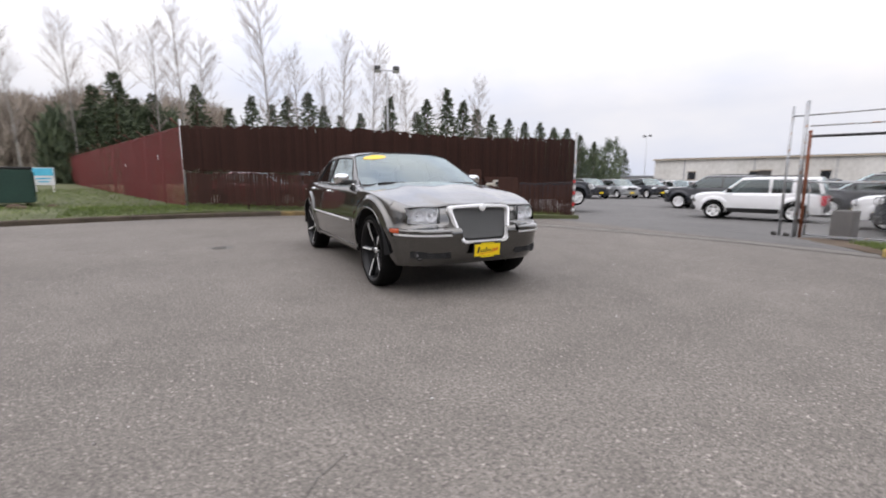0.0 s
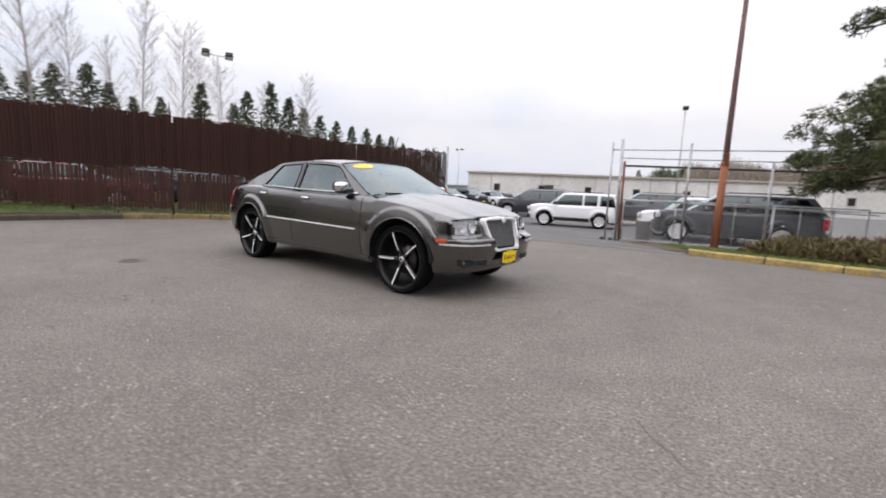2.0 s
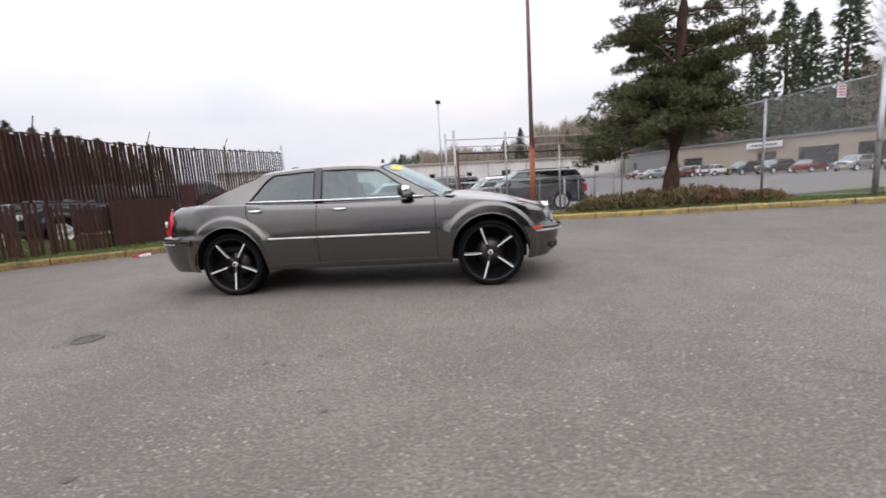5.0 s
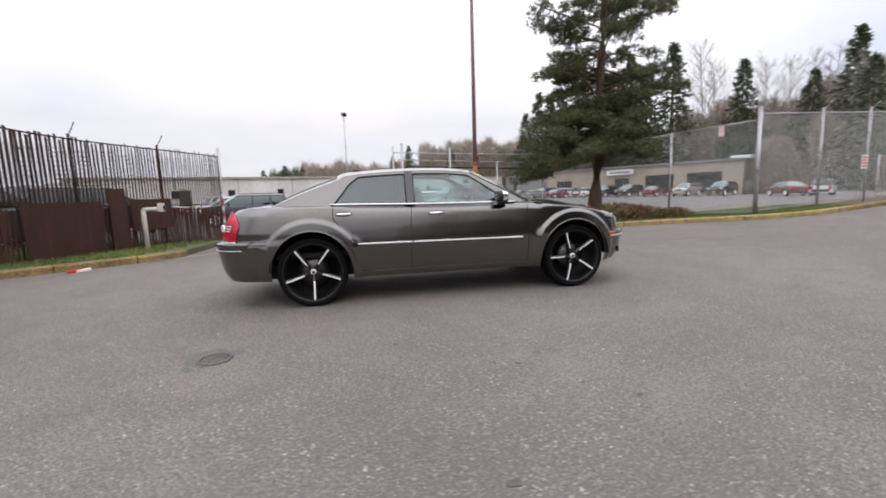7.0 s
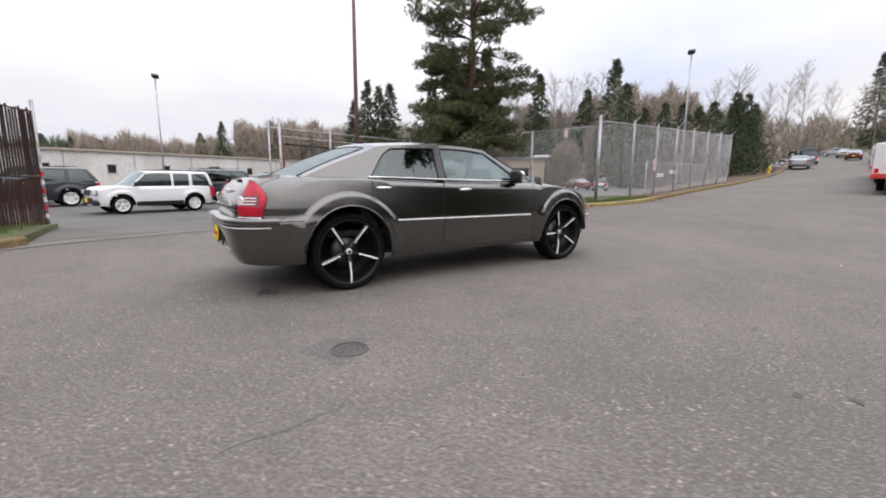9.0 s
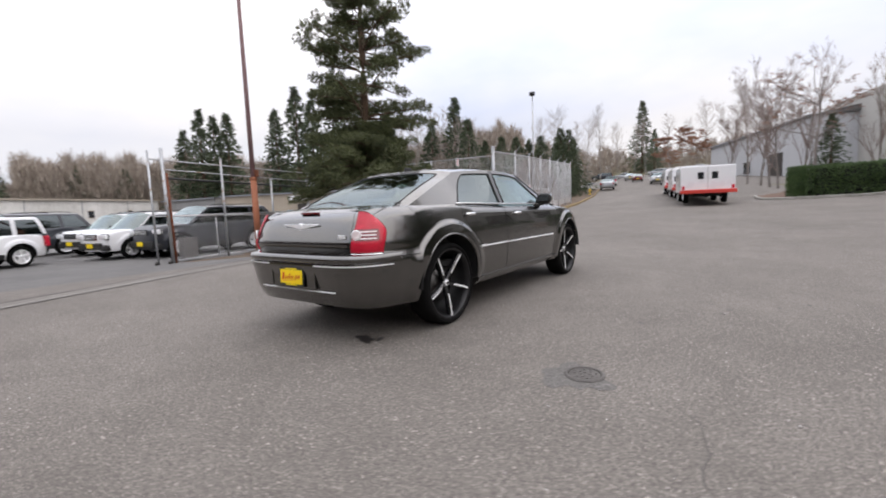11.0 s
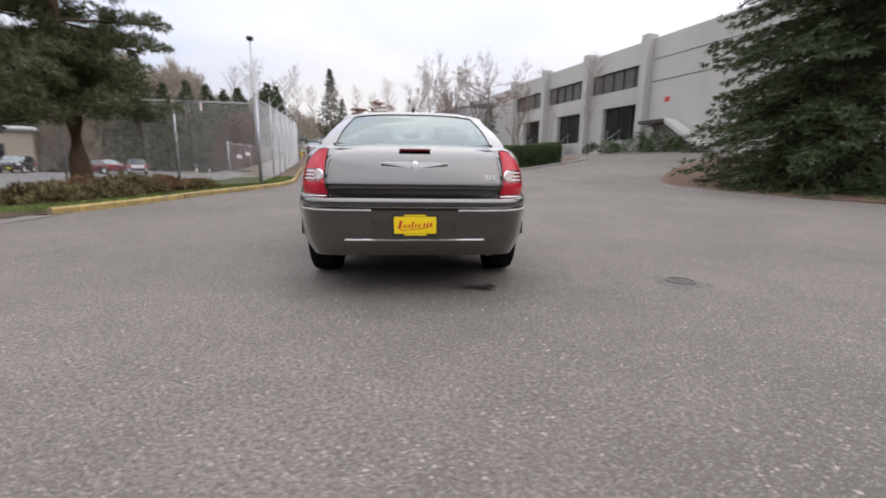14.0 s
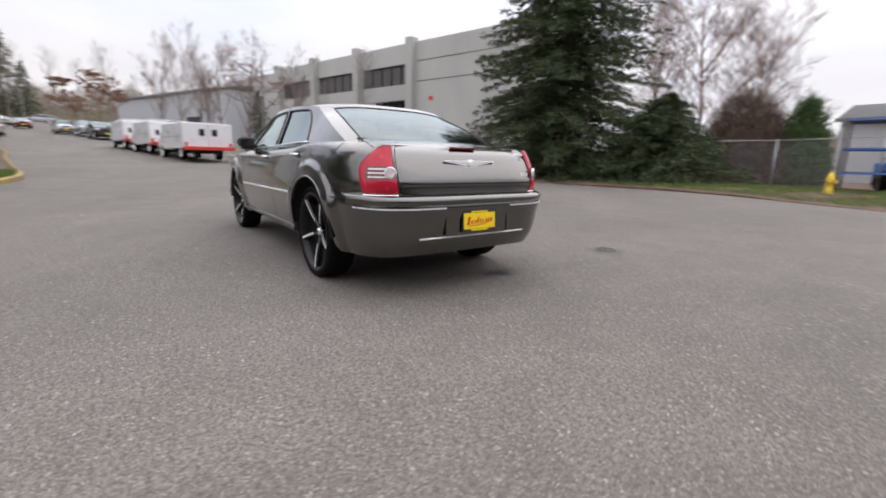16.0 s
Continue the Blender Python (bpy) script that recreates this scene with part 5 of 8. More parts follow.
    badge = part("winged_badge", bm, M_SILVER, boot, "silver winged badge")
    lathe_part("badge_disc", [(0.0, 0.004), (0.022, 0.004), (0.028, 0.001), (0.028, -0.012)], 20, M_SILVER, badge, at=pose(xx, 0, 0.950, 0, 0, 90))
    for k in range(3):
        part("boot_numeral", box_bm(0.006, 0.022, 0.030, (rx(0.54, 0.87) - 0.008, -0.505 - 0.028 * k, 0.868), 0.002), M_SILVER, boot)
    # roof fin
    part("roof_fin", box_bm(0.10, 0.035, 0.050, (-1.0, 0.0, 1.485), 0.014), M_BLACK, roof)

    for hx in HUB:
        for s in (1, -1):
            wheel(0.376, 0.238, 0.316, "five", car, (hx, s * 0.778, 0.376), s, -90 if hx < 0 else 109)
    return car


saloon()


M_GUTTER = material("gutter_concrete", (0.15, 0.138, 0.122), (0.235, 0.218, 0.195), 0.9, fine=60, coarse=1.5, bump=0.4)

# ---- fences, gate, poles ----
def diamond_wire(p, q, z0, z1, step=0.085, gauge=0.0017):
    """Chain-link fabric between two posts: crossing slanted wires as slim tubes."""
    p, q = Vector(p), Vector(q)
    along = (q - p)
    length = along.length
    along.normalize()
    out = Vector((-along.y, along.x))
    h = z1 - z0
    vs, fs = [], []
    for sgn in (1, -1):
        k = -h
        while k < length + h:
            a0, b0 = (k, 0.0), (k + h, h)
            if sgn < 0:
                a0, b0 = (k + h, 0.0), (k, h)
            (s0, h0), (s1, h1) = (a0, b0) if a0[0] < b0[0] else (b0, a0)
            if s1 > 0 and s0 < length:
                if s0 < 0:
                    h0 += (h1 - h0) * (0 - s0) / (s1 - s0)
                    s0 = 0.0
                if s1 > length:
                    h1 = h0 + (h1 - h0) * (length - s0) / (s1 - s0)
                    s1 = length
                c0, c1 = p + along * s0, p + along * s1
                g0, g1 = ground_z(*p) * (1 - s0 / length) + ground_z(*q) * s0 / length, ground_z(*p) * (1 - s1 / length) + ground_z(*q) * s1 / length
                A, B = Vector((*c0, g0 + z0 + h0)), Vector((*c1, g1 + z0 + h1))
                n = len(vs)
                o = Vector((*out, 0)) * gauge
                u = (B - A).normalized().cross(Vector((*out, 0))) * gauge
                vs += [A + o, A + u, A - o, A - u, B + o, B + u, B - o, B - u]
                fs += [(n + i, n + (i + 1) % 4, n + 4 + (i + 1) % 4, n + 4 + i) for i in range(4)]
            k += step
    return vs, fs


def chain_fence(name, label, points, height, base=0.1, post_every=3.0, arms=False, wire=0.085, rail=True, mid=False, group="", mat=None, post_r=0.035, gauge=0.0017):
    """A chain-link fence along points: posts, rails, and the woven wire."""
    mat = mat or M_GALV
    top = tagged(empty(name), label, "fence", group)
    stations = []
    for a, b in zip(points, points[1:]):
        a, b = Vector(a), Vector(b)
        n = max(1, round((b - a).length / post_every))
        stations += [a + (b - a) * k / n for k in range(n)]
    stations.append(Vector(points[-1]))
    for i, p in enumerate(stations):
        g = ground_z(p.x, p.y)
        hh = height + (0.12 if arms else 0.0)
        post = tube_part("post", [(p.x, p.y, g - 0.1), (p.x, p.y, g + base + hh)], post_r, mat, top, 8)
        lathe_part("post_cap", [(post_r + 0.006, 0.0), (post_r + 0.006, 0.025), (post_r * 0.6, 0.05), (0.0, 0.058)], 8, mat, post, "z", at=(p.x, p.y, g + base + hh - 0.01))
        if arms and i % 1 == 0:
            d = (stations[min(i + 1, len(stations) - 1)] - stations[max(i - 1, 0)]).normalized()
            nrm = Vector((d.y, -d.x))
            e = p + nrm * 0.22
            tube_part("outrigger_arm", [(p.x, p.y, g + base + height + 0.05), (e.x, e.y, g + base + height + 0.32)], 0.012, mat, post, 5)
    for a, b in zip(stations, stations[1:]):
        ga, gb = ground_z(a.x, a.y), ground_z(b.x, b.y)
        levels = ([height] if rail else []) + ([height * 0.5] if mid else []) + [0.06]
        for z in levels:
            tube_part("rail", [(a.x, a.y, ga + base + z), (b.x, b.y, gb + base + z)], 0.021 if z > 0.1 else 0.008, mat, top, 6)
        v, f = diamond_wire(a, b, base + 0.04, base + height, wire, gauge)
        place("wire_panel", mesh_of("wire_panel", v, f, M_WIRE), top)["kind"] = "stuff"
    return top


def slat_fence():
    """Tall chain-link fence filled with upright brown slats, ragged and gappy in places."""
    rng = random.Random(11)
    a, b = Vector((-10.32, -3.06)), Vector((-5.05, 8.47))
    d = (b - a)
    length = d.length
    d.normalize()
    nrm = Vector((d.y, -d.x))
    top = tagged(empty("slat_fence"), "tall chain-link fence filled with weathered brown slats", "fence")

    def base_z(s):
        return 0.36 * (1 - s / length) ** 1.3 - 0.10 * (s / length) ** 3 + 0.06

    def top_z(s):
        return curve_at([(0.0, 2.80), (4.0, 2.82), (6.4, 2.73), (8.2, 2.57), (10.5, 2.53), (13.0, 2.50)], s)

    def slat_mesh(w, t=0.012):
        me = bpy.data.meshes.new("slat")
        bm = box_bm(w, t, 1.0, (0, 0, 0.5), 0.0)
        bm.to_mesh(me)
        bm.free()
        me.materials.append(M_SLAT)
        return me

    kinds = {"mid": slat_mesh(0.078), "slim": slat_mesh(0.062), "blade": slat_mesh(0.122, 0.021)}
    turn = math.degrees(math.atan2(d.y, d.x))
    posts = [0.0, 1.9, 4.1, 6.4, 8.6, 10.7, length]
    for k, s in enumerate(posts):
        p = a + d * s - nrm * (0.11 if k not in (0, 6) else 0.0)
        hh = top_z(s) + (0.10 if k not in (0, 6) else 0.22)
        tube_part("post", [(p.x, p.y, base_z(s) - 0.3), (p.x, p.y, hh)], 0.038 if k in (0, 6) else 0.028, M_GALV if k in (0, 6) else M_SLAT, top, 8)
        if k not in (0, 6):
            e = p + nrm * 0.2
            tube_part("outrigger_arm", [(p.x, p.y, hh - 0.05), (e.x, e.y, hh + 0.22)], 0.011, M_SLAT, top, 5)
    for frac in (1.0, 0.44):
        pts = []
        for s in np.linspace(0, length, 14):
            p = a + d * s
            z = base_z(s) + (top_z(s) - base_z(s)) * frac
            pts.append((p.x, p.y, z - 0.03))
        tube_part("rail", pts, 0.017, M_SLAT, top, 6)
    v, f = diamond_wire(a - nrm * 0.08, b - nrm * 0.08, 0.25, 2.44, 0.09, 0.003)
    place("wire_panel", mesh_of("wire_panel", v, f, M_SLAT), top)["kind"] = "stuff"
    # upper slats: turned like louvres, so that they close from square on and open when seen aslant
    s = 0.05
    while s < length - 0.06:
        if rng.random() > 0.010:
            z0 = base_z(s) + (top_z(s) - base_z(s)) * 0.43 + rng.uniform(-0.02, 0.04) + 0.03 * math.sin(s * 2.1)
            z1 = top_z(s) - 0.02 + rng.uniform(-0.06, 0.06) - (0.18 if rng.random() < 0.05 else 0)
            p = a + d * s
            place("slat", kinds["blade"], top, pose(p.x, p.y, z0, rng.uniform(-0.5, 0.5), rng.uniform(-0.4, 0.4), turn + 44 + rng.uniform(-1.4, 1.4)) @ Matrix.Diagonal((1, 1, z1 - z0, 1)))
        s += 0.082
    # lower slats: a narrow set before the parked cars, a wide louvred one towards the entrance
    s = 0.05
    while s < length - 0.05:
        hole = 0.5 + 0.5 * math.sin(s * 1.7 + 1.0)
        if rng.random() > 0.03:
            z0 = base_z(s) - 0.02 + rng.uniform(0, 0.05)
            z1 = base_z(s) + (top_z(s) - base_z(s)) * 0.42 + rng.uniform(-0.03, 0.03) - 0.05 * hole
            p = a + d * s - nrm * 0.004
            place("slat", kinds[rng.choice(("mid", "mid", "slim"))], top, pose(p.x, p.y, z0, rng.uniform(-0.6, 0.6), rng.uniform(-0.6, 0.6), turn + 10 + rng.uniform(-5, 5)) @ Matrix.Diagonal((1, 1, z1 - z0, 1)))
        s += 0.086
    # solid boards wired to the foot of the fence
    for s0, s1, za, zb in ((7.45, 8.95, 0.10, 1.24), (9.12, 9.52, 0.08, 1.52), (9.62, 10.75, 0.52, 1.27)):
        mid = a + d * (s0 + s1) / 2 + nrm * 0.085
        lift = base_z((s0 + s1) / 2) - 0.05 if s0 < 5 else 0.0
        part("backing_board", box_bm(s1 - s0, 0.02, zb - za, (0, 0, (za + zb) / 2), 0.004), M_SLAT, top, at=pose(mid.x, mid.y, lift, 0, 0, turn))
    # reflective red and white tape on the end post
    for k in range(7):
        lathe_part("post_tape", [(0.041, 0.0), (0.041, 0.11)], 10, M_SIGNRED if k % 2 else M_SIGNWHITE, top, "z", at=(b.x, b.y, 0.12 + 0.19 * k))
    return top


slat_fence()


def red_fence():
    """A long fence of red slats running away from the corner post."""
    rng = random.Random(5)
    a, b = Vector((-10.32, -3.06)), Vector((-56.5, -16.8))
    d = (b - a)
    n = 18
    top = tagged(empty("red_slat_fence"), "long fence of dull red slats on steel posts", "fence")
    for k in range(n):
        p, q = a + d * (k / n), a + d * ((k + 1) / n)
        zp, zq = 0.36 + 0.65 * k / n, 0.36 + 0.65 * (k + 1) / n
        m = 30 if k < 4 else 14
        vs, fs = [], []
        L = (q - p).length
        u = (q - p).normalized()
        nr = Vector((-u.y, u.x))
        for j in range(m):
            for e, off in ((j / m, 0.0), ((j + 0.97) / m, 0.0)):
                c = p + (q - p) * e + nr * 0.012 * (1 if j % 2 else -1)
                z0 = zp + (zq - zp) * e
                vs += [(c.x, c.y, z0 - 0.05), (c.x, c.y, z0 + 2.40 + rng.uniform(-0.02, 0.02))]
            i = len(vs) - 4
            fs.append((i, i + 2, i + 3, i + 1))
        me = mesh_of("slat_panel", vs, fs, M_SLATRED)
        bm = bmesh.new()
        bm.from_mesh(me)
        bmesh.ops.solidify(bm, geom=bm.faces[:], thickness=0.01)
        bm.to_mesh(me)
        bm.free()
        place("slat_panel", me, top)
        tube_part("post", [(p.x, p.y, zp - 0.2), (p.x, p.y, zp + 2.46)], 0.03, M_GALV if k == 0 else M_SLATRED, top, 6)
        e = p + nr * 0.25
        tube_part("outrigger_arm", [(p.x, p.y, zp + 2.42), (e.x, e.y, zp + 2.66)], 0.012, M_SLATRED, top, 5)
        tube_part("rail", [(p.x, p.y, zp + 2.42), (q.x, q.y, zq + 2.42)], 0.02, M_SLATRED, top, 6)
    for s, z in ((3.0, 1.55), (9.5, 1.45)):
        c = a + d.normalized() * s
        part("notice_plate", box_bm(0.09, 0.006, 0.17, (0, 0, 0), 0.001), M_SIGNWHITE, top, "small white notice", at=pose(c.x + 0.01, c.y - 0.06, z + 0.4, 0, 0, math.degrees(math.atan2(d.y, d.x))))
    return top


red_fence()

chain_fence("chain_link_fence", "tall galvanised chain-link fence along the road, with outrigger arms",
            [(10.7, 5.37), (13.4, 5.72), (28.3, 8.35)], 2.9, 0.16, 2.45, True, 0.062, gauge=0.0018)
chain_fence("chain_link_fence", "galvanised chain-link fence behind the planted island", [(10.7, 5.37), (9.53, 7.59), (8.3, 10.2), (7.2, 12.6)], 2.75, 0.14, 2.6, False, 0.07, gauge=0.0021)
chain_fence("chain_link_fence", "low galvanised chain-link fence beside the gate", [(0.64, 10.15), (2.45, 10.55), (4.6, 10.9), (7.2, 12.6)], 1.32, 0.0, 2.0, False, 0.085, gauge=0.0009)

def slatted_gate(a, b, height):
    """A leaf of upright brown slats between galvanised posts, with two white notices."""
    a, b = Vector(a), Vector(b)
    d = (b - a).normalized()
    L = (b - a).length
    turn = math.degrees(math.atan2(d.y, d.x))
    g = tagged(empty("yard_gate", (a.x, a.y, ground_z(a.x, a.y)), turn), "closed brown slatted yard gate with two white notices", "gate")
    slat = mesh_of("slat", *box_lists(0.128, 0.02, height - 0.1), M_SLATGATE)
    for k in range(int(L / 0.145)):
        place("slat", slat, g, (0.12 + 0.145 * k, 0.012 * (-1) ** k, height * 0.5 + 0.02))
    for x in (0.0, L * 0.5, L):
        tube_part("post", [(x, 0.0, -0.2), (x, 0.0, height + 0.12)], 0.045, M_GALV, g, 8)
    for z in (0.12, height):
        tube_part("rail", [(0.0, 0.04, z), (L, 0.04, z)], 0.025, M_GALV, g, 6)
    for x, z in ((1.7, 1.05), (3.3, 1.28)):
        part("notice_plate", box_bm(0.85, 0.012, 0.26, (x, -0.04, z), 0.003), M_SIGNWHITE, g, "small white notice")
    return g


slatted_gate((25.3, 12.2), (33.2, 12.1), 1.9)

# corner post of the road fence, stouter and capped
cp = tagged(empty("fence_corner_post", (10.7, 5.37, ground_z(10.7, 5.37))), "stout galvanised corner post with a domed cap", "fence post")
tube_part("shaft", [(0.0, 0.0, -0.1), (0.0, 0.0, 3.2)], 0.06, M_GALV, cp, 12)
lathe_part("cap", [(0.066, 0.0), (0.066, 0.03), (0.03, 0.06), (0.0, 0.066)], 12, M_GALV, cp, "z", at=(0, 0, 3.2))


def gate():
    """The open sliding gate: tall posts, high guide rails, its stacked wire leaf."""
    g = tagged(empty("sliding_gate"), "open sliding chain-link gate between tall steel posts", "gate")
    z = -0.24
    tube_part("guide_post", [(0.29, 10.2, z), (0.29, 10.2, 2.90)], 0.03, M_GALV, g, 8)
    tube_part("guide_post", [(0.64, 10.12, z), (0.60, 10.12, 2.98)], 0.045, M_GALV, g, 8)
    tube_part("gate_post", [(0.74, 10.16, z), (0.70, 10.16, 2.30)], 0.036, M_RUST, g, 8)
    tube_part("gate_post", [(2.45, 10.55, z), (2.45, 10.55, 2.85)], 0.035, M_GALV, g, 8)
    tube_part("gate_post", [(4.45, 11.0, z), (4.45, 11.0, 2.3)], 0.035, M_GALV, g, 8)
    for x0, x1, zz, r, m in ((0.29, 7.0, 2.67, 0.020, M_GALV), (0.64, 7.0, 2.42, 0.018, M_GALV), (0.64, 6.6, 2.18, 0.032, M_BLACK), (0.29, 6.8, 1.12, 0.018, M_GALV)):
        pts = [(x, 10.18 + 0.22 * (x - 0.29), zz + (-0.008 if zz > 2.5 else -0.02) * (x - 0.29)) for x in np.linspace(x0, x1, 8)]
        tube_part("guide_rail", pts, r, m, g, 8)
    v, f = diamond_wire((0.75, 10.34), (6.6, 11.62), 0.06, 1.30, 0.085, 0.0011)
    place("leaf_wire", mesh_of("leaf_wire", v, f, M_WIRE), g)["kind"] = "stuff"
    for x in (0.75, 2.2, 3.7, 5.2, 6.6):
        y = 10.34 + 0.219 * (x - 0.75)
        tube_part("leaf_upright", [(x, y, z + 0.06), (x, y, 1.14)], 0.02, M_GALV, g, 6)
    tube_part("leaf_rail", [(0.75, 10.34, z + 0.08), (6.6, 11.62, z + 0.08)], 0.02, M_GALV, g, 6)
    tube_part("leaf_rail", [(0.75, 10.34, 1.12), (6.6, 11.62, 1.12)], 0.02, M_GALV, g, 6)
    for k, (x, y) in enumerate(((0.22, 10.1), (0.52, 10.02))):
        lathe_part("roller", [(0.0, -0.02), (0.06, -0.02), (0.06, 0.02), (0.0, 0.02)], 16, M_STEEL, g, at=(x, y, z + 0.07))
    part("gate_motor", box_bm(0.42, 0.36, 0.66, (1.35, 10.75, z + 0.36), 0.03), M_IRON, g, "dark gate motor cabinet")
    return g


gate()
# flush concrete gutter that crosses the entrance, with dark joints along both edges
GUTTER = smooth_line([(-5.15, 3.75), (-4.45, 4.40), (-2.2, 5.30), (-0.1, 6.12), (1.5, 6.55), (3.3, 6.70)], 0.4)
gt_rows = []
for i, p in enumerate(GUTTER):
    d = (GUTTER[min(i + 1, len(GUTTER) - 1)] - GUTTER[max(i - 1, 0)]).normalized()
    gt_rows.append([(p.x - d.y * o, p.y + d.x * o, ground_z(p.x - d.y * o, p.y + d.x * o) + 0.005 + dz) for o, dz in ((-0.02, 0.0), (0.12, -0.003), (0.28, -0.003), (0.42, 0.012))])
gut = tagged(place("gutter", grid_mesh("gutter", gt_rows, M_GUTTER, True)), "flush worn concrete gutter across the yard entrance", "gutter", kind="structure")
for j, w in ((0, 0.020), (2, 0.014), (3, 0.028)):
    rows = []
    for r in gt_rows:
        rows.append([(r[j][0], r[j][1] - w, r[j][2] + 0.004), (r[j][0], r[j][1] + w, r[j][2] + 0.004)])
    place("gutter_joint", grid_mesh("gutter_joint", rows, M_CRACK, False), gut)


def steel_pole():
    g = ground_z(3.36, 10.3)
    p = tagged(empty("steel_pole", (3.36, 10.30, g)), "tall rusty red steel pole rising beyond view", "pole")
    tube_part("lower_shaft", [(0, 0, -0.1), (0.0, 0, 2.45)], [0.105, 0.095], M_POLE, p, 14)
    tube_part("upper_shaft", [(0.0, 0, 2.45), (0.0, 0, 6.5), (0.0, 0, 12.0)], [0.078, 0.062, 0.05], M_POLETOP, p, 14)
    lathe_part("collar", [(0.10, -0.03), (0.112, 0.0), (0.112, 0.06), (0.08, 0.09)], 14, M_POLE, p, "z", at=(0, 0, 2.42))
    lathe_part("foot_plate", [(0.0, 0.02), (0.20, 0.02), (0.20, -0.05)], 12, M_RUST, p, "z", at=(0, 0, 0.05))
    part("junction_box", box_bm(0.10, 0.14, 0.24, (0.05, -0.11, 2.62), 0.012), M_RUST, p)
    return p


steel_pole()


def flood_lamp(x, y, z_base, height, heads, label, mast=None, turn=0.0, r=0.07):
    p = tagged(empty("street_lamp", (x, y, z_base), turn), label, "lamp post", "lamp posts")
    tube_part("mast", [(0, 0, -0.1), (0, 0, height * 0.5), (0, 0, height)], [r, r * 0.8, r * 0.6], mast or M_GALV, p, 10)
    if heads == 2:
        tube_part("cross_arm", [(0, -0.6, height), (0, 0.6, height)], 0.03, M_GALV, p, 6)
    for k in range(heads):
        yy = (-0.62, 0.62)[k] if heads == 2 else 0.0
        part("lamp_head", box_bm(0.48, 0.42, 0.26, (0.10, yy, height + 0.10), 0.06, Matrix.Rotation(radians(22), 4, "Y")), M_BLACK, p)
        part("lamp_glass", box_bm(0.34, 0.30, 0.02, (0.06, yy, height - 0.04), 0.004, Matrix.Rotation(radians(22), 4, "Y")), M_WHITELENS, p)
    return p


flood_lamp(-22.66, 8.56, 0.1, 8.35, 2, "twin-headed floodlight on a steel mast", turn=160)
flood_lamp(-1.93, 34.5, -0.3, 8.5, 1, "single floodlight on a pale mast in the car park", turn=-80)
flood_lamp(27.7, 11.1, 1.0, 8.4, 1, "single floodlight on a galvanised mast behind the fence", None, turn=200)
flood_lamp(-50, 71, -0.3, 10.0, 2, "twin-headed floodlight on a pale mast in the car park", turn=90)

# bent white standpipe in front of the slat fence
vp = tagged(empty("stand_pipe", (-5.95, 5.55, 0.06)), "bent white pipe with a card reader, set in the grass", "pipe")
tube_part("upright", [(0.04, -0.05, -0.1), (0.0, 0.0, 0.95), (0.02, 0.02, 0.985)], 0.052, M_PIPE, vp, 12)
tube_part("arm", [(0.0, 0.0, 0.965), (0.33, 0.07, 0.975)], 0.046, M_PIPE, vp, 12)
part("reader_box", box_bm(0.11, 0.13, 0.20, (0.36, 0.08, 1.0), 0.015), M_PIPE, vp)
part("reader_face", box_bm(0.06, 0.08, 0.09, (0.43, 0.09, 1.0), 0.01), M_BLACK, vp)

# signs on the road fence
for x, y, z, w, h, lab in ((15.6, 6.02, 1.75, 0.34, 0.46, "white notice with red lettering bars on the fence"), (11.5, 7.6, 3.0, 0.26, 0.36, "small faded notice hung on the fence")):
    sg = tagged(empty("fence_sign", (x, y, z), 10), lab, "sign", "fence signs")
    part("board", box_bm(w, 0.012, h, (0, 0, 0), 0.002), M_SIGNWHITE, sg)
    for k in range(4):
        part("text_bar", box_bm(w * (0.78 - 0.1 * (k % 2)), 0.004, h * 0.10, (0, -0.009, h * (0.32 - 0.21 * k)), 0.0), M_SIGNRED, sg)

# ---- road furniture and marks ----
mh = tagged(empty("manhole_cover", (-2.12, -2.28, 0.0045)), "round cast-iron manhole cover sunk in patched asphalt", "manhole cover")
lathe_part("frame", [(0.098, 0.0), (0.098, 0.008), (0.116, 0.008), (0.124, 0.0)], 32, M_IRON, mh, "z")
lathe_part("lid", [(0.0, 0.005), (0.088, 0.005), (0.095, 0.003), (0.095, 0.0)], 32, M_IRON, mh, "z")
for k in range(14):
    a = k * 2.39996
    r = 0.080 * math.sqrt((k + 0.5) / 14)
    part("stud", box_bm(0.013, 0.013, 0.004, (r * math.cos(a), r * math.sin(a), 0.0065), 0.0), M_IRON, mh)


def blotch(name, x, y, r, mat, label, seed, stretch=1.0, turn=0.0, lift=0.004, cat="stain"):
    rng = random.Random(seed)
    vs = [(0, 0, 0)]
    n = 28
    for k in range(n):
        a = 2 * math.pi * k / n
        rr = r * (0.72 + 0.45 * noise.noise((math.cos(a) * 1.6 + seed, math.sin(a) * 1.6, seed * 0.7)) + rng.uniform(-0.09, 0.09))
        vs.append((rr * math.cos(a) * stretch, rr * math.sin(a), 0))
    fs = [(0, 1 + k, 1 + (k + 1) % n) for k in range(n)]
    return tagged(place(name, mesh_of(name, vs, fs, mat), at=pose(x, y, ground_z(x, y) + lift, 0, 0, turn)), label, cat, kind="structure")


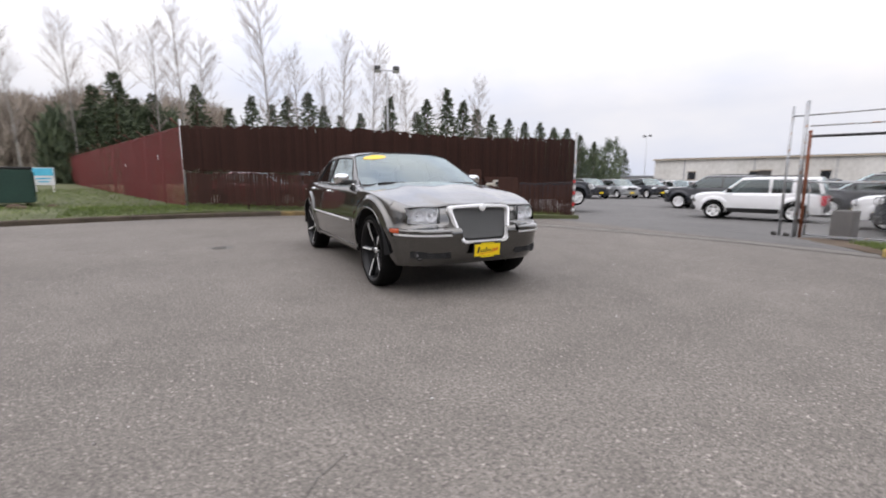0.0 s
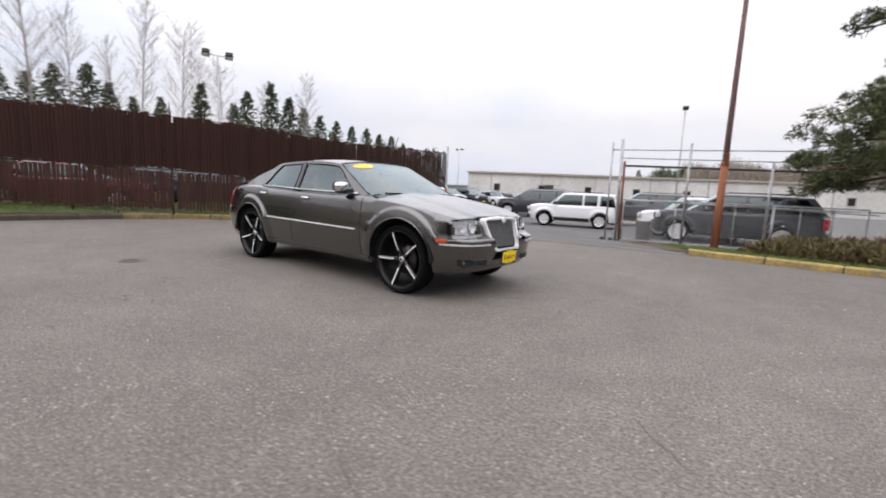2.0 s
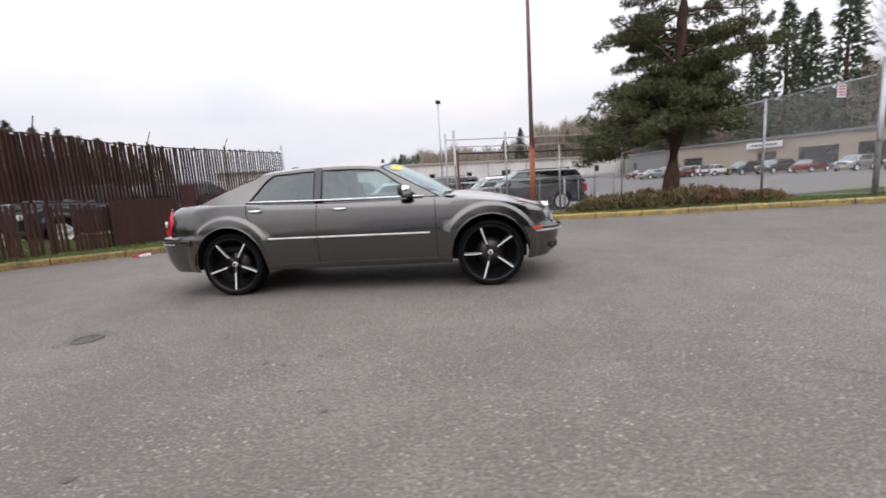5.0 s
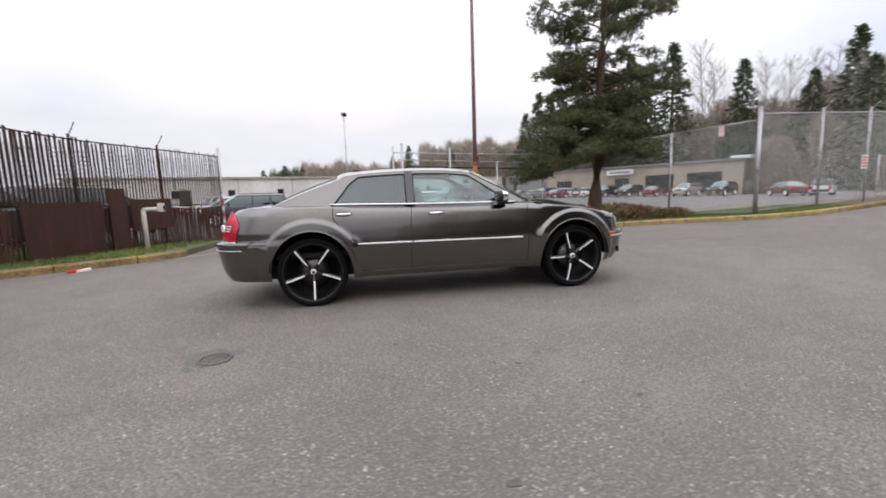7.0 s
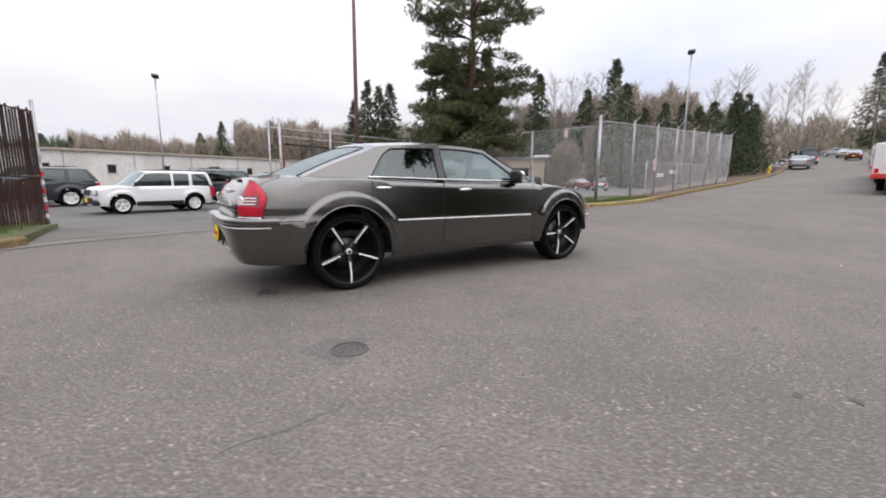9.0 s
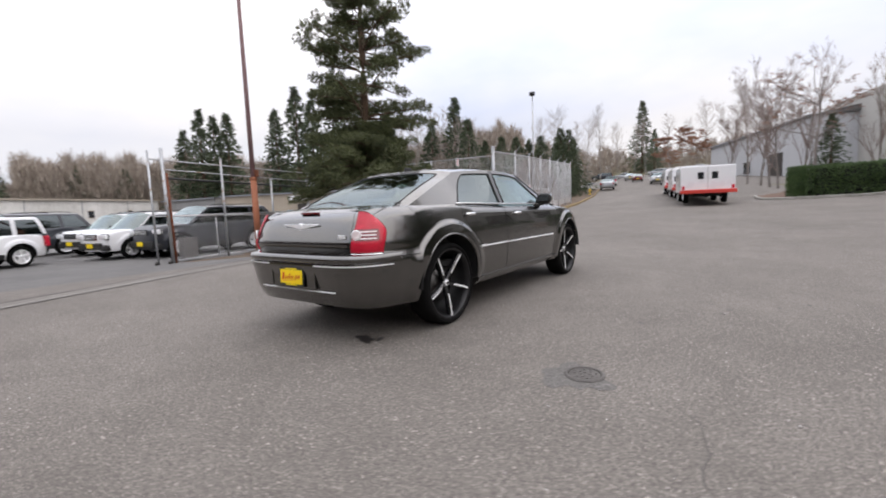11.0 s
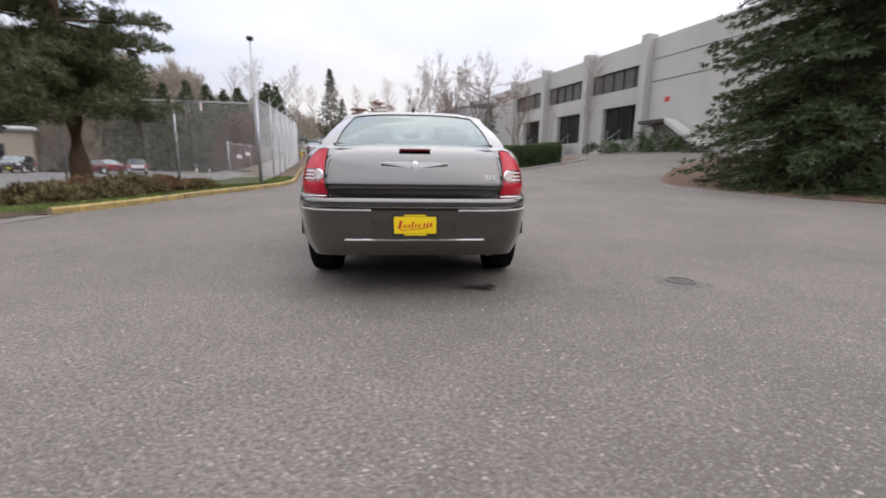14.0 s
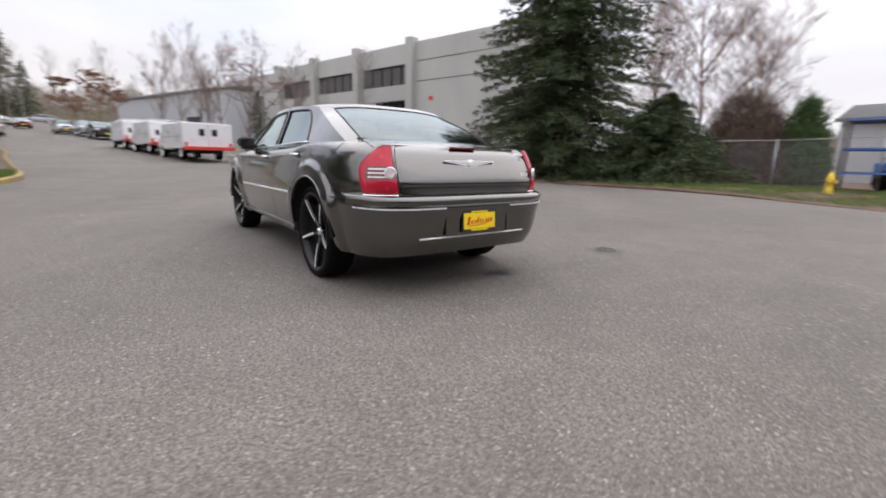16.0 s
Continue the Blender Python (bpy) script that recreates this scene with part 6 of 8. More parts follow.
M_PATCH = asphalt_material("asphalt_patch", (0.130, 0.122, 0.112), (0.172, 0.162, 0.150), (0.30, 0.285, 0.265))
blotch("oil_stain", -2.26, -0.50, 0.085, M_OIL, "small black oil stain on the asphalt", 3, 1.9, 70)
blotch("oil_stain", -2.20, -0.62, 0.035, M_OIL, "small black oil stain on the asphalt", 8, 2.2, 30)
blotch("asphalt_patch", -2.2, -2.25, 0.24, M_PATCH, "dark asphalt patch round the manhole", 5, 1.2, 30, 0.002)
for k, (x, y, r) in enumerate(((-0.44, -4.11, 0.045), (-0.26, -4.30, 0.05), (-0.77, -2.34, 0.035), (0.02, -2.95, 0.035), (0.22, -2.79, 0.03), (0.30, -3.33, 0.025), (0.53, -3.56, 0.03), (-0.14, -2.9, 0.03), (-1.1, -4.6, 0.03))):
    blotch("tar_spot", x, y, 0.7 * r, M_CRACK, "small dark tar spot on the asphalt", 14 + k, 1.7, 35 * k)


def crack(points, seed):
    """A thin wandering crack through a few places."""
    rng = random.Random(seed)
    pts = [Vector((p.x + rng.uniform(-0.02, 0.02), p.y + rng.uniform(-0.02, 0.02))) for p in smooth_line(points, 0.09)]
    rows = []
    for i, q in enumerate(pts):
        d = (pts[min(i + 1, len(pts) - 1)] - pts[max(i - 1, 0)]).normalized()
        w = rng.uniform(0.0001, 0.0026) * (1 if 0 < i < len(pts) - 1 else 0.1)
        z = ground_z(q.x, q.y) + 0.004
        rows.append([(q.x - d.y * w, q.y + d.x * w, z), (q.x + d.y * w, q.y - d.x * w, z)])
    tagged(place("road_crack", grid_mesh("road_crack", rows, M_CRACK, False)), "thin dark crack wandering through the asphalt", "crack", kind="structure")


for k, c in enumerate((((2.15, -1.53), (2.60, -2.25), (2.53, -2.88), (2.58, -3.2), (2.66, -3.6)), ((-1.44, -1.28), (-1.73, -1.50), (-1.88, -1.56)), ((-1.88, -1.56), (-2.05, -1.9), (-2.12, -2.1)),
                       ((-2.2, -2.56), (-2.4, -2.9), (-3.0, -3.0)), ((4.25, -1.9), (4.5, -2.2), (4.75, -2.25)), ((1.4, -1.42), (0.9, -1.6), (0.28, -1.57)), ((3.3, -3.1), (3.7, -3.3), (4.1, -3.25)))):
    crack(c, k)

# loose pale stones and crumbs on the road
rng_np = np.random.default_rng(7)
n = 2600
xy = np.column_stack([rng_np.uniform(-8, 9, n), rng_np.uniform(-9, 5, n)])
keep = ~((np.abs(xy[:, 0]) < 2.7) & (np.abs(xy[:, 1]) < 1.0))
xy = xy[keep]
r = rng_np.uniform(0.0025, 0.0075, len(xy)) * (1 + (rng_np.random(len(xy)) > 0.97))
cz = np.array([ground_z(x, y) for x, y in xy])
oct_v = np.array([(1, 0, 0), (0, 1, 0), (-1, 0, 0), (0, -1, 0), (0, 0, 0.8), (0, 0, -0.4)], float)
oct_f = np.array([(0, 1, 4), (1, 2, 4), (2, 3, 4), (3, 0, 4), (1, 0, 5), (2, 1, 5), (3, 2, 5), (0, 3, 5)])
ang = rng_np.uniform(0, 6.28, len(xy))
ca, sa = np.cos(ang)[:, None], np.sin(ang)[:, None]
vv = np.stack([ca * oct_v[:, 0] - sa * oct_v[:, 1] * 0.7, sa * oct_v[:, 0] + ca * oct_v[:, 1] * 0.7, np.repeat(oct_v[None, :, 2], len(xy), 0)], -1) * r[:, None, None]
vv += np.column_stack([xy, cz + r * 0.2])[:, None, :]
ff = oct_f[None] + 6 * np.arange(len(xy))[:, None, None]
M_GRIT = material("pale_grit", (0.22, 0.20, 0.19), (0.50, 0.48, 0.45), 0.9, by_island=0.9)
tagged(place("grit", mesh_np("grit", vv.reshape(-1, 3), ff.reshape(-1, 3), M_GRIT)), "loose pale grit strewn over the asphalt", "grit", kind="stuff")


# ---- plants ----
def grass_on(name, inside, box, count, h, mat, label, seed, lift, zone=None, bank=None):
    rng = np.random.default_rng(seed)
    pts = []
    while len(pts) < count:
        x, y = rng.uniform(box[0], box[1]), rng.uniform(box[2], box[3])
        if inside(x, y) and (zone is None or rng.random() < zone(x, y)):
            pts.append((x, y, ground_z(x, y) + lift + (bank(x, y) if bank else 0)))
    v, q = blades(pts, np.tile((0, 0, 1.0), (len(pts), 1)), 3, h, 0.010, 0.42, rng)
    return tagged(place(name, mesh_np(name, v, q, mat)), label, "grass", kind="stuff")


grass_on("grass", west_in, (-11.2, -4.6, -6.0, 8.5), 15000, 0.085, M_GRASS, "short green grass along the kerb", 1, 0.11, lambda x, y: smoothstep(-4.9, -5.9, x), west_bank)
grass_on("grass", west_in, (-30, -8.5, -16, -2.5), 9000, 0.10, M_GRASS, "short green grass before the red fence", 2, 0.11, lambda x, y: 1.0, west_bank)
grass_on("grass", east_in, (2.4, 14, 4.7, 8.3), 15000, 0.085, M_GRASS, "thin moss and grass behind the yellow kerb", 3, 0.09, lambda x, y: smoothstep(9.0, 6.6, y) * 0.8 + 0.08)
grass_on("grass", south_in, (-9, 7.5, -19, -9), 15000, 0.085, M_GRASS, "thin grass on the verge", 4, 0.05, lambda x, y: (0.25 + 0.75 * (noise.noise((x * 0.5, y * 0.5, 1)) > -0.15)) * smoothstep(7.5, 5.0, x), lambda x, y: 0.14 * smoothstep(-12.5, -16, y))


def mound(name, x, y, rx, ry, h, mat, label, seed, count=420, blade=0.16, cat="shrub", turn=0.0, dense=9):
    """A low shrub: many small leaf blades on an uneven dome, on short stems."""
    rng = np.random.default_rng(seed)
    u = rng.normal(size=(count, 3))
    u[:, 2] = np.abs(u[:, 2])
    u /= np.linalg.norm(u, axis=1, keepdims=True)
    rad = rng.uniform(0.45, 1.0, count) ** 0.6
    lump = np.array([1 + 0.30 * noise.noise((a * 2.2 + seed, b * 2.2, c * 2.2)) for a, b, c in u])
    p = u * (rad * lump)[:, None] * np.array([rx, ry, h])
    v, q = blades(p, u + np.array([0, 0, 0.5]), dense, blade, blade * 0.22, 0.7, rng)
    top = tagged(empty(name, (x, y, ground_z(x, y) + 0.05), turn), label, cat, "shrubs")
    place("foliage", mesh_np("foliage", v, q, mat), top)
    sv, sf = [], []
    for k in range(10):
        a = rng.uniform(0, 6.28)
        tv, tf = tube([(0.15 * rx * math.cos(a), 0.15 * ry * math.sin(a), -0.1), (0.6 * rx * math.cos(a), 0.6 * ry * math.sin(a), h * 0.6)], [0.012, 0.005], 4, False)
        o = len(sv)
        sv += tv
        sf += [tuple(o + i for i in fc) for fc in tf]
    place("stem_work", mesh_of("stem_work", sv, sf, M_BARKGREY), top)
    return top


for k, (x, y, rx_, ry_, h, red) in enumerate(((5.0, 7.9, 0.9, 0.6, 0.42, 0), (6.1, 7.7, 1.0, 0.7, 0.55, 0), (7.3, 7.6, 1.1, 0.8, 0.60, 0), (6.7, 8.6, 1.1, 0.8, 0.62, 1), (8.3, 7.3, 0.9, 0.7, 0.5, 1),
                                              (5.6, 8.8, 1.0, 0.7, 0.6, 0), (8.0, 8.3, 1.0, 0.8, 0.66, 0), (8.9, 6.7, 0.7, 0.5, 0.34, 0), (9.2, 7.0, 0.6, 0.5, 0.3, 1))):
    mound("heather_shrub", x, y, rx_, ry_, h * 0.84, M_HEATHERRED if red else M_HEATHER, "low winter heather in the planted island", 40 + k)


def limb_points(start, aim, length, rng, sag=0.0, wander=0.12, steps=7):
    p, d = Vector(start), Vector(aim).normalized()
    out = [p.copy()]
    for k in range(steps):
        d = (d + Vector((rng.uniform(-1, 1), rng.uniform(-1, 1), rng.uniform(-1, 1))) * wander + Vector((0, 0, -sag))).normalized()
        p = p + d * (length / steps)
        out.append(p.copy())
    return out


def pine(x, y, base, height, lean, seed):
    """A tall pine: bare leaning trunk, level limbs, needle tufts in flat pads with gaps."""
    rng, rn = random.Random(seed), np.random.default_rng(seed)
    top = tagged(empty("pine_tree", (x, y, base)), "tall pine with a leaning bare trunk and layered green pads", "tree")
    n = 12
    trunk = [Vector((lean[0] * (k / n) ** 0.9 + 0.03 * math.sin(k * 0.9), lean[1] * (k / n) ** 0.9 + 0.03 * math.sin(k * 1.7), height * k / n - (0.2 if k == 0 else 0))) for k in range(n + 1)]
    tube_part("trunk", trunk, [0.25 * (1 - 0.80 * k / n) + (0.06 if k == 0 else 0) for k in range(n + 1)], M_BARK, top, 12)
    lv, lf, roots, aims = [], [], [], []

    def wood(pts, radii, sides=5):
        tv, tf = tube(pts, radii, sides, False)
        o = len(lv)
        lv.extend(tv)
        lf.extend(tuple(o + q for q in fc) for fc in tf)

    def pad(c, out, r, flat, amount):
        """One clump of needles: fuller above, with its tufts aimed outwards and up."""
        for _ in range(amount):
            a, d = rng.uniform(0, 6.283), math.sqrt(rng.random())
            up = rng.uniform(-0.45, 1.0) * math.sqrt(1 - 0.8 * d * d)
            roots.append((c.x + r * d * math.cos(a), c.y + r * d * math.sin(a), c.z + flat * up - 0.10 * r * d))
            aims.append((out.x * 0.45 + 0.6 * d * math.cos(a), out.y * 0.45 + 0.6 * d * math.sin(a), 0.15 + 0.5 * max(0.0, up)))

    def on_trunk(z):
        i = min(n - 1, max(0, int(z * n)))
        return trunk[i].lerp(trunk[i + 1], z * n - i)

    # low dome of crowded, drooping boughs, wider towards the west
    for k in range(66):
        t = (k + rng.random()) / 66
        a = rng.uniform(0, 6.283) if t > 0.12 else rng.uniform(1.9, 4.3)
        c = on_trunk(0.175 + 0.17 * t)
        wide = 2.05 + 1.15 * max(0.0, -math.cos(a)) ** 1.5
        reach = wide * (1 - t) ** 0.62 * rng.uniform(0.80, 1.04) + 0.35
        pts = limb_points(c, (math.cos(a), math.sin(a), rng.uniform(-0.06, 0.16)), reach, rng, 0.035, 0.12)
        wood(pts, [max(0.010, 0.045 * (1 - i / 8) + 0.010) for i in range(len(pts))])
        out = Vector((math.cos(a), math.sin(a), 0))
        for i in (3, 5, 6, 7):
            if i < len(pts):
                q = pts[i] + Vector((rng.gauss(0, 0.16), rng.gauss(0, 0.16), rng.uniform(-0.10, 0.24)))
                pad(q, out, rng.uniform(0.30, 0.46), 0.25, 50)
    # open upper crown of clumps on level limbs
    z = 0.345
    while z < 0.985:
        c = on_trunk(z)
        reach = 2.75 * (1 - 0.70 * smoothstep(0.55, 1.0, z)) * (0.97 + 0.03 * smoothstep(0.37, 0.44, z))
        for _ in range(5 if z < 0.46 else rng.choice((3, 4, 4))):
            a = rng.uniform(0, 6.283)
            ln = reach * rng.uniform(0.60, 1.08)
            pts = limb_points(c, (math.cos(a), math.sin(a), rng.uniform(0.0, 0.42)), ln, rng, 0.02, 0.20)
            wood(pts, [max(0.012, 0.06 * (1 - z) * (1 - k / 8) + 0.012) for k in range(len(pts))])
            for k in (3, 4, 5, 6, 7):
                if k >= len(pts):
                    continue
                for sgn in (1, -1):
                    if rng.random() < 0.28:
                        continue
                    side = Vector((-math.sin(a), math.cos(a), 0)) * sgn * rng.uniform(0.10, 0.30) * ln * (1 - 0.5 * k / 7)
                    q = pts[k] + side + Vector((0, 0, rng.uniform(0.0, 0.22)))
                    wood([pts[k], q], [0.010, 0.005], 3)
                    pad(q, Vector((math.cos(a), math.sin(a), 0)), rng.uniform(0.20, 0.36), 0.20, 32)
        z += rng.uniform(0.030, 0.042)
    place("limb_work", mesh_of("limb_work", lv, lf, M_BARK, True), top)["kind"] = "stuff"
    v, q = blades(roots, aims, 9, 0.125, 0.019, 0.75, rn)
    place("crown", mesh_np("crown", v, q, M_PINE), top)
    return top


pine(7.7, 9.32, 0.0, 12.5, (1.1, 1.1), 21)


def fir(x, y, base, height, radius, seed, mat, name, label, layers=46, per=13, tuft=0.30, width=0.06, count=9, skirt=0.0, blades_at=5, taper=0.82):
    """A dense fir: whorls of drooping boughs carrying many sprays, broad at the foot, uneven in outline."""
    rng, rn = random.Random(seed), np.random.default_rng(seed)
    top = tagged(empty(name, (x, y, base)), label, "tree")
    tube_part("trunk", [(0, 0, -0.2), (0, 0, height * 0.5), (0, 0, height * 0.98)], [0.03 * height * 0.6 + 0.05, 0.012 * height, 0.01], M_BARK, top, 8)
    roots, aims, lv, lf = [], [], [], []
    for k in range(layers):
        z = skirt + (1 - skirt) * (k / layers) ** 1.08
        rad = radius * (1 - z) ** taper * (0.78 + 0.30 * smoothstep(0.0, 0.10, z)) + 0.02 * height * (1 - z)
        for j in range(max(3, int(per * (1 - 0.6 * z)))):
            a = rng.uniform(0, 6.283)
            ln = rad * rng.uniform(0.62, 1.06) * (1 + 0.26 * noise.noise((math.cos(a) * 1.5, math.sin(a) * 1.5, z * 7 + seed)))
            h0 = height * z
            m = max(4, int(2.2 * blades_at * ln / radius) + 3)
            for i in range(1, m + 1):
                t = i / m
                zz = h0 + ln * (0.22 * t - 0.62 * t * t + 0.24 * t**4)
                c = Vector((math.cos(a) * ln * t, math.sin(a) * ln * t, max(0.06, zz)))
                for _ in range(2):
                    sd = rng.uniform(-1, 1) * 0.20 * ln * (1.15 - 0.95 * t)
                    roots.append((c.x - math.sin(a) * sd, c.y + math.cos(a) * sd, max(0.04, c.z - abs(sd) * 0.18 + rng.gauss(0, 0.05))))
                    aims.append((math.cos(a) * 0.9 - math.sin(a) * sd * 1.2, math.sin(a) * 0.9 + math.cos(a) * sd * 1.2, -0.22))
            tv, tf = tube([(0, 0, h0), (math.cos(a) * ln * 0.5, math.sin(a) * ln * 0.5, max(0.05, h0 - 0.015 * ln)), (math.cos(a) * ln * 0.9, math.sin(a) * ln * 0.9, max(0.05, h0 - 0.19 * ln))], [0.02, 0.012, 0.005], 3, False)
            o = len(lv)
            lv += tv
            lf += [tuple(o + q for q in fc) for fc in tf]
    place("bough_work", mesh_of("bough_work", lv, lf, M_BARK), top)
    v, q = blades(roots, aims, count, tuft, width, 0.42, rn, 0.12)
    place("crown", mesh_np("crown", v, q, mat), top)
    return top


fir(10.4, -16.3, 0.15, 20.0, 4.6, 31, M_FIR, "fir_tree", "broad dark fir whose boughs sweep the ground", 64, 20, 0.22, 0.034, 9, 0.0, 9, 0.48)
fir(6.0, -18.2, 0.15, 4.1, 4.0, 32, M_FIR, "spreading_conifer", "low spreading dark conifer on the mulch bed", 24, 24, 0.20, 0.030, 9, 0.0, 8, 0.7)


def bare_tree_mesh(height, seed, spread=0.5, levels=4, thick=0.012, upright=0.5, forks=(3, 5), low=0.30, side=1.0, first=5):
    """Trunk and limbs of a leafless tree as two meshes."""
    rng = random.Random(seed)
    parts = {0: ([], []), 1: ([], [])}

    def grow(p, d, ln, r, level):
        steps = 5 if level < 2 else 2
        pts = limb_points(p, d, ln, rng, -0.05 * upright, 0.10 + 0.05 * level, steps)
        key = 0 if level == 0 else 1
        tv, tf = tube(pts, [max(0.004, r * (1 - 0.75 * k / steps)) for k in range(steps + 1)], (8, 5, 4, 3, 3)[level], False)
        V, F = parts[key]
        o = len(V)
        V += tv
        F += [tuple(o + q for q in fc) for fc in tf]
        if level >= levels:
            return
        n = rng.randint(*forks) + (first if level == 0 else 0)
        for k in range(n):
            t = rng.uniform(low if level == 0 else 0.2, 1.0)
            i = min(steps - 1, int(t * steps))
            q = pts[i].lerp(pts[i + 1], t * steps - i)
            a = rng.uniform(0, 6.283)
            out = Vector((math.cos(a), math.sin(a), 0))
            dd = (pts[i + 1] - pts[i]).normalized() * upright + out * spread + Vector((0, 0, 0.25 * upright))
            grow(q, dd, ln * (side if level == 0 else 1.0) * rng.uniform(0.34, 0.58) * (1.25 - 0.5 * t), max(0.004, r * 0.42 * (1.15 - 0.6 * t)), level + 1)

    grow((0, 0, -0.2), (0.03, 0.02, 1), height * 0.82, height * thick, 0)
    return parts


def bare_tree(name, mesh_pair, mats, x, y, z, label, scale=1.0, turn=0.0):
    top = tagged(empty(name, (x, y, z), turn), label, "tree", "bare trees")
    top.scale = (scale, scale, scale)
    place("trunk", mesh_pair[0], top)
    place("branch_work", mesh_pair[1], top)
    return top


def tree_meshes(height, seed, m0, m1, **kw):
    pr = bare_tree_mesh(height, seed, **kw)
    return mesh_of("trunk", *pr[0], m0, True), mesh_of("branch_work", *pr[1], m1, False)


def birch_meshes(height, seed, crown=1.0):
    """A slender birch: leaning pale stem, many short rising boughs, each a spray of fine twigs."""
    rng = random.Random(seed)
    lean = Vector((rng.uniform(-0.06, 0.06), rng.uniform(-0.06, 0.06), 0))
    stem = [Vector((lean.x * height * t * t + 0.05 * math.sin(3 * t + seed), lean.y * height * t * t, height * t - 0.2 * (t == 0))) for t in [k / 10 for k in range(11)]]
    trunk = tube(stem, [height * 0.0062 * (1 - 0.88 * k / 10) + 0.008 for k in range(11)], 7, False)
    V, F = [], []

    def add(pts, radii, sides):
        tv, tf = tube(pts, radii, sides, False)
        o = len(V)
        V.extend(tv)
        F.extend([tuple(o + q for q in fc) for fc in tf])

    for k in range(54):
        t = 0.30 + 0.69 * (k + rng.random()) / 54
        i = min(9, int(t * 10))
        p = stem[i].lerp(stem[i + 1], t * 10 - i)
        a = rng.uniform(0, 6.283)
        out = Vector((math.cos(a), math.sin(a), rng.uniform(0.9, 1.7)))
        ln = height * crown * (0.055 + 0.16 * math.sin(math.pi * min(1.0, (t - 0.22) / 0.85)) ** 1.2) * rng.uniform(0.7, 1.15)
        pts = limb_points(p, out, ln, rng, -0.03, 0.10, 4)
        add(pts, [0.018, 0.014, 0.011, 0.008, 0.006], 4)
        for m in range(8):
            w = 0.2 + 0.8 * (m + rng.random()) / 8
            j = min(3, int(w * 4))
            q = pts[j].lerp(pts[j + 1], w * 4 - j)
            d = (pts[j + 1] - pts[j]).normalized() + Vector((rng.uniform(-1, 1), rng.uniform(-1, 1), rng.uniform(-0.3, 0.7))) * 0.75
            e = q + d.normalized() * ln * rng.uniform(0.22, 0.42)
            add([q, e], [0.007, 0.005], 3)
            for _ in range(3):
                d2 = d.normalized() + Vector((rng.uniform(-1, 1), rng.uniform(-1, 1), rng.uniform(-0.5, 0.6))) * 0.7
                c = q.lerp(e, rng.uniform(0.3, 1.0))
                add([c, c + d2.normalized() * ln * rng.uniform(0.12, 0.24)], [0.005, 0.0035], 3)
    return mesh_of("trunk", *trunk, M_BARKPALE, True), mesh_of("branch_work", V, F, M_TWIGPALE, False)


BIRCHES = [birch_meshes(13.8, 101), birch_meshes(13.8, 102, 0.85), birch_meshes(13.8, 103, 0.75)]
MAPLES = [tree_meshes(8, 111, M_BARKGREY, M_TWIGBROWN, spread=0.55, upright=0.95, levels=4, thick=0.011, forks=(4, 6), low=0.16, side=1.05, first=7),
          tree_meshes(8, 112, M_BARKGREY, M_TWIGBROWN, spread=0.65, upright=0.85, levels=4, thick=0.011, forks=(4, 6), low=0.20, side=1.0, first=7)]
VASE = tree_meshes(12, 121, M_TWIGRED, M_TWIGRED, spread=0.80, upright=0.88, levels=4, thick=0.0066, forks=(5, 8), low=0.04, first=15)


def spot(eye, az, dist):
    return eye[0] + dist * math.cos(radians(az)), eye[1] + dist * math.sin(radians(az))


W_EYE, N_EYE, E_EYE, S_EYE = (5.8, -2.3), (-3.1, -4.8), (-5.2, -2.1), (-5.0, 2.0)
k = 0
for az, el, d in ((173.3, 19.5, 46), (-177.8, 17.2, 48), (164.8, 16.8, 50), (161.1, 15.2, 52), (-168.3, 14.4, 52), (-172.7, 14.7, 55), (156.6, 12.1, 60), (147.6, 12.1, 60), (-175.4, 15.2, 50),
                  (170.2, 14.0, 55), (-164.0, 13.0, 52), (159.0, 12.5, 62), (-179.5, 14.5, 58), (152.5, 10.5, 64), (166.5, 12.5, 60)):
    x, y = spot(W_EYE, az, d)
    h = 1 + d * math.tan(radians(el))
    bare_tree("birch_tree", BIRCHES[k % 3], None, x, y, 0.5, "tall leafless pale-barked tree behind the fence", h / 13.8, 47 * k)
    k += 1

# big bare branches close by the green container
bare_tree("bare_tree", MAPLES[1], None, -13.8, -13.4, 0.3, "leafless spreading tree beside the grass", 1.25, 30)


def far_fir_mesh(height, radius, seed, mat, layers=40, per=13):
    rng, rn = random.Random(seed), np.random.default_rng(seed)
    roots, aims = [], []
    for k in range(layers):
        z = 0.08 + 0.92 * k / layers
        rad = radius * (1 - z) ** 0.85 * (0.85 + 0.20 * noise.noise((k * 0.9, seed, 0.5)))
        for j in range(max(3, int(per * (1 - 0.5 * z)))):
            a = rng.uniform(0, 6.283)
            ln = rad * rng.uniform(0.55, 1.2)
            for i in range(3):
                t = (i + 1) / 3
                roots.append((math.cos(a) * ln * t, math.sin(a) * ln * t, height * z - 0.34 * ln * t * t + rng.gauss(0, 0.012 * height)))
                aims.append((math.cos(a), math.sin(a), -0.25))
    return mesh_np("crown", *blades(roots, aims, 5, 0.026 * height, 0.009 * height, 0.55, rn), mat)


# far crowns in the needle colour paled for haze
FAR_CROWNS = [far_fir_mesh(12, 3.6, 201, M_HAZEFIR), far_fir_mesh(12, 4.6, 202, M_HAZEFIR), far_fir_mesh(12, 3.0, 203, M_HAZEFIR)]
FAR_TRUNK = mesh_of("trunk", *tube([(0, 0, -0.5), (0, 0, 11.7)], [0.22, 0.02], 6, False), M_BARK, True)


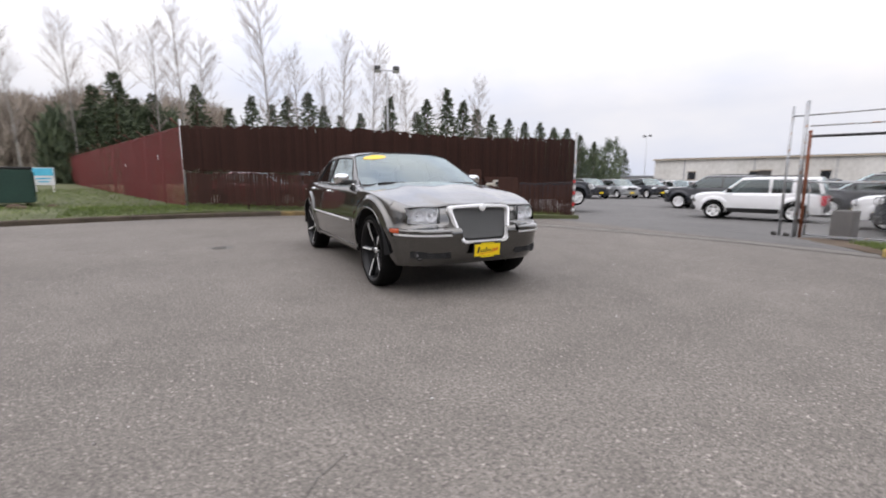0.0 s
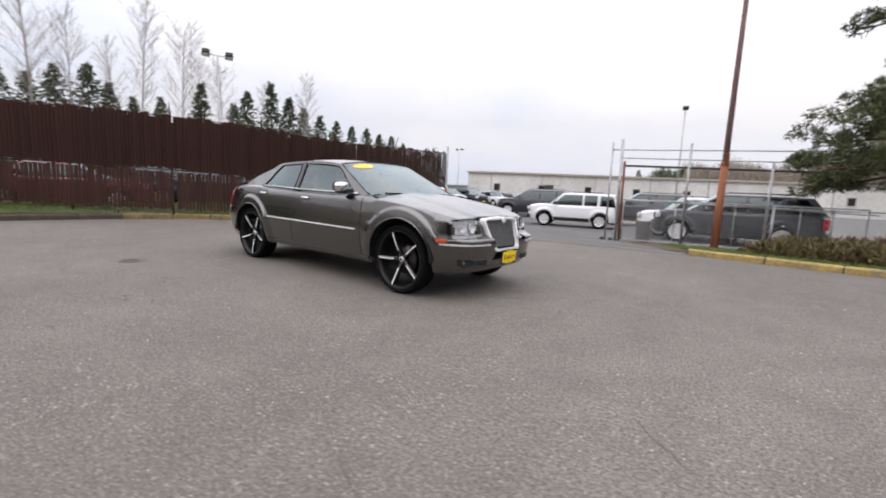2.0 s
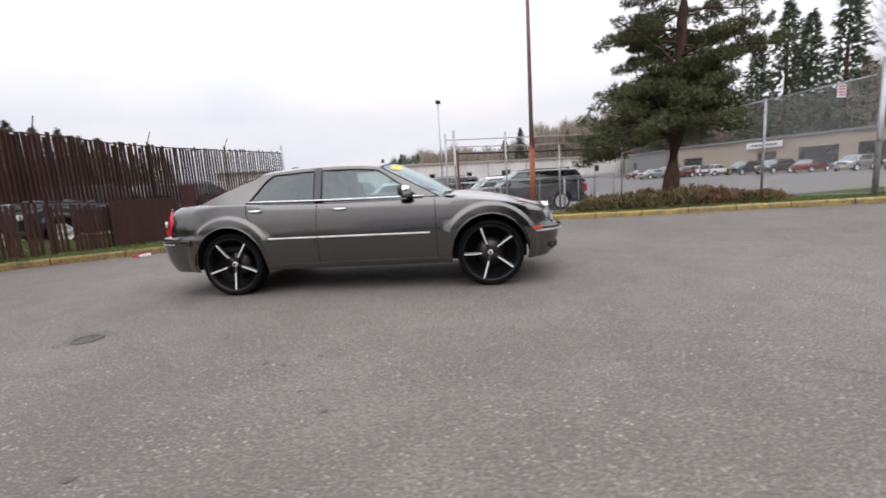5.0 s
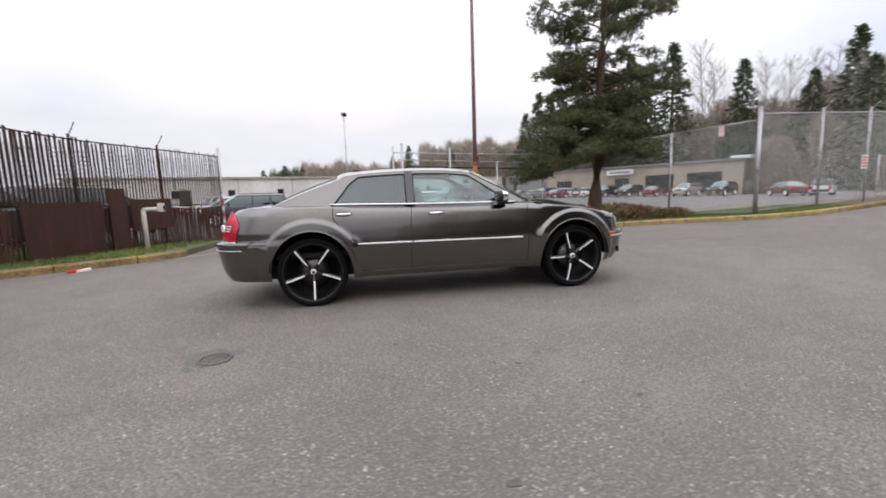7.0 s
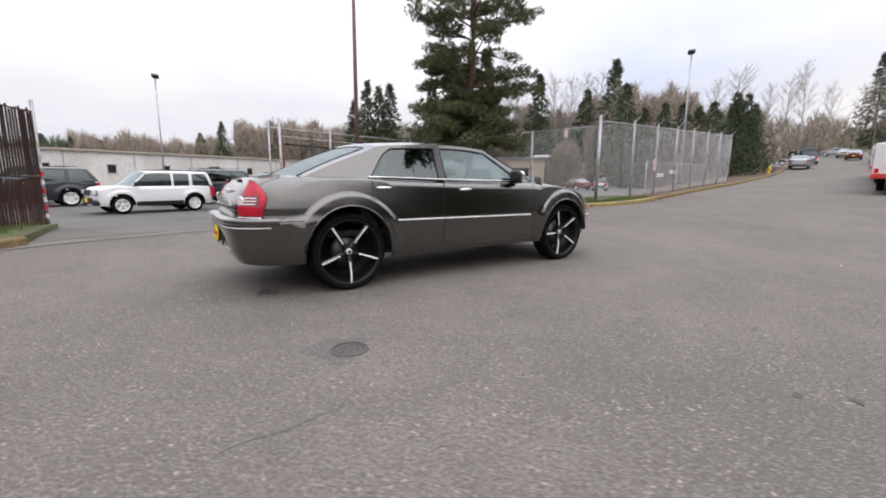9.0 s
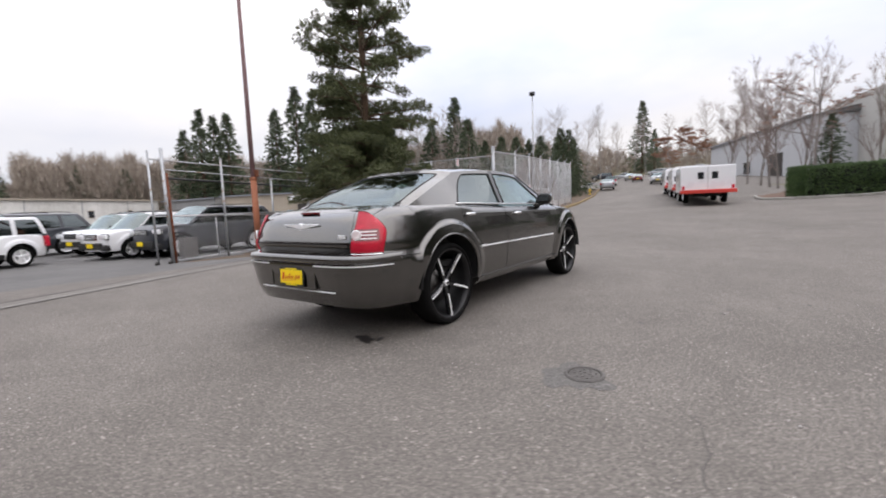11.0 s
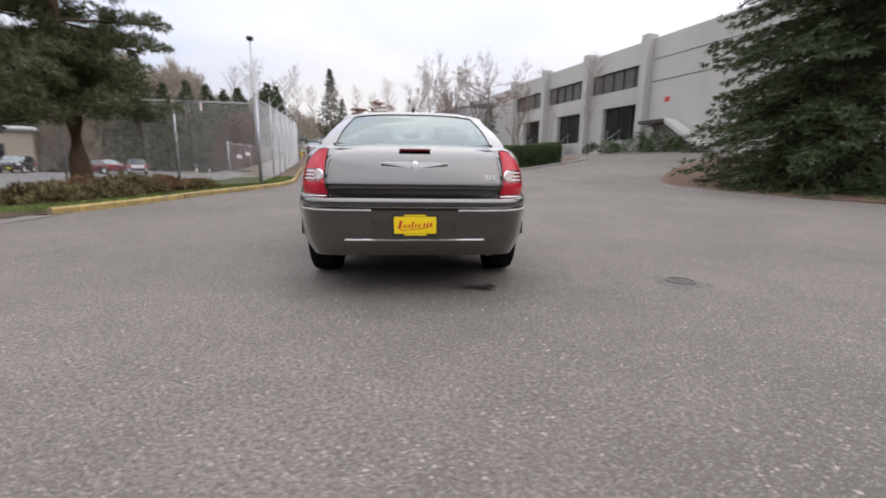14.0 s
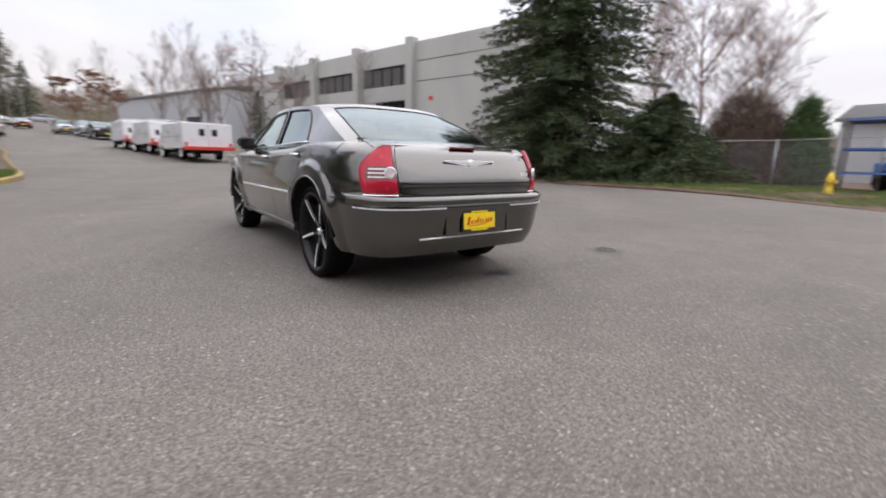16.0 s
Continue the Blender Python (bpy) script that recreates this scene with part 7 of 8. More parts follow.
def far_fir(x, y, z, height, kind, turn):
    t = tagged(empty("conifer_tree", (x, y, z), turn), "dark green conifer in the distance", "tree", "distant conifers")
    t.scale = (height / 11.2 * (1.25 if height < 12 else 1.1),) * 2 + (height / 11.2,)
    place("trunk", FAR_TRUNK, t)
    place("crown", FAR_CROWNS[kind], t)
    return t


rng = random.Random(77)
for az, el, d, kind in ((-171.8, 10.2, 50, 1), (-170.0, 8.8, 52, 1), (-175.0, 8.6, 52, 1), (-173.4, 8.0, 55, 1), (-179.1, 9.8, 56, 0), (177.6, 7.8, 60, 0), (175.2, 9.2, 58, 0), (173.0, 8.4, 62, 1), (171.2, 9.4, 58, 0), (168.8, 9.9, 56, 1),
                        (167.0, 8.6, 60, 0), (165.0, 7.6, 62, 0), (162.5, 7.9, 64, 0), (158.8, 9.8, 60, 2), (154.1, 9.6, 60, 0), (155.4, 8.2, 66, 0), (151.5, 10.9, 60, 2), (149.4, 9.5, 62, 2), (147.7, 8.6, 64, 2),
                        (145.7, 7.9, 64, 0), (143.6, 7.4, 68, 0), (141.6, 7.0, 72, 2), (139.7, 6.9, 74, 0), (138.0, 6.3, 78, 0), (136.4, 6.2, 80, 2), (134.8, 5.4, 84, 0), (133.1, 4.6, 90, 0), (131.8, 3.2, 100, 0), (129.6, 3.7, 110, 2)):
    x, y = spot(W_EYE, az, d)
    far_fir(x, y, 0.3, (0.8 + d * math.tan(radians(el))), kind, rng.uniform(0, 360))
for az, el, d, kind in ((100.5, 3.3, 130, 1), (98, 3.8, 130, 1), (95.9, 3.7, 130, 0), (93.5, 3.4, 135, 1), (91, 3.2, 140, 0), (84.5, 4.6, 130, 1), (82.3, 5.9, 120, 0),
                        (76.5, 5.2, 120, 0), (72.5, 5.0, 120, 1), (67.0, 9.0, 108, 0), (65.4, 11.2, 106, 2), (64.0, 10.6, 108, 0), (62.6, 11.0, 106, 2), (57.2, 11.6, 112, 2), (54.8, 14.0, 108, 0), (53.0, 12.8, 106, 2), (50.4, 14.6, 106, 2),
                        (43.8, 12.0, 104, 2), (38.0, 10.0, 100, 1), (35.0, 13.0, 96, 2), (33.6, 10.4, 80, 1), (31.5, 7.8, 76, 0), (29.4, 8.2, 74, 1), (27.6, 8.0, 72, 1), (26.0, 7.7, 70, 0), (24.6, 7.6, 68, 1)):
    x, y = spot(N_EYE, az, d)
    far_fir(x, y, ground_z(x, y) - 0.3, (1.4 + d * math.tan(radians(el))), kind, rng.uniform(0, 360))
for x, y, h, kind in ((44, 17.5, 6.5, 1), (47, 16.0, 8.0, 1), (50.5, 17.6, 7.6, 1), (54, 18.8, 8.2, 1), (58, 20.0, 7.6, 0), (43, 14.2, 6.2, 0), (47.5, 15.2, 7.6, 1), (52, 16.2, 7.0, 0), (141, 25, 21, 2), (62, 21, 7.0, 1), (132, 20, 12, 0), (36.5, -7.5, 5.0, 0)):
    far_fir(x, y, ground_z(x, y) - 0.2, h, kind, rng.uniform(0, 360))

# leafless trees along the road and before the office block
for k, (x, y, s) in enumerate(((33, -5.8, 1.0), (36.5, -4.6, 1.05), (40, -4.2, 1.1), (44, -3.6, 1.1), (31.5, -9.0, 0.85), (48, -2.6, 1.2), (53, -1.0, 1.2))):
    bare_tree("street_tree", MAPLES[k % 2], None, x, y, ground_z(x, y), "leafless street tree by the parked vans", s, 61 * k)
for k, (az, el, d) in enumerate(((22.9, 11.3, 78), (20.0, 9.5, 84), (16.9, 11.3, 90), (14.8, 9.0, 100), (11.6, 9.5, 105), (9.0, 9.6, 110), (5.4, 10.5, 95), (2.5, 8.0, 110), (25.0, 10.6, 74), (18.4, 10.0, 95), (35.0, 10.9, 92), (36.5, 10.0, 98), (33.0, 9.6, 86), (47.2, 14.6, 106), (46.2, 13.0, 104), (41.6, 12.2, 104), (39.8, 11.8, 102), (38.6, 12.3, 104), (36.8, 12.0, 104), (12.9, 8.8, 98), (7.2, 8.8, 112), (-1.0, 8.2, 95))):
    x, y = spot(N_EYE, az, d)
    bare_tree("birch_tree", BIRCHES[k % 3], None, x, y, ground_z(x, y) - 0.3, "tall leafless tree on the far hillside", (1 + d * math.tan(radians(el)) - ground_z(x, y)) / 13.8, 83 * k)


def red_leaf_tree(x, y, h, seed, name, label, amount=900, leaf=0.14):
    top = tagged(empty(name, (x, y, ground_z(x, y)), 20 * seed), label, "tree")
    pr = bare_tree_mesh(h, seed, spread=1.0, upright=0.45, levels=4, thick=0.013, forks=(4, 5))
    place("trunk", mesh_of("trunk", *pr[0], M_BARKGREY, True), top)
    place("branch_work", mesh_of("branch_work", *pr[1], M_BARKGREY, False), top)
    rn = np.random.default_rng(seed)
    bv = np.array([tuple(v) for v in pr[1][0]])
    pick = bv[rn.integers(0, len(bv), amount)]
    v, q = blades(pick, np.tile((0, 0, 0.3), (len(pick), 1)), 4, leaf, leaf * 0.5, 1.0, rn)
    place("leafage", mesh_np("leafage", v, q, M_BRUSHRED), top)
    return top


red_leaf_tree(28.6, -6.0, 8.6, 7, "young_tree", "small tree with level limbs and a few rusty leaves", 700, 0.075)
red_leaf_tree(66, 3.6, 9.0, 8, "russet_tree", "russet-leaved tree far up the road", 4200, 0.11)
red_leaf_tree(73, 7.5, 7.5, 9, "russet_tree", "russet-leaved tree far up the road", 3800, 0.11)
# leafless tree and brush beside the spreading conifer
for k, (x, y, s) in enumerate(((7.6, -24.8, 1.1), (5.4, -26.5, 0.8), (11.5, -26.5, 1.0))):
    bare_tree("bare_tree", VASE, None, x, y, 0.3, "leafless reddish tree behind the verge", s, 50 * k + 15)


def brush_patch(name, x, y, rx_, ry_, h, count, mat, label, seed, z=0.0, blade=0.9, width=0.03):
    """A thicket: many slim upright stems of uneven height in one mesh."""
    rn = np.random.default_rng(seed)
    a, r = rn.uniform(0, 6.283, count), np.sqrt(rn.random(count))
    px, py = x + rx_ * r * np.cos(a), y + ry_ * r * np.sin(a)
    env = np.clip(1.15 - r**3, 0.2, 1.2) * h
    pz = np.array([ground_z(u, w) for u, w in zip(px, py)]) + z + rn.random(count) ** 0.7 * env
    v, q = blades(np.column_stack([px, py, pz]), np.tile((0, 0, 0.7), (count, 1)), 3, blade, width, 0.5, rn)
    return tagged(place(name, mesh_np(name, v, q, mat)), label, "thicket", kind="stuff")


brush_patch("thicket", 4.2, -22.3, 2.2, 1.4, 3.6, 7000, M_BRUSHDARK, "tangle of bare brown brush behind the chain-link fence", 301, 0.1, 0.55, 0.016)
brush_patch("thicket", 5.6, -19.6, 1.6, 1.2, 1.1, 1800, M_BRUSHRED, "reddish dead bracken by the conifer", 302, 0.1, 0.4, 0.016)
brush_patch("thicket", 1.95, -22.6, 1.0, 0.9, 3.3, 2600, M_HEDGE, "dark evergreen brush behind the fence", 303, 0.1, 0.4, 0.04)
brush_patch("thicket", 37.5, 15.6, 4.2, 2.2, 4.2, 5200, M_BRUSHDARK, "brown leafless brush behind the yard gate", 305, -0.2, 0.8, 0.03)
brush_patch("thicket", 50.5, 40.5, 3.0, 3.0, 6.2, 5000, M_HAZEBRUSH, "pale brown leafless brush at the end of the beige building", 306, -0.4, 1.0, 0.045)
brush_patch("thicket", 27.0, -6.2, 1.6, 1.6, 0.5, 900, M_MULCH, "low red-brown ground cover by the van", 304, 0.0, 0.25, 0.03)

# far wooded slopes as broad masses of brush and crowns, haze put into their colours
def slope_woods(name, eye, az0, az1, d0, d1, el0, el1, count, mat, label, seed, blade, width, base=0.0):
    rn = np.random.default_rng(seed)
    az = np.radians(rn.uniform(az0, az1, count))
    d = rn.uniform(d0, d1, count)
    ridge = np.array([noise.noise((a * 9.0, seed, 0.3)) * 0.5 + noise.noise((a * 31.0, seed, 1.3)) * 0.35 + noise.noise((a * 120.0, seed, 2.3)) * 0.3 for a in az])
    top_el = np.radians(el0 + (el1 - el0) * np.clip(0.55 + ridge, 0, 1))
    px, py = eye[0] + d * np.cos(az), eye[1] + d * np.sin(az)
    pz = base + rn.random(count) ** 1.5 * d * np.tan(top_el)
    v, q = blades(np.column_stack([px, py, pz]), np.tile((0, 0, 0.9), (count, 1)), 3, blade * 0.72, width * 0.36, 0.30, rn)
    return tagged(place(name, mesh_np(name, v, q, mat)), label, "woodland", kind="stuff")


slope_woods("woodland", W_EYE, -182, -150, 72, 95, 7.0, 9.6, 24000, M_HAZEBRUSH, "brown leafless wood on the hill beyond the red fence", 401, 2.6, 0.28)
slope_woods("woodland", W_EYE, 130, 181, 80, 110, 3.0, 7.0, 8000, M_HAZEFIR, "dark wooded ridge beyond the slat fence", 402, 2.2, 0.42)
slope_woods("woodland", N_EYE, 66, 81, 115, 150, 4.6, 7.2, 12000, M_HAZEBRUSH, "brown leafless wood beyond the white building", 403, 3.2, 0.34)
slope_woods("woodland", N_EYE, 80, 96, 125, 160, 2.6, 5.2, 9000, M_HAZEBRUSH, "brown leafless wood beyond the white building", 410, 3.2, 0.34)
slope_woods("woodland", N_EYE, 88, 100, 150, 200, 2.6, 3.8, 3500, M_HAZEFIR, "dark wooded ridge beyond the car park", 404, 3.0, 0.6)
slope_woods("woodland", N_EYE, 49, 67, 118, 145, 4.6, 7.8, 12000, M_HAZEBRUSH, "brown leafless wood behind the beige building", 413, 3.0, 0.34)
slope_woods("woodland", N_EYE, 26, 50, 104, 138, 6.4, 10.8, 24000, M_HAZEBRUSH, "brown leafless wood on the hillside", 405, 3.0, 0.34)
slope_woods("woodland", N_EYE, 20, 38, 92, 106, 4.5, 8.6, 14000, M_HAZEBRUSH, "brown leafless wood at the foot of the hillside", 412, 2.6, 0.30)
slope_woods("woodland", N_EYE, 37, 46, 98, 112, 3.0, 6.4, 3500, M_HAZEFIR, "dark evergreens at the foot of the hillside", 406, 1.8, 0.8)
slope_woods("woodland", N_EYE, -6, 27, 150, 200, 3.2, 6.8, 15000, M_HAZEBRUSH, "brown leafless wood above the road", 407, 4.0, 0.42, 1.0)
slope_woods("woodland", S_EYE, -95, -64, 60, 90, 2.0, 3.6, 12000, M_HAZEBRUSH, "brown leafless wood behind the verge", 408, 2.2, 0.25)
slope_woods("woodland", W_EYE, -177, -165.5, 52, 62, 5.5, 9.6, 5200, M_HAZEFIR, "dark evergreen clump behind the red fence", 411, 1.5, 0.55)
slope_woods("woodland", W_EYE, 181, 260, 70, 110, 4.0, 7.0, 18000, M_HAZEBRUSH, "brown leafless wood round the valley", 409, 2.6, 0.3)


def hedge(points, w, h, label, seed):
    rn = np.random.default_rng(seed)
    a, b = Vector(points[0]), Vector(points[1])
    d = (b - a)
    L = d.length
    d.normalize()
    nrm = Vector((-d.y, d.x))
    n = int(L * (w + 2 * h) * 420)
    s, face, u, t = rn.uniform(0, L, n), rn.integers(0, 5, n), rn.uniform(-w / 2, w / 2, n), rn.uniform(0, h, n)
    u = np.where(face == 0, -w / 2, np.where(face == 1, w / 2, u))
    t = np.where(face == 2, h, t)
    s = np.where(face == 3, 0, np.where(face == 4, L, s))
    rnd = 0.12 * rn.normal(size=n)
    edge = np.minimum(1, (h - t) / 0.25)
    u = u * (0.86 + 0.14 * edge) + rnd * 0.5
    t = np.clip(t + rnd * 0.4, 0, None)
    px, py = a.x + d.x * s + nrm.x * u, a.y + d.y * s + nrm.y * u
    pz = np.array([ground_z(x, y) for x, y in zip(px, py)]) + t
    aim = np.column_stack([nrm.x * u, nrm.y * u, np.full(n, 0.5)])
    v, q = blades(np.column_stack([px, py, pz]), aim, 4, 0.085, 0.035, 0.8, rn)
    top = tagged(empty("hedge"), label, "hedge")
    place("foliage", mesh_np("foliage", v, q, M_HEDGE), top)
    core = []
    for e in (0.08, 0.92):
        c = a + d * L * e
        g = ground_z(c.x, c.y)
        for uu, tt in ((-0.42, -0.1), (0.42, -0.1), (0.40, 0.93), (-0.40, 0.93)):
            core.append((c.x + nrm.x * uu * w, c.y + nrm.y * uu * w, g + tt * h))
    place("twig_core", mesh_of("twig_core", core, [(0, 1, 2, 3), (7, 6, 5, 4), (0, 4, 5, 1), (1, 5, 6, 2), (2, 6, 7, 3), (3, 7, 4, 0)], M_DARK), top)
    return top


verge("mulch_bed", [(23.2, -3.7), (26.5, -3.2), (30.0, -4.6), (33.5, -6.0), (31.5, -10.5), (29.5, -13.5), (27.0, -13.2), (25.0, -9.5), (23.6, -6.0)], M_MULCH, "reddish bark mulch bed under the hedge", 0.05, None, 1.2)
kerb("kerb_bed", smooth_line([(26.5, -3.1), (23.2, -3.6), (23.5, -6.0), (24.9, -9.5), (26.9, -13.3), (29.4, -13.7)], 0.45), 0.15, 0.13, lambda x, y: M_KERB, "pale concrete kerb round the mulch bed")
hedge([(24.2, -4.9), (26.8, -10.7)], 1.7, 1.5, "clipped dark green hedge beside the driveway", 501)
for k, (x, y, h) in enumerate(((32.0, -17.5, 1.1), (29.5, -18.6, 1.5), (27.4, -19.4, 1.5), (34.2, -16.8, 0.9), (25.6, -20.4, 1.2))):
    mound("round_shrub", x, y, h * 0.9, h * 0.9, h, M_HEDGE, "round evergreen shrub at the foot of the wall", 520 + k, 380, 0.14)


# rising bank beyond the head of the road
rws = []
for i in range(25):
    az = radians(-16 + 52 * i / 24)
    row = []
    for j in range(12):
        d = 112 + 9 * j
        x, y = N_EYE[0] + d * math.cos(az), N_EYE[1] + d * math.sin(az)
        row.append((x, y, ground_z(x, y) - 0.4 + max(0.0, 1.05 + 0.075 * (d - 112) - 0.35 * ground_z(x, y)) * smoothstep(112, 124, d) + 0.4 * noise.noise((x * 0.05, y * 0.05, 2))))
    rws.append(row)
tagged(place("hillside", grid_mesh("hillside", rws, M_FIELD, True, True)), "grassy winter bank beyond the head of the road", "ground", kind="structure")
# slim leafless trees close before the office wall
for k, (x, y, sc) in enumerate(((33.4, -15.9, 0.60), (43.4, -13.0, 0.42), (38.6, -14.4, 0.45))):
    bare_tree("birch_tree", BIRCHES[k % 3], None, x, y, ground_z(x, y) - 0.1, "slim pale-stemmed leafless tree before the office wall", sc, 70 * k)


# ---- buildings ----
def wall_frame(p, q):
    """The matrix of a wall's plane: x along it from p to q, z up, -y outward."""
    d = Vector(q) - Vector(p)
    return math.degrees(math.atan2(d.y, d.x)), d.length


def office_block():
    """Two-storey tilt-up concrete block with fins, ribbon windows above and deep bays below."""
    p0, p1 = (52.0, -13.8), (20.5, -22.6)
    turn, L = wall_frame(p0, p1)
    z0, H, k_up = 2.6, 8.7, 0.87
    b = tagged(empty("office_building", (*p0, z0), turn), "pale concrete two-storey office block with fins and dark windows", "building")
    # along the wall: bays between fins, then a blank end
    fins = [0.0, 7.2, 14.6, 22.0]
    part("parapet", box_bm(L + 0.2, 0.5, 1.75, (L / 2, 0.25, H - 0.88), 0.03), M_CONCRETE, b)
    part("spandrel", box_bm(22.0, 0.5, 1.40, (11.0, 0.25, 5.15 * k_up), 0.03), M_CONCRETE, b)
    part("sill_wall", box_bm(22.0, 0.5, 1.70, (11.0, 0.25, 0.0), 0.03), M_CONCRETE, b)
    part("end_wall", box_bm(L - 22.0, 0.5, H + 1.0, (22.0 + (L - 22.0) / 2, 0.26, H / 2 - 0.5), 0.03), M_CONCRETE, b)
    part("core", box_bm(L, 14, H + 0.6, (L / 2, 8.2, H / 2 - 0.5), 0.05), M_CONCRETE, b)
    part("flank_wall", box_bm(0.5, 16, H + 1.0, (L + 0.2, 8.0, H / 2 - 0.5), 0.05), M_CONCRETE, b)
    part("end_wall", box_bm(15.0, 0.5, H + 0.4, (-7.5, 0.27, H / 2 - 0.5), 0.03), M_CONCRETE, b)
    part("flank_wall", box_bm(0.5, 14, H + 0.4, (-14.8, 7.5, H / 2 - 0.5), 0.03), M_CONCRETE, b)
    for k, s in enumerate(fins):
        part("fin", box_bm(0.75, 1.0, H + 1.35, (s, -0.15, H / 2 - 0.35), 0.04), M_CONCRETE, b)
    for s0, s1 in zip(fins, fins[1:]):
        m, w = (s0 + s1) / 2, s1 - s0
        for zc, h, deep in ((6.95 * k_up, 1.85, 0.30), (2.65 * k_up, 2.95, 0.55)):
            win = part("window", box_bm(w - 0.8, 0.06, h, (m, deep, zc), 0.0), M_BLIND if zc > 5 else M_WINDOW, b)
            n = 5 if zc > 5 else 4
            for k in range(n + 1):
                part("mullion", box_bm(0.08, 0.12, h, (m - (w - 0.8) / 2 + (w - 0.8) * k / n, deep - 0.07, zc), 0.0), M_FRAME, win)
            for dz in (-h / 2, h / 2):
                part("window_rail", box_bm(w - 0.8, 0.12, 0.09, (m, deep - 0.07, zc + dz), 0.0), M_FRAME, win)
        part("side_pier", box_bm(w * 0.30, 0.45, 3.1, (s0 + w * 0.15, 0.24, 2.6 * k_up), 0.02), M_CONCRETE, b)
        # outside stair with rails
        for k in range(7):
            part("stair_step", box_bm(1.5, 0.34, 0.2, (s0 + w * 0.62, -2.6 + 0.32 * k, -0.55 + 0.2 * k), 0.01), M_CONCRETE, b)
        for dx in (-0.75, 0.75):
            tube_part("stair_rail", [(s0 + w * 0.62 + dx, -2.6, 0.35), (s0 + w * 0.62 + dx, -0.5, 1.7)], 0.03, M_GALV, b, 5)
        for k in range(4):
            for dx in (-0.75, 0.75):
                part("stair_baluster", box_bm(0.04, 0.04, 0.9, (s0 + w * 0.62 + dx, -2.5 + 0.6 * k, 0.0 + 0.42 * k), 0.0), M_GALV, b)
    for zz in (6.1 * k_up, 8.1 * k_up):
        part("panel_joint", box_bm(L - 22.5, 0.03, 0.05, (22.5 + (L - 22.5) / 2, 0.0, zz), 0.0), M_FRAME, b)
    tube_part("stair_rail", [(26.0, -1.5, -0.4), (23.6, -0.6, 1.7), (22.9, -0.6, 1.7)], 0.05, M_FRAME, b, 6)
    part("stair_landing", box_bm(2.5, 1.5, 0.28, (24.2, -0.78, 1.95), 0.02), M_FRAME, b)
    part("stair_flight", box_bm(4.2, 1.2, 0.30, (27.1, -0.78, 0.85), 0.02, Matrix.Rotation(radians(33), 4, "Y")), M_CONCRETE, b)
    part("wall_notice", box_bm(0.45, 0.03, 0.35, (24.2, -0.01, 4.3 * k_up), 0.0), M_SIGNRED, b)
    part("roof", box_bm(L, 14, 0.2, (L / 2, 8, H + 0.0), 0.0), M_ROOF, b)
    return b


office_block()


def shed(name, label, p0, p1, depth, z0, H, wall, roof_rise=0.0, openings=(), trim=None, cat="building", fascia=None):
    turn, L = wall_frame(p0, p1)
    b = tagged(empty(name, (*p0, z0), turn), label, cat)
    part("wall", box_bm(L, depth, H + 0.6, (L / 2, depth / 2, H / 2 - 0.3), 0.03), wall, b)
    bm = bmesh.new()
    e = 0.25
    pts = [(-e, -e, H), (L + e, -e, H), (L + e, depth / 2, H + roof_rise), (-e, depth / 2, H + roof_rise), (L + e, depth + e, H), (-e, depth + e, H)]
    vs = [bm.verts.new(p) for p in pts]
    for f in ((0, 1, 2, 3), (3, 2, 4, 5)):
        bm.faces.new([vs[i] for i in f])
    bm.faces.new([vs[i] for i in (0, 3, 5)])
    bm.faces.new([vs[i] for i in (1, 4, 2)])
    bmesh.ops.solidify(bm, geom=bm.faces[:], thickness=0.12)
    part("roof", bm, M_ROOF, b)
    part("eaves_trim", box_bm(L + 0.5, 0.12, 0.22, (L / 2, -0.3, H - 0.02), 0.01), trim or M_GREYWALL, b)
    for s, zc, w, h, kind in openings:
        w_ob = part("window" if kind == "w" else "door", box_bm(w, 0.08, h, (s, -0.03, zc), 0.0), M_WINDOW if kind == "w" else M_FRAME, b)
        part("surround", box_bm(w + 0.2, 0.10, 0.12, (s, -0.06, zc + h / 2 + 0.04), 0.0), trim or M_FRAME, w_ob)
        part("surround", box_bm(w + 0.2, 0.10, 0.10, (s, -0.06, zc - h / 2 - 0.04), 0.0), trim or M_FRAME, w_ob)
    return b


ops = [(5 + 7.4 * k, 2.4, 1.0, 1.1, "w") for k in range(10)] + [(13.5, 1.6, 1.6, 2.9, "d"), (50, 1.6, 1.6, 2.9, "d")]
white = shed("long_white_building", "long low weathered white industrial building beyond the car park", (-38, 57.5), (32, 92), 22, -0.3, 4.8, M_WALLWHITE, 0.7, ops, M_BEIGE)
for k in range(9):
    part("wall_joint", box_bm(0.10, 0.04, 4.7, (4 + 8.4 * k, -0.02, 2.35), 0.0), M_GREYWALL, white)
beige = shed("beige_building", "low beige commercial building with dark shopfronts", (33.8, 71), (47.5, 42), 20, -0.3, 4.6, M_BEIGE, 0.15, [(4, 1.6, 3.2, 2.2, "w"), (15.2, 1.5, 2.4, 2.4, "d"), (21.2, 1.7, 4.2, 2.5, "w"), (27.4, 1.7, 4.4, 2.6, "w")])
part("roof_vent", box_bm(2.6, 2.0, 0.6, (29.5, 7, 5.05), 0.1), M_SIGNWHITE, beige)
part("fascia_sign", box_bm(4.6, 0.12, 0.8, (15.0, -0.35, 3.75), 0.02), M_SIGNWHITE, beige, "white shop sign")
for k in range(7):
    part("sign_bar", box_bm(0.34, 0.04, 0.26, (13.5 + 0.5 * k, -0.43, 3.75), 0.0), M_INK, beige)
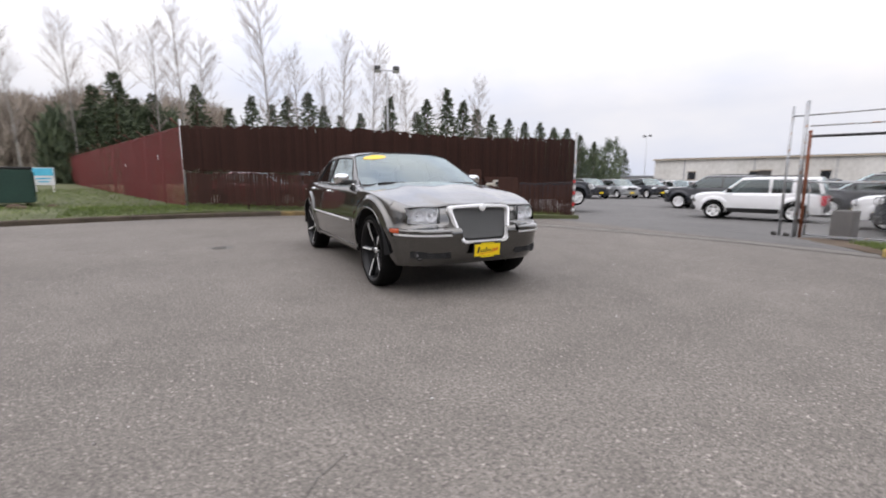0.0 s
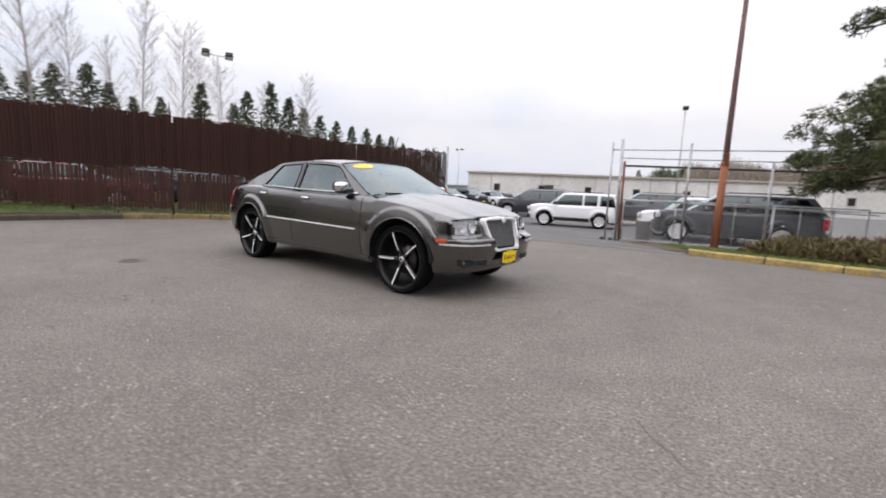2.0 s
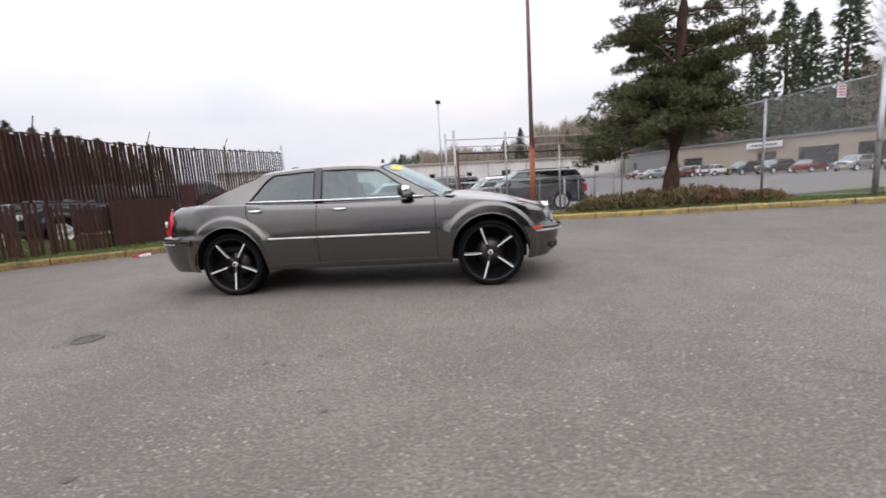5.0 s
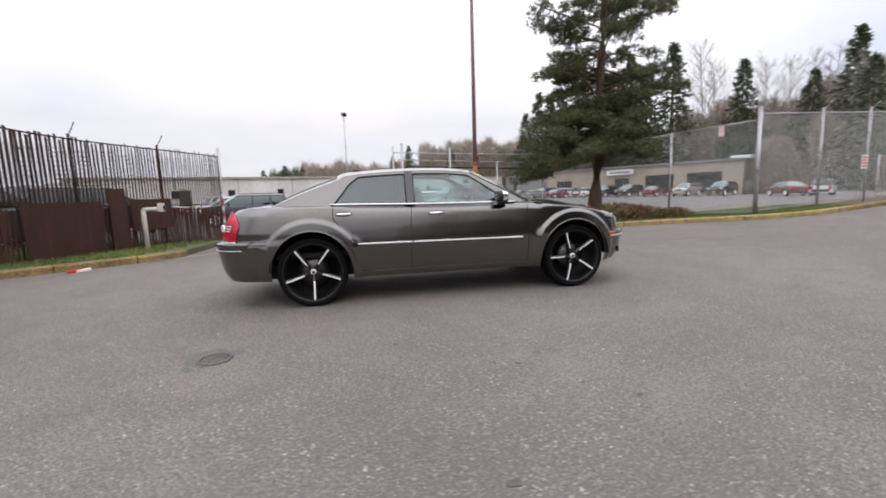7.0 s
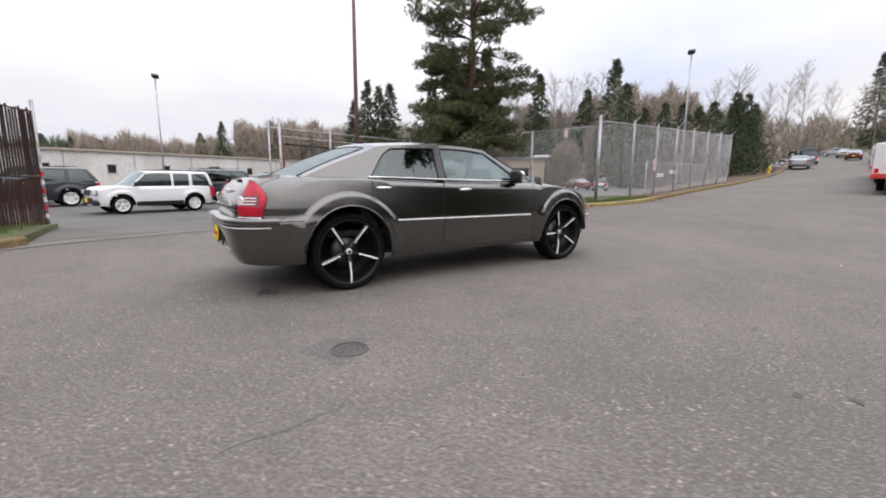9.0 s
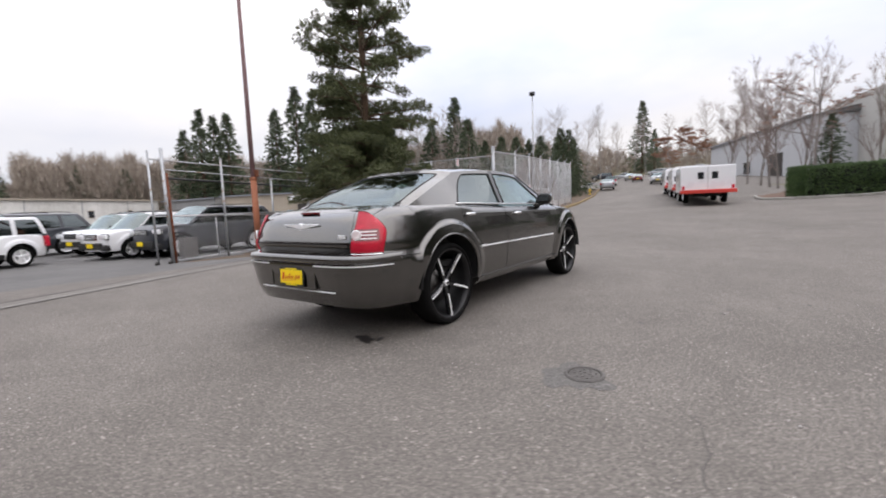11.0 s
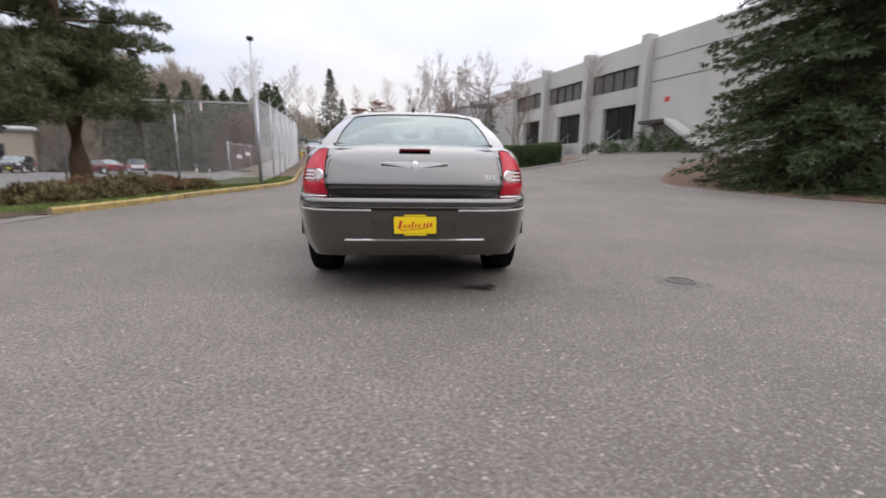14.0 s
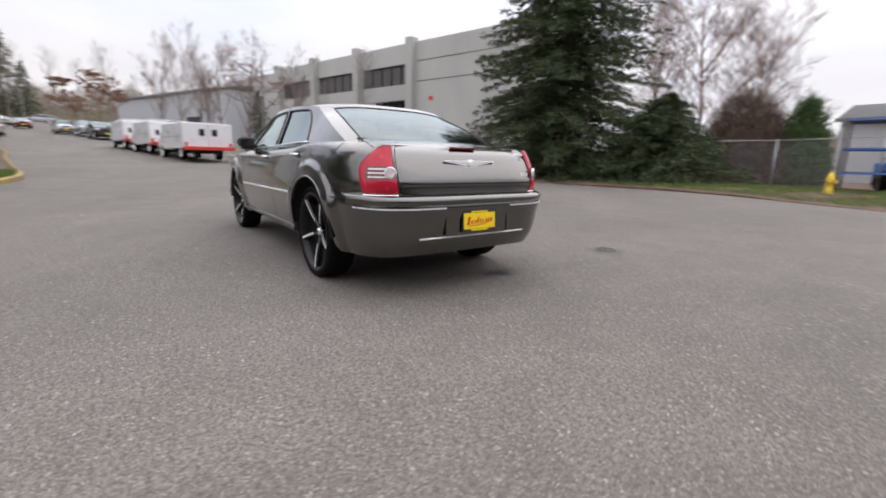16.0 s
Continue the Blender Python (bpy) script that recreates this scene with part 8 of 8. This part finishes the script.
# the wall's grey is painted shade
shed("grey_link_building", "low building between the white and the beige one, wall shade painted grey", (32.3, 90), (33.6, 73), 3, -0.3, 4.5, M_SHADEGREY, 0.1, [(5, 1.6, 1.4, 2.2, "d")])
shed("grey_warehouse", "grey metal warehouse behind the leafless street trees", (84, 3), (57, -8.0), 18, 3.0, 6.2, M_PALEMETAL, 1.6, [(6, 1.7, 2, 1.4, "w"), (14, 1.7, 2, 1.4, "w"), (22, 1.4, 3, 2.8, "d")])
shed("pale_shed", "pale metal shed at the edge of the yard", (2.9, -31.8), (-11, -33.0), 10, 0.1, 3.6, M_PALEMETAL, 1.3, [(5, 1.6, 3, 3.0, "d")])
shed("far_outbuilding", "small pale outbuilding beyond the grass", (-59.0, -14.8), (-56.0, -18.2), 5, 0.9, 1.9, M_WALLWHITE, 0.7, [(2.0, 1.0, 0.9, 0.9, "w")])
shed("far_low_building", "low pale building far across the car park", (-75, 60), (-48, 82), 10, -0.3, 2.6, M_WALLWHITE, 0.3, [(8, 1.4, 2, 1.2, "w"), (20, 1.4, 2, 1.2, "w")])


# ---- other vehicles ----
def wagon(name, label, paint, length, width, base, hood, belt, roof_z, kind, wheel_r=0.34, plate=True, lower=None, group="parked cars", glass=None):
    """A parked car: body shell, glasshouse, lamps, wheels. kind: boxy, suv or sedan."""
    car = tagged(empty(name), label, "car", group)
    glass = glass or M_GLASS_DARK
    hb = base / 2
    fo, ro = (0.80, 0.86) if kind != "sedan" else (0.90, 1.0)
    front, rear, half = hb + fo, length - base - fo + hb, width / 2
    tail = belt + (0.0 if kind != "sedan" else 0.03)
    TOP = [(-rear, tail - 0.05), (-rear + 0.12, tail), (-0.4, belt), (hb * 0.62, belt - 0.01), (hb, (belt + hood) / 2 + 0.02), (front - 0.18, hood), (front, hood - 0.08)]
    SEC = [(0.25, 0.08), (0.36, 0.03), (0.55, 0.0), (0.75, 0.005), (0.95, 0.03), (1.2, 0.06)]
    sh = Shell(front, rear, half, 6.5 if kind == "boxy" else 4.6, 7 if kind != "sedan" else 5, lambda x: curve_at(TOP, x), lambda x: 0.30, wheel_r + 0.07, wheel_r + 0.02, (hb, -hb), 0.03, SEC)
    sh.coarse = 2
    cols, pts = sh.grid(12)
    n, rows = len(cols), 12
    verts = [p for c in pts for p in c]
    k1 = rows + 1
    faces = [(i * k1 + j, (i + 1) * k1 + j, (i + 1) * k1 + j + 1, i * k1 + j + 1) for i in range(n - 1) for j in range(rows)
             if not (abs(cols[i + 1][0] - cols[i][0]) < 3e-4 and abs(pts[i][0][2] - pts[i + 1][0][2]) > 0.05)]
    body = place("body", mirrored_mesh("body", verts, faces, paint), car)
    rws = []
    for i, c in enumerate(cols):
        x, y, z = pts[i][-1]
        rws.append([(x, u * y, z + 0.03 * (1 - abs(u) ** 2.6) * smoothstep(front, front - 0.4, x)) for u in [-1 + 2 * j / 12 for j in range(13)]])
    place("bonnet", grid_mesh("bonnet", rws, paint, True, True), car)
    if kind == "boxy":
        e0, e1, e5, e4 = (-rear + 0.05, -rear + 0.20), (-rear + 0.16, -rear + 0.30), (0.98, 0.40), (0.86, 0.34)
    elif kind == "suv":
        e0, e1, e5, e4 = (-rear + 0.05, -rear + 0.42), (-rear + 0.22, -rear + 0.62), (1.18, 0.30), (1.02, 0.24)
    else:
        e0, e1, e5, e4 = (-rear + 0.75, -rear + 1.45), (-rear + 1.15, -rear + 1.55), (1.05, 0.22), (0.86, 0.16)
    rz = roof_z - 0.06
    cab = Cabin(lambda x: sh.top(x) - 0.005 if x < 0.8 else belt - 0.01, lambda x: half - 0.075, lambda x: rz - 0.03 * smoothstep(0.0, 0.6, x) - 0.02 * smoothstep(-rear + 1.4, -rear + 0.3, x),
                lambda x: half - (0.17 if kind == "boxy" else 0.25), e0, e1, (-0.52, -0.52), (-0.44, -0.44), e4, e5, 0.14, -0.06, 0.06, 0.90, 0.04)
    place("roof", grid_mesh("roof", cab.roof(8, 8), paint, True), car)
    for s in (1, -1):
        fl = s < 0
        for a, b, h0, m, nm in ((0, 1, 0, paint, "rear_pillar"), (2, 3, 0, paint if kind == "boxy" else M_GLOSSBLACK, "door_pillar"), (4, 5, 0, paint, "front_pillar"), (1, 2, 0.9, paint, "roof_rail"), (3, 4, 0.9, paint, "roof_rail")):
            place(nm, grid_mesh(nm, cab.strip(a, b, h0, 1, s, 3, 6), m, True, fl), car)
        for a, b in ((1, 2), (3, 4)):
            place("side_window", grid_mesh("side_window", cab.strip(a, b, 0, 0.9, s, 4, 6, 0.008), glass, True, fl), car)
        if kind != "sedan":
            xx = (-rear + 0.30 - 0.52) / 2 - 0.02
            c = [[cab.side(xx - 0.06, h, s) for h in (0, 0.45, 0.9)], [cab.side(xx + 0.06, h, s) for h in (0, 0.45, 0.9)]]
            c = [[(p[0], p[1] + s * 0.002, p[2]) for p in r] for r in c]
            place("window_divider", grid_mesh("window_divider", c, paint, True, not fl), car)
            tube_part("roof_bar", [(-rear + 0.7, s * (half - 0.26), roof_z - 0.03), (-rear + 0.8, s * (half - 0.26), roof_z + 0.02), (0.05, s * (half - 0.26), roof_z + 0.02), (0.15, s * (half - 0.26), roof_z - 0.03)], 0.014, M_BLACK, car, 6)
        strip_on_side(sh, -hb + wheel_r + 0.10, hb - wheel_r - 0.10, lambda x: 0.36, 0.16, 0.015, lower or paint, car, "sill", s, 10)
        for x0 in (-0.62, 0.36):
            yy = sh.side_y(x0, belt - 0.13)
            part("door_handle", box_bm(0.16, 0.03, 0.03, (x0, s * (yy + 0.012), belt - 0.13), 0.008), paint, car)
        m_x = 0.62 if kind == "sedan" else 0.75
        part("door_mirror", box_bm(0.10, 0.20, 0.15, (m_x, s * (half + 0.06), belt + 0.08), 0.035), lower or paint, car)
        # lamps
        yl = half * 0.72
        xl = sh.plan_x(yl, True)
        lamp = part("headlamp", box_bm(0.16, half * 0.42, 0.17, (xl - 0.03, s * yl, hood - 0.17), 0.05), M_WHITELENS, car)
        part("lamp_surround", box_bm(0.02, half * 0.46, 0.20, (xl - 0.05, s * yl, hood - 0.17), 0.006), M_BLACK, lamp)
        xr = sh.plan_x(half * 0.80, False)
        part("tail_lamp", box_bm(0.14, half * 0.30, 0.34 if kind != "sedan" else 0.18, (xr + 0.0, s * half * 0.80, tail - 0.24), 0.04), M_RED, car)
        for hx in (hb, -hb):
            rws = []
            for k in range(11):
                a = math.pi * k / 10
                rws.append([(hx + (wheel_r + 0.08) * math.cos(a), s * 0.45, wheel_r + 0.02 + (wheel_r + 0.08) * math.sin(a)), (hx + (wheel_r + 0.075) * math.cos(a), s * (half - 0.04), wheel_r + 0.02 + (wheel_r + 0.075) * math.sin(a))])
            place("arch_liner", grid_mesh("arch_liner", rws, M_DARK, True), car)
            wheel(wheel_r, 0.21, wheel_r - 0.11, "alloy", car, (hx, s * (half - 0.13), wheel_r), s)
        part("bumper_corner", box_bm(0.22, 0.30, 0.20, (sh.plan_x(half * 0.7, True) - 0.06, s * half * 0.68, 0.42), 0.06), lower or paint, car)
    for fore in (True, False):
        w = place("windscreen" if fore else "rear_screen", grid_mesh("screen", cab.screen(fore, 8, 8), glass if not fore else M_GLASS, True, fore), car)
    part("underbody", box_bm(length * 0.86, width * 0.72, 0.16, ((front - rear) / 2, 0, 0.38), 0.02), M_DARK, car)
    part("seat_row", box_bm(0.30, width * 0.72, 0.55, (-0.35, 0, belt - 0.12), 0.08), M_SEAT, car)
    part("seat_row", box_bm(0.30, width * 0.72, 0.50, (-1.25, 0, belt - 0.14), 0.08), M_SEAT, car)
    part("dashboard", box_bm(0.4, width * 0.76, 0.2, (0.80, 0, belt - 0.10), 0.06), M_BLACK, car)
    # grille, bumper bars, plates
    gx = front - 0.005
    grille = part("grille", box_bm(0.05, half * 0.80, 0.20, (gx, 0, hood - 0.18), 0.02), lower or M_BLACK, car)
    for k in range(7):
        part("grille_slot", box_bm(0.02, 0.045, 0.15, (gx + 0.022, -0.30 * half - 0.03 + k * (0.60 * half + 0.06) / 6, hood - 0.18), 0.006), M_DARK if lower is None else M_CHROME, grille)
    part("front_bumper", box_bm(0.10, half * 1.3, 0.22, (gx - 0.01, 0, 0.48), 0.04), lower or paint, car)
    part("rear_bumper", box_bm(0.16, half * 1.5, 0.24, (-rear + 0.04, 0, 0.50), 0.05), lower or paint, car)
    if plate:
        part("dealer_plate", box_bm(0.02, 0.31, 0.15, (gx + 0.06, 0, 0.50), 0.004), M_PLATE, car, "yellow dealer plate")
    return car


def put(car, x, y, heading, z=None):
    car.matrix_basis = pose(x, y, ground_z(x, y) if z is None else z, 0, 0, heading)
    return car


LOT_HEAD = 180 + 17
boxy = put(wagon("white_suv", "boxy white sport-utility car with black lower trim, parked", M_WHITEPAINT, 4.02, 1.70, 2.42, 0.96, 1.00, 1.58, "boxy", 0.325, True, M_BLACK), -2.95, 15.62, LOT_HEAD)
dark = put(wagon("dark_suv", "dark blue-black sport-utility car parked behind the wire fence", M_NAVY, 4.85, 1.94, 2.92, 1.06, 1.12, 1.74, "suv", 0.37, True, M_BLACK), 3.30, 13.75, 180 + 8)
silver = put(wagon("silver_suv", "silver-grey sport-utility car in the car park", M_SILVERPAINT, 4.7, 1.86, 2.80, 1.02, 1.08, 1.68, "suv", 0.36), -9.2, 24.2, LOT_HEAD)
sedan = put(wagon("silver_sedan", "silver saloon far off in the car park", M_SILVERPAINT, 4.7, 1.82, 2.75, 0.92, 0.98, 1.45, "sedan", 0.33), 27.5, 62.5, 205)
maroon = put(wagon("maroon_sedan", "maroon saloon far off in the car park", M_MAROON, 4.6, 1.8, 2.7, 0.92, 0.98, 1.45, "sedan", 0.33), 29.6, 58.5, 205)


def again(src, x, y, heading, label=None, z=None):
    c = copy_thing(src, pose(x, y, ground_z(x, y) if z is None else z, 0, 0, heading))
    if label:
        c["label"] = label
    return c


again(boxy, 2.05, 15.35, 180 + 14, "boxy white sport-utility car beside the dark one, black trim")
again(boxy, 2.2, 18.4, LOT_HEAD)
again(silver, 3.5, 21.3, LOT_HEAD)
again(dark, -1.0, 20.5, LOT_HEAD, "dark sport-utility car in the second row of the car park")
again(dark, -7.6, 21.0, LOT_HEAD, "dark sport-utility car in the second row of the car park")
for k, (x, y) in enumerate(((-22.0, 27.0), (-21.2, 29.8), (-20.4, 32.6), (-19.6, 35.6), (-18.6, 38.6), (-25.5, 41.5), (-24, 45), (-14.5, 43.5), (-12.5, 47.5))):
    again((dark, silver, dark, boxy, maroon, dark, boxy, silver, dark)[k], x, y, -20 if k < 5 else 40, "car standing in a far row of the car park")
for k, (x, y, hd) in enumerate(((30.4, 65, 205), (32.2, 61.5, 205), (33.9, 57.6, 25), (35.6, 54.2, 205), (37.2, 50.8, 205), (38.9, 47.2, 25), (40.6, 43.6, 205), (42.5, 40.0, 205), (27.5, 68.5, 205))):
    again((dark, boxy, boxy, dark, dark, maroon, silver, dark, maroon)[k], x, y, hd, "car standing before the beige building")
for src, x, y, hd in ((boxy, 43.0, 28.6, 32), (maroon, 42.0, 31.4, 70), (dark, 46.5, 22.6, 50)):
    again(src, x, y, hd, "car standing at the far edge of the yard")
# cars seen through the slat fence
for k, (x, y, hd) in enumerate(((-12.6, 3.4, 66), (-11.0, 7.6, 66), (-13.2, -0.6, 66), (-10.2, 11.4, 66))):
    again((dark, dark, maroon, dark)[k], x, y, hd, "dark car parked behind the slat fence", 0.05)
# far cars up the road
for k, (x, y, hd) in enumerate(((57, 13.2, 14), (69, 15.8, 14), (44.5, 1.0, 190), (52, 4.2, 192), (58, 5.8, 192), (64, 8.2, 192), (71, 9.0, 192), (80, 14.0, 192), (90, 17.5, 192), (100, 21, 100), (104, 27, 100), (107, 31, 100), (96, 33, 100), (112, 16, 100))):
    again((sedan, boxy, sedan, dark, silver, boxy, sedan, maroon, sedan, sedan, dark, boxy, maroon, silver)[k], x, y, hd, "car parked beside the climbing road")


def box_van(x, y, heading, label, rack):
    """A white service van with a box body, two small rear panes and a red bumper beam."""
    v = tagged(empty("service_van", (x, y, ground_z(x, y)), heading), label, "van", "service vans")
    part("box_body", box_bm(3.6, 2.35, 1.27, (-0.9, 0, 1.20), 0.05), M_WHITEPAINT, v)
    part("cab", box_bm(1.5, 1.9, 1.0, (1.55, 0, 1.0), 0.16), M_WHITEPAINT, v)
    part("bonnet", box_bm(1.0, 1.8, 0.62, (2.55, 0, 0.86), 0.14), M_WHITEPAINT, v)
    part("windscreen", box_bm(0.06, 1.6, 0.56, (2.02, 0, 1.46), 0.02, Matrix.Rotation(radians(-28), 4, "Y")), M_WINDOW, v)
    part("cab_roof", box_bm(1.2, 1.8, 0.6, (1.40, 0, 1.58), 0.16), M_WHITEPAINT, v)
    for s in (1, -1):
        part("cab_window", box_bm(0.72, 0.03, 0.45, (1.50, s * 0.915, 1.52), 0.01), M_WINDOW, v)
        pane = part("rear_pane", box_bm(0.03, 0.20, 0.28, (-2.71, s * 0.30, 1.36), 0.01), M_WINDOW, v)
        part("pane_frame", box_bm(0.02, 0.26, 0.34, (-2.70, s * 0.30, 1.36), 0.008), M_BLACK, pane)
        part("tail_lamp", box_bm(0.04, 0.12, 0.18, (-2.71, s * 1.05, 0.78), 0.01), M_RED, v)
        part("door_mirror", box_bm(0.14, 0.16, 0.30, (1.95, s * 1.10, 1.45), 0.03), M_BLACK, v)
        part("locker_line", box_bm(3.3, 0.012, 0.03, (-0.95, s * 1.18, 1.15), 0.0), M_KERB, v)
        for k in range(3):
            part("locker_line", box_bm(0.02, 0.012, 1.0, (-2.3 + 1.1 * k, s * 1.18, 1.2), 0.0), M_KERB, v)
        for hx in (1.95, -1.45):
            wheel(0.37, 0.24, 0.22, "alloy", v, (hx, s * 0.86, 0.37), s)
    part("door_gap", box_bm(0.012, 0.02, 1.15, (-2.705, 0, 1.2), 0.0), M_KERB, v)
    part("bumper_beam", box_bm(0.30, 2.40, 0.18, (-2.78, 0, 0.58), 0.03), M_REDBUMPER, v, "bright red bumper beam")
    part("chassis", box_bm(5.0, 1.3, 0.25, (0.0, 0, 0.45), 0.02), M_DARK, v)
    if rack:
        for dx in (-2.2, -0.9, 0.4):
            tube_part("roof_rack_bar", [(dx, -0.95, 1.80), (dx, -0.95, 1.95), (dx, 0.95, 1.95), (dx, 0.95, 1.80)], 0.025, M_SIGNWHITE, v, 6)
        part("ladder", box_bm(3.0, 0.4, 0.08, (-0.8, -0.4, 2.01), 0.01), M_GALV, v)
    return v


box_van(23.0, -0.75, 11, "white box service van with a red rear bumper", False)
box_van(28.7, 0.45, 12, "white service van with a roof rack", True)
box_van(34.4, 1.7, 12, "white service van with a roof rack", True)

# ---- small things at the edges ----
dm = tagged(empty("rubbish_container", (-13.6, -8.4, 0.32), 15), "dark green steel rubbish container on the grass", "container")
part("bin_body", box_bm(2.2, 1.5, 1.05, (0, 0, 0.62), 0.03), M_GREENBOX, dm)
for x in (-0.8, -0.27, 0.27, 0.8):
    for y in (-0.77, 0.77):
        part("rib", box_bm(0.08, 0.05, 0.95, (x, y, 0.60), 0.01), M_GREENBOX, dm)
part("lid", box_bm(2.24, 1.54, 0.07, (0, 0, 1.19), 0.02), M_BLACK, dm)
for x in (-0.9, 0.9):
    for y in (-0.55, 0.55):
        lathe_part("castor", [(0.0, -0.03), (0.07, -0.03), (0.07, 0.03), (0.0, 0.03)], 12, M_RUBBER, dm, at=(x, y, 0.06))
for k, (x, y, s) in enumerate(((-12.1, -7.7, 0.30), (-11.6, -8.3, 0.24), (-10.7, -4.1, 0.20), (-10.5, -4.7, 0.16), (-12.8, -7.0, 0.22))):
    rng = random.Random(k)
    bm = bmesh.new()
    bmesh.ops.create_icosphere(bm, subdivisions=3, radius=s)
    for v in bm.verts:
        v.co *= 1 + 0.25 * noise.noise(v.co * 5 + Vector((k, 0, 0)))
        v.co.z *= 0.6
    tagged(part("rock", bm, M_EARTH, at=(x, y, ground_z(x, y) + 0.22), smooth=True), "rough brown rock lying in the grass", "rock", "rocks")
yard = tagged(empty("yard_sign", (-25.5, -10.4, 0.75), 78), "white and light-blue yard sign on two stakes", "sign")
part("board", box_bm(1.0, 0.03, 0.95, (0, 0, 0.62), 0.005), M_SIGNWHITE, yard)
part("blue_band", box_bm(0.94, 0.01, 0.40, (0, -0.022, 0.86), 0.0), M_SIGNBLUE, yard)
for k in range(2):
    part("text_bar", box_bm(0.7 - 0.2 * k, 0.01, 0.08, (0, -0.022, 0.50 - 0.17 * k), 0.0), M_SIGNBLUE, yard)
for s in (-0.4, 0.4):
    part("stake", box_bm(0.04, 0.04, 0.8, (s, 0, 0.1), 0.0), M_SIGNWHITE, yard)
again(boxy, -24.0, -13.5, 100, "white car standing beyond the grass", 0.5)

ub = tagged(empty("utility_cabinet", (4.75, -17.8, 0.25), 20), "pale grey-green utility cabinet on the verge", "cabinet")
part("case", box_bm(0.42, 0.36, 0.95, (0, 0, 0.47), 0.02), M_UTIL, ub)
part("lid", box_bm(0.46, 0.40, 0.06, (0, 0, 0.97), 0.015), M_UTIL, ub)
part("door", box_bm(0.34, 0.015, 0.78, (0, 0.185, 0.46), 0.004), M_UTIL, ub)
part("lock", box_bm(0.03, 0.02, 0.05, (0.12, 0.20, 0.5), 0.004), M_STEEL, ub)


def hydrant(x, y, z):
    h = tagged(empty("fire_hydrant", (x, y, z)), "yellow fire hydrant on the grass verge", "hydrant")
    lathe_part("barrel", [(0.0, 0.0), (0.15, 0.0), (0.15, 0.04), (0.105, 0.05), (0.10, 0.42), (0.125, 0.44), (0.125, 0.50), (0.11, 0.52), (0.10, 0.60), (0.05, 0.67), (0.0, 0.68)], 20, M_HYDRANT, h, "z")
    lathe_part("top_nut", [(0.0, 0.75), (0.03, 0.75), (0.035, 0.66)], 5, M_HYDRANT, h, "z")
    for a in (0, 90, 180):
        lathe_part("outlet", [(0.0, 0.17), (0.055, 0.17), (0.06, 0.10), (0.05, 0.06)], 12, M_HYDRANT, h, at=pose(0, 0, 0.40, 0, 0, a))
    return h


hydrant(-0.65, -16.6, 0.12)
hydrant(46.5, 12.4, ground_z(46.5, 12.4) + 0.1)
chain_fence("chain_link_fence", "rusty chain-link fence before the brush", [(6.2, -20.2), (2.4, -21.0), (-1.2, -19.9)], 2.0, 0.1, 2.8, False, 0.10)
rk = tagged(empty("steel_rack", (-2.0, -18.8, 0.1), 8), "galvanised steel loading rack beside the verge", "rack")
for x in (-1.6, 0.0, 1.6):
    for y in (-0.8, 0.8):
        tube_part("upright", [(x, y, 0), (x, y, 2.5)], 0.042, M_STEEL, rk, 6)
for z in (0.7, 1.5, 2.45):
    for y in (-0.8, 0.8):
        tube_part("beam", [(-1.6, y, z), (1.6, y, z)], 0.032, M_BLUE, rk, 6)
    part("deck", box_bm(3.2, 1.6, 0.04, (0, 0, z + 0.03), 0.0), M_IRON, rk)
mc = tagged(empty("blue_machine", (-2.2, -21.8, 0.1), 10), "blue and white lift machine parked behind the rack", "machine")
part("chassis", box_bm(3.0, 1.6, 0.7, (0, 0, 0.75), 0.08), M_BLUE, mc)
part("cage", box_bm(2.6, 1.5, 0.9, (0, 0, 1.7), 0.06), M_SIGNWHITE, mc)
part("guard", box_bm(2.7, 1.6, 0.10, (0, 0, 2.3), 0.02), M_BLUE, mc)
for x in (-1.1, 1.1):
    for s in (1, -1):
        lathe_part("tyre", [(0.0, -0.12), (0.36, -0.12), (0.40, -0.08), (0.40, 0.08), (0.36, 0.12), (0.0, 0.12)], 20, M_RUBBER, mc, at=(x, s * 0.8, 0.40))

# two bits of litter by the west kerb
for k, (x, y, m) in enumerate(((-5.98, 2.94, M_REDINK), (-5.87, 2.98, M_SIGNWHITE))):
    bm = box_bm(0.22, 0.08, 0.05, (0, 0, 0.025), 0.012)
    for v in bm.verts:
        v.co.z *= 1 + 0.5 * math.sin(v.co.x * 30)
    tagged(part("litter", bm, m, at=pose(x, y, ground_z(x, y) + 0.002, 0, 0, 30 + 40 * k)), "crumpled piece of litter at the kerb", "litter")
